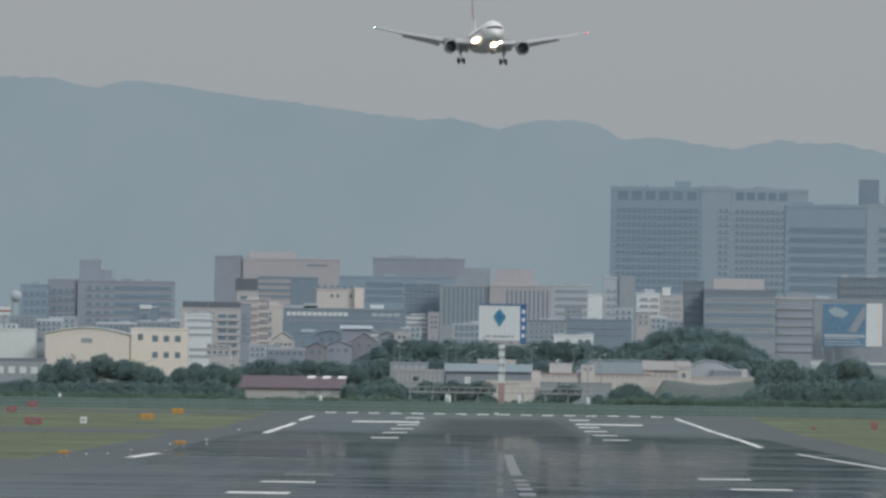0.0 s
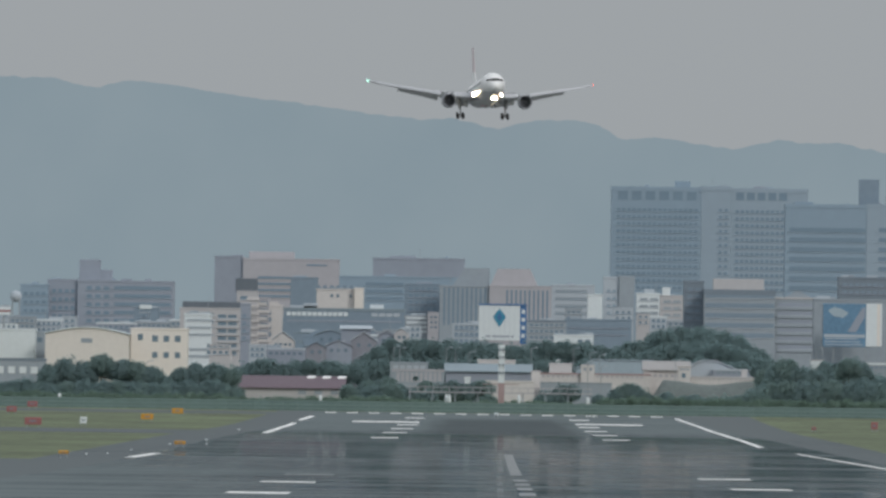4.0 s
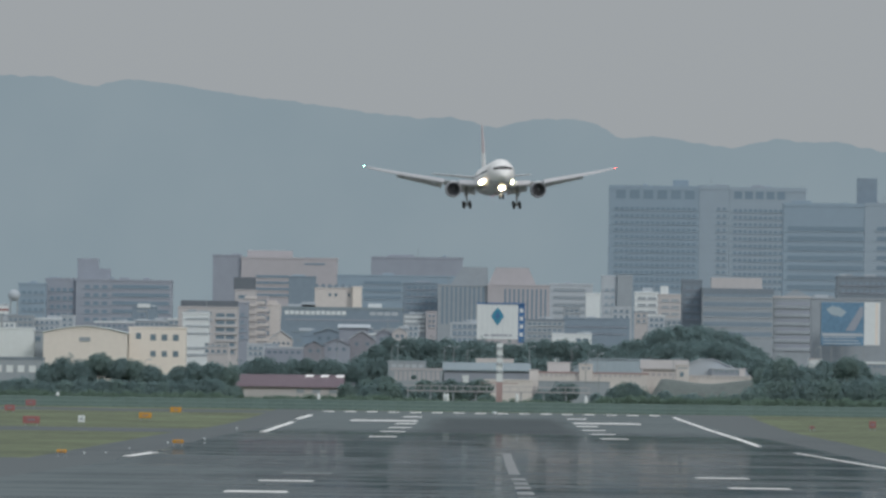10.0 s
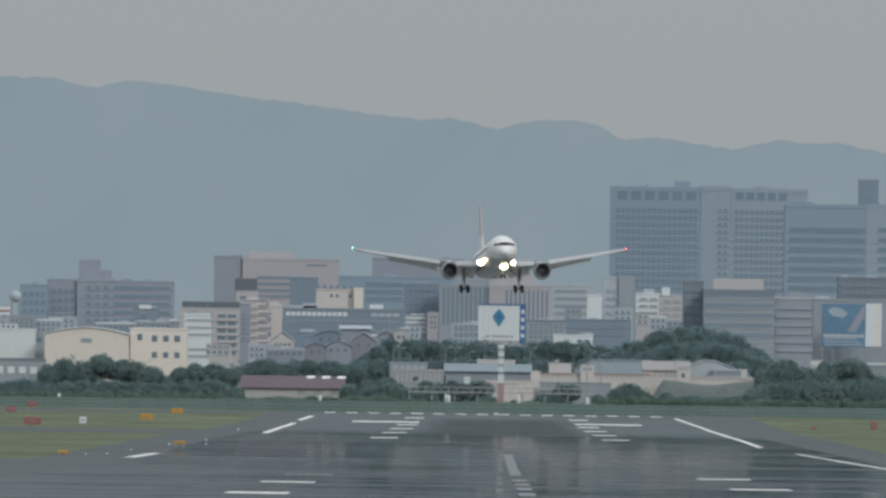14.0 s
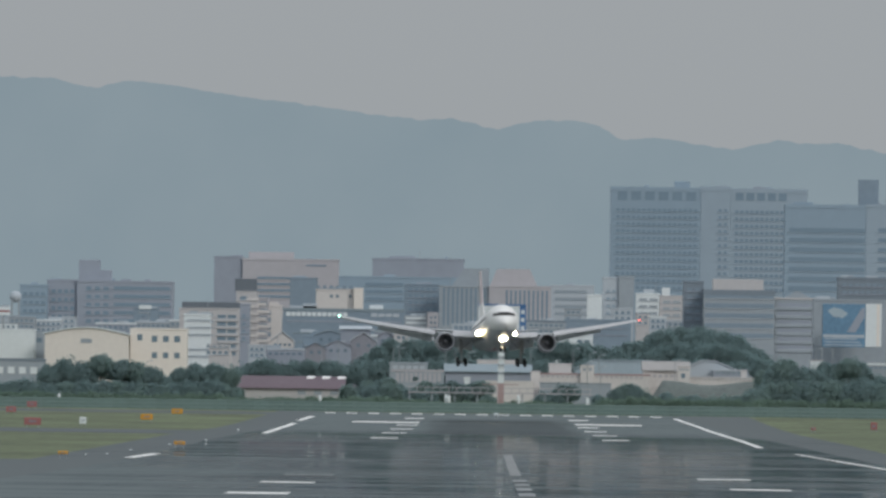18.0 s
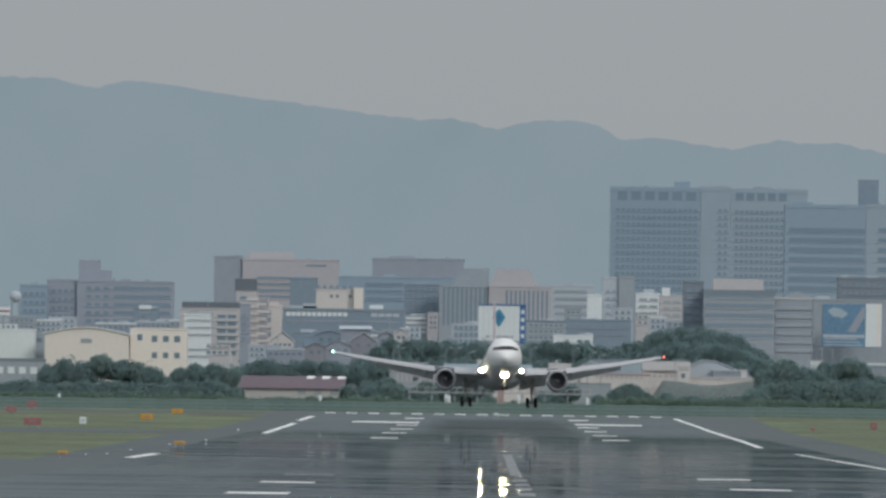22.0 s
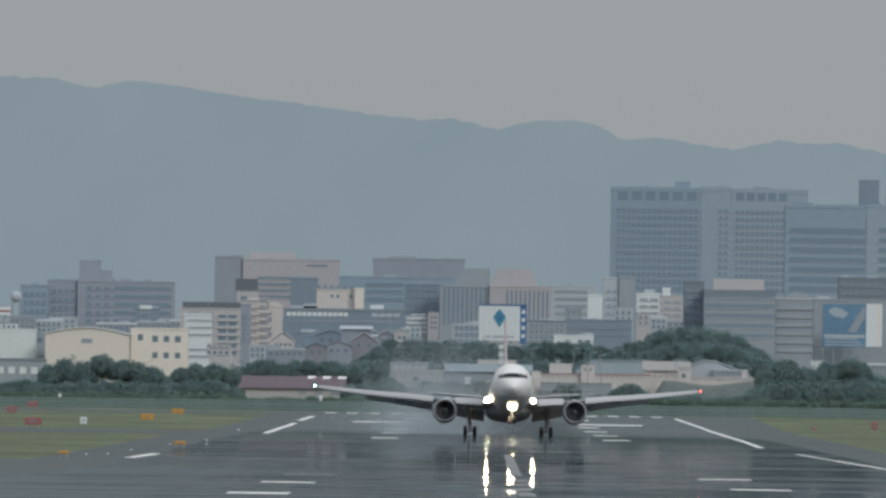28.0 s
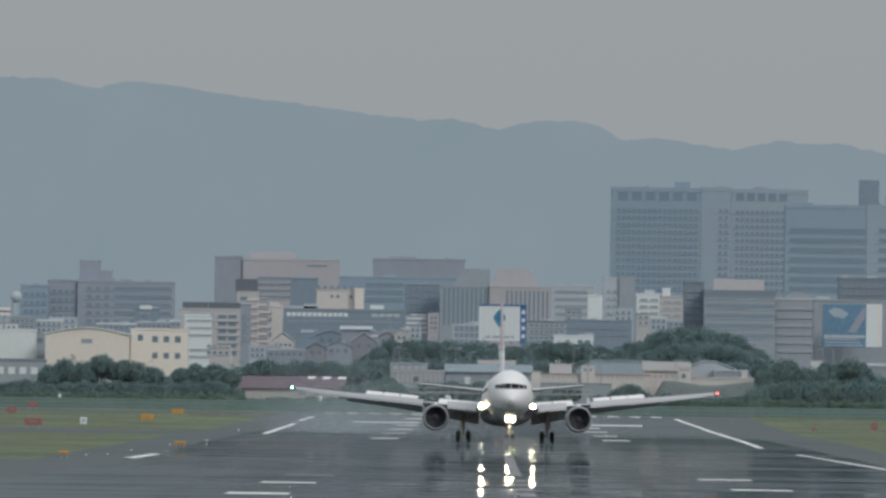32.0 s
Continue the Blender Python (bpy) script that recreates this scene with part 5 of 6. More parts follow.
part("stripe", box(-1.6, 1.5, -0.14, -0.1, RZ - 0.15, RZ + 0.25), M_REDPAINT, roof_board)
part("post", box(-0.2, 0.2, -0.05, 0.3, 0, RZ), M_POST, small_sign)

# white sign board with a teal emblem
S_Y = 3500
sign = thing("sign_board", "large white roof sign with a teal diamond emblem and blue side", "sign", 2.43, S_Y, land(S_Y))
SZ0, SZ1 = 14.52 - land(S_Y), 21.3 - land(S_Y)
SW = 7.98
bm = bmesh.new()
for k in range(6):
    for q in (0.3, 1.4):
        add_box(bm, -SW / 2 + 0.3 + k * (SW - 0.6) / 5 - 0.1, -SW / 2 + 0.3 + k * (SW - 0.6) / 5 + 0.1, q, q + 0.2, 0, SZ1 - 0.3)
part("scaffold", bm, M_POST, sign)
sign_face = part("board", box(-SW / 2, SW / 2, -0.15, 0.15, SZ0, SZ1, 0.03), M_WALLW, sign, "white board")
for k in range(1, 8):
    part("board_seam", box(-SW / 2 + SW * k / 8 - 0.02, -SW / 2 + SW * k / 8 + 0.02, -0.17, -0.15, SZ0, SZ1), M_BEIGE, sign_face)
part("top_rail", box(-SW / 2 - 0.1, SW / 2 + 1.3, -0.25, 0.3, SZ1, SZ1 + 0.3, 0.03), M_SIGNBLUE, sign, "dark blue top rail")
side_face = part("side_board", box(SW / 2 + 0.02, SW / 2 + 1.25, -0.05, 1.6, SZ0 - 0.6, SZ1, 0.03), M_SIGNBLUE, sign, "blue side board")
for k in range(4):
    zz = SZ0 + 0.6 + k * 1.55
    part("side_letter", box(SW / 2 + 0.3, SW / 2 + 0.95, -0.1, -0.05, zz, zz + 0.75, 0.02), M_WALLW, side_face)
ZM = (SZ0 + SZ1) / 2 + 1.1
part("emblem", prism([(-1.25, ZM), (-0.55, ZM - 1.1), (0, ZM - 1.9), (0.55, ZM - 1.1), (1.25, ZM), (0.55, ZM + 1.1), (0, ZM + 1.7), (-0.55, ZM + 1.1)], -0.2, -0.15), M_SIGNTEAL, sign_face, "teal diamond emblem")
part("emblem_leaf", prism([(0.0, ZM - 0.6), (0.5, ZM), (0.0, ZM + 0.9), (-0.5, ZM)], -0.24, -0.2), M_SIGNBLUE, sign_face)
for xa, xb in ((-2.6, -1.7), (-1.3, 2.0), (2.3, 2.8)):
    part("letter_bar", box(xa, xb, -0.19, -0.15, SZ0 + 0.62, SZ0 + 0.95), M_MAUVE, sign_face)

# large poster and white strip sign
P_Y = 3690
poster = thing("billboard", "large blue picture billboard with a white strip beside it", "billboard", 72.97, P_Y, land(P_Y))
PZ0, PZ1 = 14.66 - land(P_Y), 23.43 - land(P_Y)
PW = 8.76
poster_face = part("board", box(-PW / 2, PW / 2, -0.2, 0.3, PZ0, PZ1, 0.03), M_POSTERB, poster, "blue printed poster")
white_strip = part("white_strip", box(PW / 2 + 0.02, PW / 2 + 3.3, -0.25, 0.3, PZ0 + 0.1, PZ1 + 0.1, 0.03), M_WALLW, poster, "white lit strip")
part("strip_edge", box(PW / 2 + 2.3, PW / 2 + 2.9, -0.28, -0.25, PZ0 + 0.2, PZ1), M_CREAM, white_strip)
part("poster_shape", prism([(-3.4, PZ1 - 1.4), (-2.2, PZ1 - 2.6), (-0.2, PZ1 - 2.9), (0.8, PZ1 - 1.9), (-0.6, PZ1 - 1.0), (-2.2, PZ1 - 0.7)], -0.24, -0.2), M_ROOFBLUE, poster_face, "pale printed shape")
part("poster_shape", prism([(0.6, PZ0 + 3.0), (3.6, PZ1 - 0.8), (4.2, PZ1 - 0.8), (4.2, PZ1 - 2.6), (2.4, PZ0 + 3.0)], -0.24, -0.2), M_MAUVE, poster_face)
part("poster_band", box(-PW / 2 + 0.2, PW / 2 - 0.2, -0.24, -0.2, PZ0 + 1.9, PZ0 + 2.5), M_BEIGE, poster_face)
for k in range(3):
    part("letter_bar", box(-PW / 2 + 0.4, PW / 2 - 0.6 - 0.5 * k, -0.25, -0.2, PZ0 + 0.3 + k * 0.62, PZ0 + 0.5 + k * 0.62), M_BEIGE, poster_face)
bm = bmesh.new()
for k in range(5):
    add_box(bm, -PW / 2 + k * PW / 4 - 0.1, -PW / 2 + k * PW / 4 + 0.1, 0.3, 0.6, 0, PZ1 - 0.2)
part("scaffold", bm, M_POST, poster)

# banded approach light mast behind the runway end
mast = thing("light_mast", "white and faded red banded approach light mast", "mast", 2.69, 3180, land(3180) - 0.1)
MH = 13.2 - land(3180)
mast_bands = []
for k in range(9):
    mast_bands.append(part("mast_band", box(-0.55, 0.55, -0.4, 0.4, MH * k / 9, MH * (k + 1) / 9 - 0.02, 0.02), M_STRIPE_R if k < 4 else M_WALLW, mast))
for k in (5, 6, 7, 8):
    for q in (-0.3, 0.3):
        part("lamp_box", box(q - 0.2, q + 0.2, -0.6, -0.4, MH * k / 9 + 0.25, MH * k / 9 + 0.7, 0.03), M_TAN, mast_bands[k])
part("cross_bar", box(-3.2, 3.2, -0.1, 0.1, MH * 0.42, MH * 0.42 + 0.15), M_STRIPE_R, mast)

# low service bridge behind the fence
bridge = thing("service_bridge", "low pale steel footbridge for approach lights", "bridge", 2.55, 3195, land(3195))
BZ = 4.45 - land(3195)
BW = 32.55 / 2
part("deck", box(-BW, BW, 0, 1.2, BZ, BZ + 0.2), M_PINK, bridge)
part("rail", box(-BW, BW, 0, 0.08, BZ + 0.95, BZ + 1.08), M_PINK, bridge)
post_me = mesh_of("rail_post", box(-0.06, 0.06, -0.04, 0.04, 0, 0.95), M_PINK)
leg_me = mesh_of("leg", box(-0.12, 0.12, 0.4, 0.8, -BZ - 0.3, 0), M_TAN)
for k in range(24):
    shared("rail_post", post_me, bridge, -BW + 0.3 + k * (2 * BW - 0.6) / 23, 0.04, BZ + 0.1)
for k in range(9):
    shared("leg", leg_me, bridge, -BW + 0.3 + k * (2 * BW - 0.6) / 8, 0, BZ)

# skylights on the red roof
for q in (0.70, 0.83, 0.96):
    lo, hi = long_x0 + (long_x1 - long_x0) * q - 1.0, long_x0 + (long_x1 - long_x0) * q + 0.9
    xm = (long_x0 + long_x1) / 2
    part("skylight", loft([[(lo + 0.25 - xm, 3.6, LZ - 0.27), (hi - 0.25 - xm, 3.6, LZ - 0.27), (hi - 0.25 - xm, 3.6, LZ - 0.15), (lo + 0.25 - xm, 3.6, LZ - 0.15)],
                           [(lo + 0.5 - xm, 4.3, LZ + 0.1), (hi - xm, 4.3, LZ + 0.1), (hi - xm, 4.3, LZ + 0.22), (lo + 0.5 - xm, 4.3, LZ + 0.22)]]), M_SKYL, long_house, "bright white skylight")

# grassy bank before the sheds
bank = bmesh.new()
BX0, BX1, BTOP = 28.0, 51.6, 7.45
prev = None
for i in range(31):
    u = i / 30
    hgt = (BTOP - land(3262)) * min(1, 6 * u, 9 * (1 - u)) * (0.94 + 0.06 * math.sin(9 * u))
    cur = [bank.verts.new((BX0 + (BX1 - BX0) * u, 3250 + dy, land(3262) - 0.2 + hgt * f)) for dy, f in ((0, 0), (3, 0.5), (6, 0.9), (9, 1), (13, 1), (19, 0))]
    if prev:
        for p in range(5):
            bank.faces.new((prev[p], cur[p], cur[p + 1], prev[p + 1]))
    prev = cur
bmesh.ops.recalc_face_normals(bank, faces=bank.faces)
tagged(link("bank", bank, M_BANK, None, "", True), "grey-green grassy earth bank before the sheds", "bank", "", "structure")


# ---------- parked vehicles behind the fence ----------
def car(label, x, y, z, paint, van=False):
    th = thing("car", label, "car", x, y, z, 0, "parked cars")
    h = 0.55 if not van else 1.1
    body = [(-2.1, 0.35), (2.1, 0.35), (2.15, 0.75), (1.9, 0.95), (-2.0, 0.98), (-2.15, 0.7)]
    part("body", prism(body, -0.82, 0.82), paint, th)
    cabin = part("cabin", prism([(-1.6, 0.96), (1.3, 0.96), (0.7 + 0.3 * van, 0.96 + h), (-1.2 - 0.3 * van, 0.96 + h)], -0.74, 0.74), paint, th)
    part("side_window", prism([(-1.3, 1.02), (1.0, 1.02), (0.55 + 0.3 * van, 0.9 + h), (-1.05 - 0.2 * van, 0.9 + h)], -0.77, -0.745), M_GLASS, cabin)
    for q in (-1.3, 1.3):
        for yy in (-0.8, 0.62):
            tyre = part("wheel", tube((q, yy, 0.32), (q, yy + 0.18, 0.32), 0.32, 0.32, 14), M_TYRE, th)
            part("rim", tube((q, yy - 0.01, 0.32), (q, yy + 0.19, 0.32), 0.18, 0.18, 12), M_POST, tyre)
    return th


car('small red car parked by a shed', -86.24, 3248, land(3248), M_REDPAINT, False)
car('white van parked by a shed', -83.34, 3246, land(3246), M_WALLW, True)
car('white car parked by a factory', -57.34, 3262, land(3262), M_WALLW, False)
car('white van parked on the terrace', 38.13, 3279, land(3279), M_WALLW, True)
car('pale car parked on the terrace', 44.07, 3279, land(3279), M_BEIGE, False)

# ---------- boundary fence ----------
F_Y = 3170
fence_me = mesh_of("fence_panel", box(-1.22, 1.22, -0.015, 0.015, 0.05, 1.8), M_GREENNET)
fpost_me = mesh_of("fence_post", box(-0.05, 0.05, -0.05, 0.05, 0, 1.95), M_RAIL)
frail_me = mesh_of("fence_rail", box(-1.25, 1.25, -0.07, -0.02, -0.07, 0.07), M_RAIL)
fence = thing("fence", "green net boundary fence on grey posts", "fence", 0, F_Y, land(F_Y))
for k in range(76):
    x = -93 + k * 2.5
    shared("fence_post", fpost_me, fence, x, 0, 0)
    shared("fence_panel", fence_me, fence, x + 1.25, 0, 0)
    for z in (0.45, 1.1, 1.78):
        shared("fence_rail", frail_me, fence, x + 1.25, 0, z)


# ---------- airfield signs and lights ----------
def board_sign(label, x, y, w, h, m, name="taxiway_sign"):
    th = thing(name, label, "sign", x, y, land(y) + 0.02)
    panel = part("panel", box(-w / 2, w / 2, -0.12, 0.12, 0.35, 0.35 + h, 0.04), m, th)
    for q in (-w * 0.35, w * 0.35):
        part("leg", tube((q, 0, 0), (q, 0, 0.4), 0.06, seg=8), M_POST, th)
    part("letter_bar", box(-w * 0.22, w * 0.22, -0.14, -0.12, 0.35 + h * 0.4, 0.35 + h * 0.6), M_DARKBR, panel)
    return th


board_sign('orange taxiway direction sign in the grass', -49.31, 2635.5, 1.81, 0.82, M_ORANGE, 'taxiway_sign')
board_sign('orange taxiway direction sign in the grass', -49.31, 2895.9, 1.81, 0.81, M_ORANGE, 'taxiway_sign')
board_sign('orange marker board by the runway edge', -28.56, 1692.3, 1.06, 0.32, M_ORANGE, 'taxiway_sign')
board_sign('red and white obstacle board in the grass', -75.24, 2870.2, 1.61, 0.9, M_REDPAINT, 'taxiway_sign')
board_sign('dark red instruction sign in the grass', -57.73, 2307.8, 2.16, 0.94, M_REDPAINT, 'taxiway_sign')
board_sign('small red marker board', -77.49, 3092, 1.74, 0.97, M_REDPAINT, 'taxiway_sign')
board_sign('orange marker board at the grass edge', -33.96, 1457, 0.82, 0.27, M_ORANGE, 'taxiway_sign')
board_sign('dark red marker post in the grass', 56.69, 2634.9, 0.99, 1.07, M_REDPAINT, 'taxiway_sign')
board_sign('small red marker board in the grass', 46.88, 2580.2, 0.65, 0.4, M_REDPAINT, 'taxiway_sign')
board_sign('small white round reflector sign', -53.5, 2406, 0.9, 0.9, M_WALLW, 'taxiway_sign')


def edge_light(x, y, h=0.45, w=0.35, label="white runway edge light fitting"):
    th = thing("edge_light", label, "light", x, y, land(y) + 0.02, 0, "runway edge lights")
    part("stem", tube((0, 0, 0), (0, 0, h * 0.6), w * 0.25, seg=8), M_POST, th)
    part("dome", loft([[(r * math.cos(2 * math.pi * i / 12), r * math.sin(2 * math.pi * i / 12), z) for i in range(12)]
                       for z, r in ((h * 0.5, w * 0.4), (h * 0.6, w * 0.5), (h * 0.85, w * 0.48), (h, w * 0.2))]), M_WALLW, th, "", True)
    return th


edge_light(-33.14, 1502.4, 0.23, 0.22)
edge_light(-31.9, 1528.3, 0.19, 0.18)
edge_light(-31.49, 1609.7, 0.2, 0.19)
edge_light(-30.52, 1749.8, 0.22, 0.21)
edge_light(-28.56, 1853.3, 0.29, 0.28)
edge_light(-27.14, 1761.1, 0.22, 0.21)
edge_light(-30.63, 2245.5, 0.35, 0.33)
edge_light(-38.46, 3398, 0.85, 0.81)
edge_light(1.79, 2985.3, 0.84, 0.8)
edge_light(35.99, 3398, 1.27, 1.21)
edge_light(57.98, 3398, 1.27, 1.21)
edge_light(59.56, 3398, 0.64, 0.61)
edge_light(74.23, 3398, 1.06, 1.01)
edge_light(-75.2, 3190, 2.47, 0.6, 'white approach light on a short post')
edge_light(-52.76, 3190, 2.49, 0.6, 'white approach light on a short post')
edge_light(-29.1, 3185, 2.83, 0.6, 'white approach light on a short post')
edge_light(-6.4, 3185, 3.15, 0.6, 'white approach light on a short post')
edge_light(5.84, 3185, 3.32, 0.6, 'white approach light on a short post')
edge_light(17.99, 3185, 2.99, 0.6, 'white approach light on a short post')
edge_light(-6.91, 3186, 3.24, 0.6, 'white approach light on a short post')

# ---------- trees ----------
# paler and bluer than leaves are: haze over the trees sits in the base colour
M_LEAF = mat("hazed_green_foliage", (0.222, 0.318, 0.322), 0.8, var=0.12, scale=0.6)
M_LEAF2 = mat("hazed_grey_green_foliage", (0.232, 0.328, 0.315), 0.8, var=0.12, scale=0.6)
for leaf in (M_LEAF, M_LEAF2):
    # light that shines through the leaves
    ln, ll = leaf.node_tree.nodes, leaf.node_tree.links
    through_leaf, leaf_mix = ln.new("ShaderNodeBsdfTranslucent"), ln.new("ShaderNodeMixShader")
    leaf_mix.inputs[0].default_value = 0.6
    col = ln["Principled BSDF"].inputs["Base Color"].links[0].from_socket
    ll.new(col, through_leaf.inputs["Color"])
    ll.new(ln["Principled BSDF"].outputs[0], leaf_mix.inputs[1])
    ll.new(through_leaf.outputs[0], leaf_mix.inputs[2])
    ll.new(leaf_mix.outputs[0], ln["Material Output"].inputs["Surface"])
M_BARK = mat("grey_brown_bark", (0.12, 0.10, 0.09), 0.9, var=0.2, scale=2)


def leaf_mesh(name, v, m):
    """A mesh of loose four-cornered leaves."""
    count = len(v) // 4
    me = bpy.data.meshes.new(name)
    me.vertices.add(count * 4)
    me.vertices.foreach_set("co", np.ascontiguousarray(v, "f").ravel())
    me.loops.add(count * 4)
    me.loops.foreach_set("vertex_index", np.arange(count * 4, dtype="i"))
    me.polygons.add(count)
    me.polygons.foreach_set("loop_start", np.arange(0, count * 4, 4, dtype="i"))
    me.update()
    me.materials.append(m)
    return me


def crown_mesh(name, seed, rx, rz, leaves, size, m):
    rng = np.random.default_rng(seed)
    lumps = 38
    blobs = rng.normal(size=(lumps, 3))
    blobs /= np.linalg.norm(blobs, axis=1)[:, None]
    blobs *= rng.uniform(0.3, 0.66, (lumps, 1))
    blobs[:, 2] = np.abs(blobs[:, 2]) * 0.9 - 0.2
    rad = rng.uniform(0.26, 0.48, lumps)
    pick = rng.integers(0, lumps, leaves)
    d = rng.normal(size=(leaves, 3))
    d /= np.linalg.norm(d, axis=1)[:, None]
    p = blobs[pick] + d * (rad[pick] * rng.uniform(0.72, 1.06, leaves))[:, None]
    p *= np.array([rx, rx, rz])
    face = d + rng.normal(size=(leaves, 3)) * 0.4 + np.array([0, 0, 0.4])
    a = np.cross(face, rng.normal(size=(leaves, 3)))
    a /= np.linalg.norm(a, axis=1)[:, None] + 1e-6
    b = np.cross(a, face)
    b /= np.linalg.norm(b, axis=1)[:, None] + 1e-6
    s = size * rng.uniform(0.6, 1.4, (leaves, 1))
    v = np.stack([p - a * s, p + b * s * 0.7, p + a * s, p - b * s * 0.7], 1).reshape(-1, 3)
    return leaf_mesh(name, v, m)


def trunk_mesh(seed, h, r):
    rng = random.Random(seed)
    bm = tube((0, 0, -0.3), (0.1 * r, 0, h * 0.55), r, r * 0.6, 8)
    for k in range(5):
        a = k * 1.3 + rng.random()
        add_tube(bm, (0, 0, h * (0.25 + 0.06 * k)), (h * 0.32 * math.cos(a), h * 0.32 * math.sin(a), h * (0.55 + 0.06 * k)), r * 0.4, r * 0.12, 6)
    return mesh_of("trunk", bm, M_BARK)


M_HEDGE = M_LEAF2.copy()
M_HEDGE.name = "light_green_hedge_foliage"
hedge_tone = [k for k in M_HEDGE.node_tree.nodes if k.type == "MIX"][0]
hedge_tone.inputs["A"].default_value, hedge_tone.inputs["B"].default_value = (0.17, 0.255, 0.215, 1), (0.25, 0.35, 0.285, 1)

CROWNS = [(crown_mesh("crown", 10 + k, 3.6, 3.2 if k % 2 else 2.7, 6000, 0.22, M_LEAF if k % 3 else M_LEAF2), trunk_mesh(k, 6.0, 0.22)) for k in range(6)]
tree_rng = random.Random(4)


def tree(x, y, top, spread, kind_no=None, name="tree", label="broad dark green tree behind the airfield fence"):
    """A tree whose crown is spread metres wide and whose top is at the height top."""
    k = tree_rng.randrange(6) if kind_no is None else kind_no
    crown, trunk = CROWNS[k]
    g = land(y)
    th = thing(name, label, "tree", x, y, g, tree_rng.uniform(0, 360), "trees behind the fence")
    sx = spread / 7.2
    hz = top - g
    c = new("crown", crown)
    c.parent = th
    half = 3.2 if k % 2 else 2.7
    sz = min(hz / (2 * half) * 1.12, sx * 1.5)
    c.matrix_basis = Matrix.LocRotScale((0, 0, hz - half * sz * 0.98), None, (sx, sx, sz))
    t = new("trunk", trunk)
    t.parent = th
    t.matrix_basis = Matrix.LocRotScale((0, 0, 0), None, (sx, sx, hz / 6.0 * 0.9))
    return th


tree(-77.38, 3215, 9.9, 5.6)
tree(-74.58, 3215, 10.9, 6.2)
tree(-71.36, 3215, 10.6, 5.8)
tree(-68.36, 3215, 11.6, 6.4)
tree(-65.13, 3215, 10.7, 5.8)
tree(-62.51, 3215, 10.4, 6.2)
tree(-59.49, 3215, 9.5, 5.6)
tree(-67.9, 3212, 6.9, 6)
tree(-76.34, 3215, 7.05, 6)
tree(-71.32, 3215, 7.12, 7)
tree(-65.29, 3215, 7.2, 7)
tree(-60.77, 3215, 7.07, 6)
tree(-54.63, 3225, 9.3, 5)
tree(-57.42, 3221, 7.80, 4.6)
tree(-51.93, 3225, 10.3, 5.8)
tree(-48.6, 3225, 10.3, 6)
tree(-45.87, 3225, 10.0, 5.2)
tree(-51.38, 3225, 6.9, 6)
tree(-46.85, 3225, 6.96, 5)
tree(-20.01, 3205, 6.63, 5, label='round grey-green shrub tree by the fence')
tree(-17.01, 3205, 7.07, 5.6, label='round grey-green shrub tree by the fence')
tree(-18.79, 3205, 5.84, 7, label='round grey-green shrub tree by the fence')
tree(-21.99, 3205, 4.8, 6, label='round grey-green shrub tree by the fence')
tree(49.87, 3260, 12.4, 5.5)
tree(50.59, 3240, 11.26, 6.1)
tree(51.82, 3260, 11.51, 4.7)
tree(52.08, 3220, 11.86, 6)
tree(53.08, 3220, 12.48, 6)
tree(54.79, 3260, 10.53, 4.7)
tree(55.01, 3220, 11.3, 6)
tree(55.92, 3220, 10.61, 4.6)
tree(57.63, 3260, 10.98, 5.5)
tree(58.29, 3240, 10.86, 5.5)
tree(59.22, 3240, 9.76, 5.5)
tree(60.13, 3240, 9.78, 4.7)
tree(61.49, 3260, 12.05, 5.5)
tree(62.52, 3260, 11.35, 5.5)
tree(63.43, 3260, 11.98, 6.1)
tree(63.95, 3240, 11.45, 6.1)
tree(64.55, 3220, 12.54, 5.4)
tree(66.37, 3260, 12.63, 5.5)
tree(67.3, 3260, 12.13, 6.1)
tree(67.41, 3220, 9.36, 4.6)
tree(69.26, 3260, 9.71, 6.1)
tree(70.28, 3260, 9.63, 6.1)
tree(70.76, 3240, 9.62, 6.1)
tree(71.24, 3220, 9.41, 5.4)
tree(72.24, 3220, 9.63, 5.4)
tree(73.7, 3240, 9.56, 5.5)
tree(48.74, 3215, 8.19, 6.4)
tree(50.23, 3215, 8.92, 6.4)
tree(51.85, 3215, 8.04, 6.4)
tree(53.45, 3215, 8.66, 6.4)
tree(54.96, 3215, 8.48, 6.4)
tree(56.47, 3215, 8.7, 6.4)
tree(58.08, 3215, 8.32, 6.4)
tree(59.69, 3215, 8.35, 6.4)
tree(61.19, 3215, 8.67, 6.4)
tree(62.69, 3215, 8.79, 6.4)
tree(64.31, 3215, 8.51, 6.4)
tree(65.91, 3215, 8.43, 6.4)
tree(67.41, 3215, 8.96, 6.4)
tree(68.93, 3215, 8.58, 6.4)
tree(70.54, 3215, 8.3, 6.4)
tree(72.14, 3215, 8.92, 6.4)
tree(12.57, 3210, 6.68, 5, label='grey-green shrub tree before a shed')
tree(15.07, 3210, 7.12, 4.6, label='grey-green shrub tree before a shed')
tree(10.57, 3210, 6.05, 4.6, label='grey-green shrub tree before a shed')
tree(24.1, 3210, 6.84, 4.4, label='grey-green shrub tree before a shed')
tree(26.1, 3210, 7.47, 5.4, label='grey-green shrub tree before a shed')
tree(27.92, 3210, 6.5, 4, label='grey-green shrub tree before a shed')
tree(32.14, 3210, 6.15, 5, label='grey-green shrub tree before a shed')
tree(37.16, 3210, 5.62, 6, label='grey-green shrub tree before a shed')
tree(43.18, 3210, 5.71, 6, label='grey-green shrub tree before a shed')
tree(47.98, 3210, 6.78, 6, label='grey-green shrub tree before a shed')
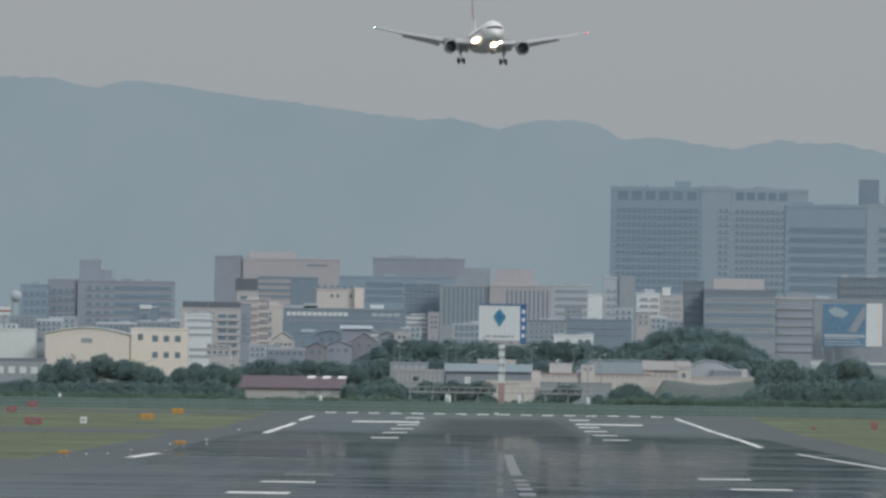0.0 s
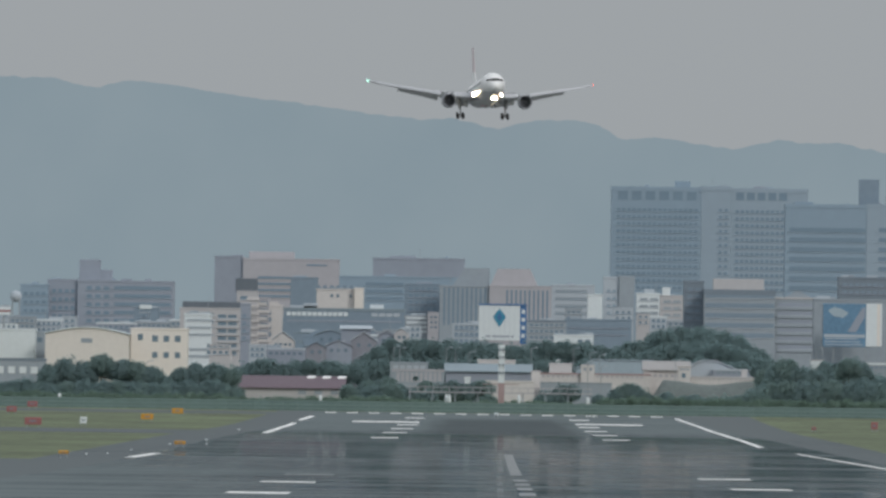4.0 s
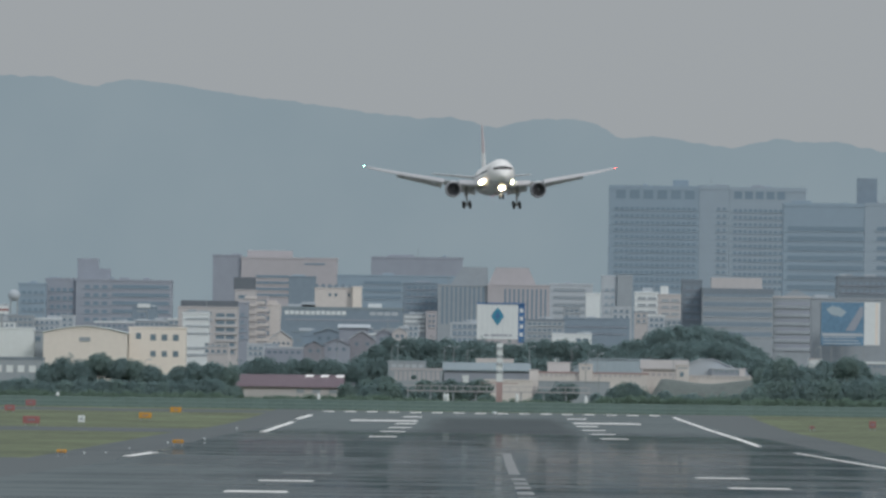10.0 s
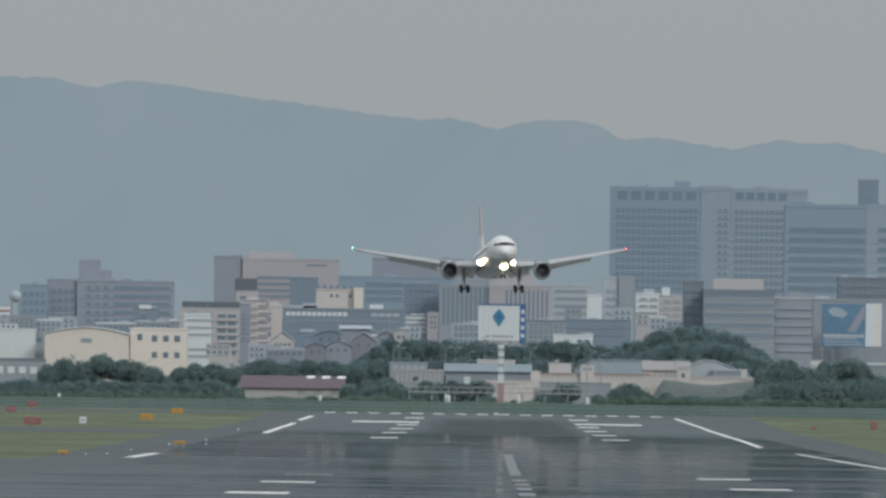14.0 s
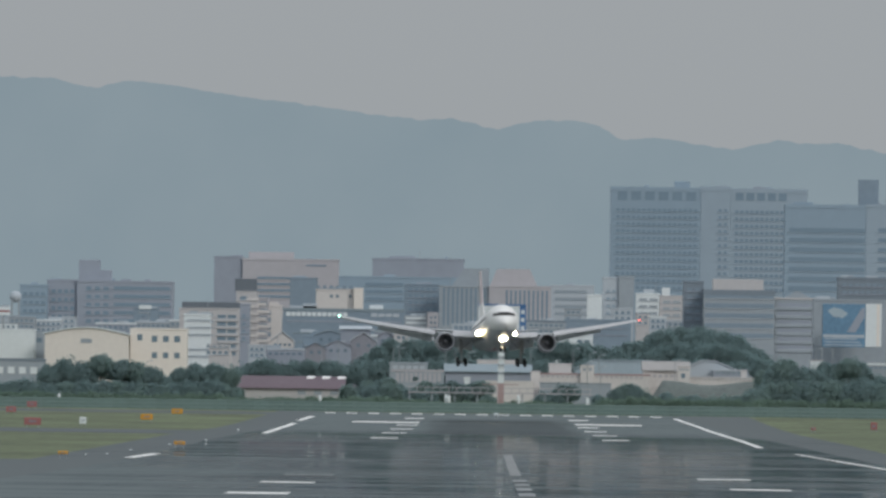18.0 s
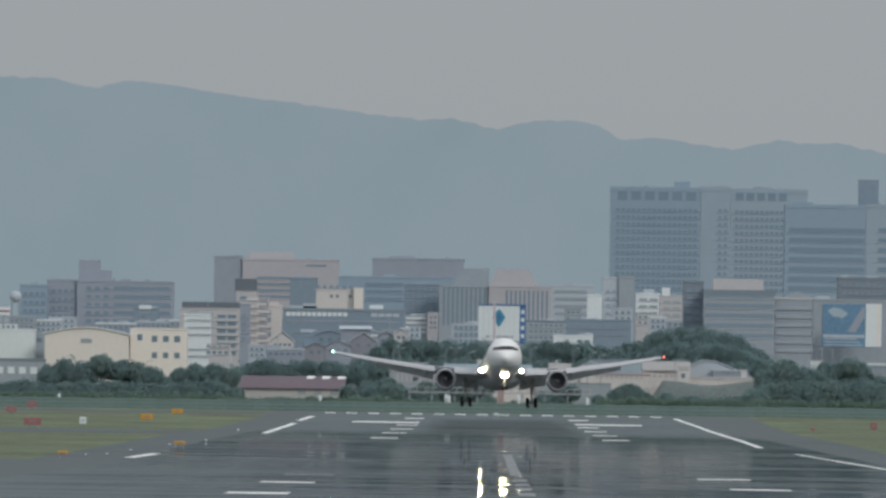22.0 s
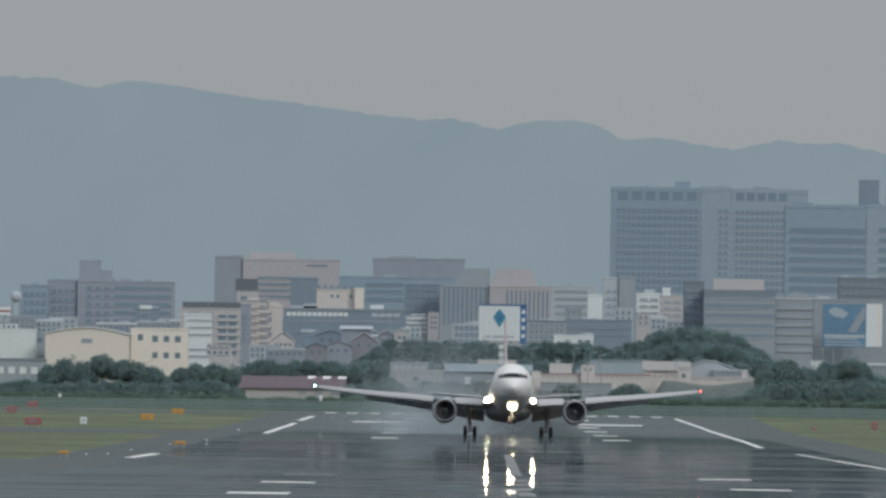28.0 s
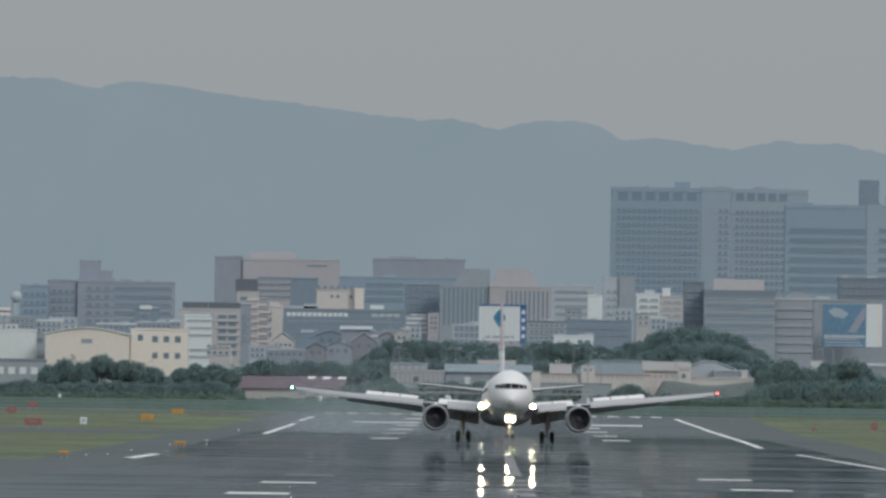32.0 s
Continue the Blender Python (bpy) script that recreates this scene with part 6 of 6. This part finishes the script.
tree(13.56, 3210, 7, 4, label='grey-green shrub tree before a shed')
tree(23.1, 3210, 6.73, 4.4, label='grey-green shrub tree before a shed')
tree(25.1, 3210, 7.36, 4.4, label='grey-green shrub tree before a shed')
tree(29.13, 3210, 5.51, 4, label='grey-green shrub tree before a shed')
tree(34.65, 3210, 5.39, 5, label='grey-green shrub tree before a shed')
tree(40.17, 3210, 5.36, 5, label='grey-green shrub tree before a shed')
tree(45.18, 3210, 5.63, 4.6, label='grey-green shrub tree before a shed')
tree(20.11, 3210, 5.38, 5, label='grey-green shrub tree before a shed')
tree(-12.53, 3210, 7.54, 1.2, label='grey-green shrub tree before a shed')
tree(-13.21, 3210, 5.92, 6, label='grey-green shrub tree before a shed')
tree(-9.99, 3210, 5.57, 5, label='grey-green shrub tree before a shed')
tree(0.55, 3210, 5.11, 4, label='grey-green shrub tree before a shed')
tree(-87.05, 3203, 5.89, 5.6)
tree(-85.66, 3203, 6.21, 5.6)
tree(-84.16, 3203, 6.43, 5.6)
tree(-82.66, 3203, 6.66, 5.6)
tree(-81.26, 3203, 6.87, 5.6)
tree(-79.85, 3203, 5.89, 5.6)
tree(-78.34, 3203, 5.81, 5.6)
tree(-76.85, 3203, 6.14, 5.6)
tree(-75.44, 3203, 5.85, 5.6)
tree(-74.05, 3203, 6.47, 5.6)
tree(-72.55, 3203, 6.7, 5.6)
tree(-71.05, 3203, 6.52, 5.6)
tree(-69.63, 3203, 5.74, 5.6)
tree(-68.25, 3203, 7.06, 5.6)
tree(-66.74, 3203, 6.38, 5.6)
tree(-65.24, 3203, 6.8, 5.6)
tree(-63.83, 3203, 6.02, 5.6)
tree(-62.44, 3203, 6.64, 5.6)
tree(-60.94, 3203, 6.76, 5.6)
tree(-59.44, 3203, 6.68, 5.6)
tree(-58.03, 3203, 6.4, 5.6)
tree(-56.63, 3203, 6.12, 5.6)
tree(-55.13, 3203, 6.74, 5.6)
tree(-53.62, 3203, 5.96, 5.6)
tree(-52.24, 3203, 7.18, 5.6)
tree(-50.83, 3203, 7, 5.6)
tree(-49.33, 3203, 7.22, 5.6)
tree(-47.83, 3203, 7.24, 5.6)
tree(-46.42, 3203, 6.26, 5.6)
tree(-45.02, 3203, 6.28, 5.6)
tree(-24.34, 3222, 6.47, 4.4)
tree(-23.33, 3222, 5.98, 4.4)
tree(-22.12, 3222, 6.2, 4.4)
tree(-21.33, 3222, 7.22, 4.4)
tree(-20.63, 3222, 7.33, 4.4)
tree(-19.62, 3222, 7.04, 4.4)
tree(-18.92, 3222, 7.65, 4.4)
tree(-17.61, 3222, 7.87, 4.4)
tree(-16.69, 3222, 6.48, 4.4)
tree(-15.69, 3222, 6.99, 4.4)
tree(-15.08, 3222, 6.5, 4.4)
tree(-14.06, 3222, 5.71, 4.4)
tree(-11.57, 3225, 6.65, 4, label='grey-green shrub tree before a shed')
tree(-10.67, 3225, 7.27, 4, label='grey-green shrub tree before a shed')
tree(-9.75, 3225, 6.47, 4, label='grey-green shrub tree before a shed')
tree(-8.85, 3225, 6.99, 4, label='grey-green shrub tree before a shed')
tree(-7.94, 3225, 6.9, 4, label='grey-green shrub tree before a shed')
tree(-7.03, 3225, 6.71, 4, label='grey-green shrub tree before a shed')
tree(-6.14, 3225, 7.73, 4, label='grey-green shrub tree before a shed')
tree(-5.22, 3225, 6.64, 4, label='grey-green shrub tree before a shed')
tree(-4.31, 3225, 6.85, 4, label='grey-green shrub tree before a shed')
tree(-3.41, 3225, 7.06, 4, label='grey-green shrub tree before a shed')
tree(-2.5, 3225, 7.08, 4, label='grey-green shrub tree before a shed')
tree(-1.59, 3225, 7.19, 4, label='grey-green shrub tree before a shed')
tree(-0.69, 3225, 7.51, 4, label='grey-green shrub tree before a shed')
tree(0.22, 3225, 7.12, 4, label='grey-green shrub tree before a shed')


# ---------- woods and hedges whose trees cannot be told apart ----------
def grove(name, label, category, rows, share=0.6, leaf=M_LEAF):
    """rows: x, y, top, spread of each crown."""
    rng = random.Random(len(rows))
    verts, count = [], 0
    for x, y, top, spread in rows:
        k = rng.randrange(6)
        me = CROWNS[k][0]
        v = np.empty(len(me.vertices) * 3, "f")
        me.vertices.foreach_get("co", v)
        v = v.reshape(-1, 3)
        v = v[: int(len(v) // 4 * share) * 4]
        a = rng.uniform(0, 6.28)
        sx = spread / 7.2
        g = land(y)
        half = 3.2 if k % 2 else 2.7
        sz = min((top - g) / (2 * half) * 1.12, sx * 1.5)
        r = np.array([[math.cos(a), -math.sin(a), 0], [math.sin(a), math.cos(a), 0], [0, 0, 1]])
        verts.append((v * np.array([sx, sx, sz])) @ r.T * np.array([1, 1, 1]) + np.array([x, y, top - half * sz * 0.98]))
    v = np.concatenate(verts)
    return tagged(new(name, leaf_mesh(name, v, leaf)), label, category, "", "stuff")


grove_rng = random.Random(3)
wob = grove_rng.uniform
belt = []
for k in range(40):
    x = -23.65 + k * 1.38 + wob(-0.4, 0.4)
    low = max(0.0, (-18.29 - x)) * 0.35
    belt.append((x, grove_rng.choice((3410, 3430, 3450)), 15.2 - low + wob(-0.8, 0.5), grove_rng.choice((4.6, 5.4, 6.2))))
for k in range(24):
    belt.append((-22.36 + k * 2.3 + wob(-0.6, 0.6), 3395, 12.04 + wob(-0.5, 0.5), 6.6))
for k in range(26):
    belt.append((-47.06 + k * 0.92, grove_rng.choice((3375, 3390)), 10.62 + wob(-0.9, 0.8), wob(4.4, 5.6)))
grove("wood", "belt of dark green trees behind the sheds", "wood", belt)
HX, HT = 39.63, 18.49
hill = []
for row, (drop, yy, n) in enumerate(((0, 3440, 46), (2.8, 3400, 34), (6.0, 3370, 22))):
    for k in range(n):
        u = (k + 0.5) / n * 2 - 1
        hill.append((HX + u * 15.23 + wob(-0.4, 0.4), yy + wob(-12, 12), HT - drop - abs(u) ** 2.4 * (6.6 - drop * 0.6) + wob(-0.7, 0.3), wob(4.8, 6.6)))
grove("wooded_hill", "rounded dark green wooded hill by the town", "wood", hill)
hedge = []
for k in range(110):
    x = -86.66 + k * 1.46
    in_gap = -15.89 < x < 20
    house = -44.79 < x < -23.36
    east = x > 20
    top = 4.53 - (0.8 if in_gap else 0.45 if house else -0.3 if east else 0.1)
    hedge.append((x + wob(-0.3, 0.3), 3190 + wob(-3, 3), top + wob(-0.35, 0.3), wob(2.8, 4.4)))
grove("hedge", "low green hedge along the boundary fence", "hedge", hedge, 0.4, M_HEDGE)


# ---------- lamp posts of the road behind the wood ----------
def lamp_post(x, y, h):
    th = thing("street_lamp", "thin grey steel street lamp post", "street lamp", x, y, land(y), 0, "street lamps")
    part("pole", tube((0, 0, 0), (0, 0, h), 0.1, 0.06, 8), M_POST, th)
    arm = part("arm", tube((0, 0, h), (0.9, 0, h + 0.2), 0.05, 0.04, 6), M_POST, th)
    part("lamp_head", box(0.6, 1.2, -0.12, 0.12, h + 0.12, h + 0.28, 0.03), M_BEIGE, arm)
    return th


lamp_post(-17.12, 3350, 11.4)
lamp_post(-16.07, 3350, 11.2)
lamp_post(-7.38, 3350, 11.4)
lamp_post(-5.71, 3350, 11.4)
lamp_post(-3.19, 3350, 10.7)
lamp_post(8.32, 3350, 11.6)
lamp_post(16.17, 3350, 11.6)
lamp_post(19.26, 3340, 10.9)
lamp_post(-30.88, 3400, 11.7)
lamp_post(-27.7, 3400, 12.4)
lamp_post(20.58, 3300, 10.4)
lamp_post(-61.14, 3260, 8.2)
lamp_post(60.81, 3330, 12.2)
lamp_post(18.33, 3262, 9.1)
lamp_post(20.68, 3262, 8.4)
lamp_post(34.12, 3262, 9.6)


# ---------- a small bird that crosses the view ----------
M_BIRD = mat("dark_bird_plumage", (0.03, 0.035, 0.035), 0.8, var=0.2, scale=20)
bird = thing("bird", "small dark bird gliding past over the airfield", "bird")
part("body", loft([[(s, r * math.sin(2 * math.pi * i / 10), r * math.cos(2 * math.pi * i / 10)) for i in range(10)] for s, r in ((-0.12, 0.004), (-0.06, 0.018), (0.0, 0.024), (0.06, 0.02), (0.1, 0.006))]), M_BIRD, bird, "", True)
part("tail", loft([[(-0.18, -0.03, -0.002), (-0.18, 0.03, -0.002), (-0.18, 0.03, 0.002), (-0.18, -0.03, 0.002)], [(-0.1, -0.01, -0.004), (-0.1, 0.01, -0.004), (-0.1, 0.01, 0.004), (-0.1, -0.01, 0.004)]]), M_BIRD, bird)
for sg in (-1, 1):
    part("wing", loft([[(-0.03, sg * 0.01, 0.01), (0.05, sg * 0.01, 0.01), (0.05, sg * 0.01, 0.02), (-0.03, sg * 0.01, 0.02)],
                       [(-0.08, sg * 0.1, 0.03), (0.01, sg * 0.1, 0.03), (0.01, sg * 0.1, 0.036), (-0.08, sg * 0.1, 0.036)],
                       [(-0.13, sg * 0.17, 0.02), (-0.09, sg * 0.17, 0.02), (-0.09, sg * 0.17, 0.024), (-0.13, sg * 0.17, 0.024)]]), M_BIRD, bird)
moving_parts.append((bird, [(0, pose(-215, 400, 14)), (19.3, pose(-10.64, 400, 9.43, 0, 2, 0)), (19.4, pose(-9.53, 400, 9.53, 0, 10, 0)), (19.5, pose(-8.45, 400, 9.4, 0, 10, 0)), (19.6, pose(-7.41, 400, 9.11, 0, 18, 0)),
                            (19.7, pose(-6.38, 400, 8.72, 0, 20, 0)), (20.0, pose(-3.2, 400, 6.9, 0, 24, 0)), (20.4, pose(1.0, 400, 3.4, 0, 12, 0)), (21.0, pose(7.4, 400, 3.0)), (32.0, pose(120, 400, 6.0))]))


# ---------- spray thrown up behind the wheels and engines ----------
M_SPRAY = mat("white_water_spray", (0.45, 0.52, 0.57), 0.9, var=0.05)


def spray_mesh(seed, count, sx, sy, sz):
    """A loose cloud of small drops, thick in the middle and thin outside."""
    rng = np.random.default_rng(seed)
    p = rng.normal(size=(count, 3)) * np.array([sx, sy, sz])
    p[:, 2] = np.abs(p[:, 2])
    a = rng.normal(size=(count, 3))
    a /= np.linalg.norm(a, axis=1)[:, None]
    b = np.cross(a, rng.normal(size=(count, 3)))
    b /= np.linalg.norm(b, axis=1)[:, None]
    s = rng.uniform(0.016, 0.042, (count, 1))
    v = np.stack([p - a * s, p + b * s, p + a * s], 1).reshape(-1, 3)
    me = bpy.data.meshes.new("spray_drops")
    me.from_pydata(v.tolist(), [], [(3 * i, 3 * i + 1, 3 * i + 2) for i in range(count)])
    me.materials.append(M_SPRAY)
    return me


SPRAYS = [spray_mesh(70 + k, 10400, 5.0 + k, 9.0, 4.2 + 0.9 * k) for k in range(3)]
BURST = spray_mesh(90, 104000, 3.8, 9.0, 5.4)
spray_rng = random.Random(8)


def spray_cloud(me, label, x, y, t0, settle):
    """A cloud that is thrown up at t0, drifts with the wind and, if settle is given, sinks again from then on."""
    z = land(y)
    puff = tagged(new("spray_cloud", me), label, "water spray", "spray clouds", "stuff")
    drift = -3.2
    rows = [(0, pose(x, y, z - 24)), (t0, pose(x, y, z - 24)), (t0 + 0.5, pose(x + drift * 0.5, y, z - 1.5))]
    if t0 + 0.5 > 31.9:
        rows[-1] = (32.0, pose(x + drift * 0.5, y, z - 1.5))
    elif settle:
        rows += [(settle, pose(x + drift * (settle - t0), y, z - 1.2)), (32.0, pose(x + drift * (32 - t0), y, z - 9.0))]
    else:
        rows.append((32.0, pose(x + drift * (32 - t0), y, z - 1.0 + 0.35 * (32 - t0))))
    moving_parts.append((puff, rows))


for k, (x, t0) in enumerate(((-0.5, 26.3), (-3.5, 26.7), (-1.5, 27.2))):
    spray_cloud(BURST, "dense white burst of spray where the wheels touched down", x, 2300 - k * 24, t0, 28.6 + 0.3 * k)
for k in range(15):
    t0 = 26.2 + k * 0.38
    x = 2.5 - 7 + spray_rng.uniform(-2, 3) if k % 3 != 2 else 2.5 + 8
    spray_cloud(SPRAYS[k % 3], "thin white water spray behind the airliner", x, 2320 - (t0 - 26.2) * 54, t0, 0)


def motions():
    walk(airliner, [
        (0, pose(-1.85, 3974, 76.94, -2.84, 0.54, 5.97)),
        (1, pose(-1.62, 3922.6, 73.34, -3.03, 0.53, 5.62)),
        (2, pose(-1.49, 3868.3, 69.36, -2.95, 0.5, 5.37)),
        (3, pose(-1.54, 3811.4, 65.43, -3.25, 0.46, 5.37)),
        (4, pose(-1.48, 3752.3, 61.64, -3.19, 0.33, 5.56)),
        (5, pose(-1.36, 3691.1, 57.87, -3.12, 0.18, 5.65)),
        (6, pose(-1.17, 3628.3, 54.13, -3, 0.02, 5.49)),
        (7, pose(-0.75, 3564, 50.22, -3.19, -0.13, 5.11)),
        (8, pose(-0.36, 3498.4, 46.44, -3.42, -0.27, 4.86)),
        (9, pose(0.34, 3431.9, 42.85, -2.99, -0.41, 4.7)),
        (10, pose(0.96, 3364.6, 39.26, -1.98, -0.51, 4.59)),
        (10.5, pose(1.23, 3330.8, 37.24, -1.74, -0.56, 4.54)),
        (11, pose(1.4, 3296.8, 35.05, -1.79, -0.61, 4.48)),
        (11.5, pose(1.56, 3262.7, 32.71, -2.15, -0.66, 4.42)),
        (12, pose(1.55, 3228.5, 30.2, -2.92, -0.7, 4.4)),
        (12.5, pose(1.48, 3194.2, 27.81, -3.77, -0.76, 4.44)),
        (13, pose(1.35, 3160, 25.66, -4.31, -0.79, 4.56)),
        (14, pose(0.81, 3091.6, 22.44, -3.95, -0.72, 4.97)),
        (15, pose(0.74, 3023.5, 19.32, -3.32, -0.63, 4.95)),
        (16, pose(0.69, 2955.7, 16.21, -2.88, -0.56, 4.86)),
        (17, pose(0.68, 2888.4, 13.18, -2.44, -0.43, 4.76)),
        (17.5, pose(0.79, 2854.9, 11.34, -3.12, -0.27, 4.63)),
        (18, pose(0.84, 2821.6, 9.67, -3.86, -0.1, 4.47)),
        (18.5, pose(0.95, 2788.5, 8.2, -4.48, 0.07, 4.26)),
        (19, pose(1.1, 2755.6, 7.08, -4.71, 0.23, 4.04)),
        (20, pose(1.37, 2690.7, 5.74, -4.02, 0.46, 3.45)),
        (21, pose(1.64, 2626.6, 4.73, -3.98, 0.37, 2.68)),
        (22, pose(1.9, 2563.7, 3.71, -4.27, 0.14, 1.94)),
        (23, pose(1.9, 2501.9, 2.75, -4.69, -0.02, 1.5)),
        (24, pose(1.77, 2441.4, 1.79, -4.82, -0.14, 1.7)),
        (25, pose(1.46, 2382.3, 1.11, -4.18, -0.24, 2.48)),
        (26, pose(1.73, 2324.5, 0.43, -4.12, 0, 2.5)),
        (27, pose(2.15, 2268.2, 0.01, -3.95, 0, 1.99)),
        (28, pose(2.76, 2213.4, -0.06, -3.84, 0, 1.13)),
        (29, pose(3.38, 2160.1, -0.05, -2.33, 0, 0.25)),
        (30, pose(3.24, 2108.3, -0.03, -1.13, 0, 0.17)),
        (31, pose(2.66, 2057.9, -0.02, -0.54, 0, 0.73)),
        (32, pose(2.19, 2009.1, -0.01, -1.11, 0, 1.28)),
    ])
    for ob, rows in moving_parts:
        walk(ob, rows)


motions()
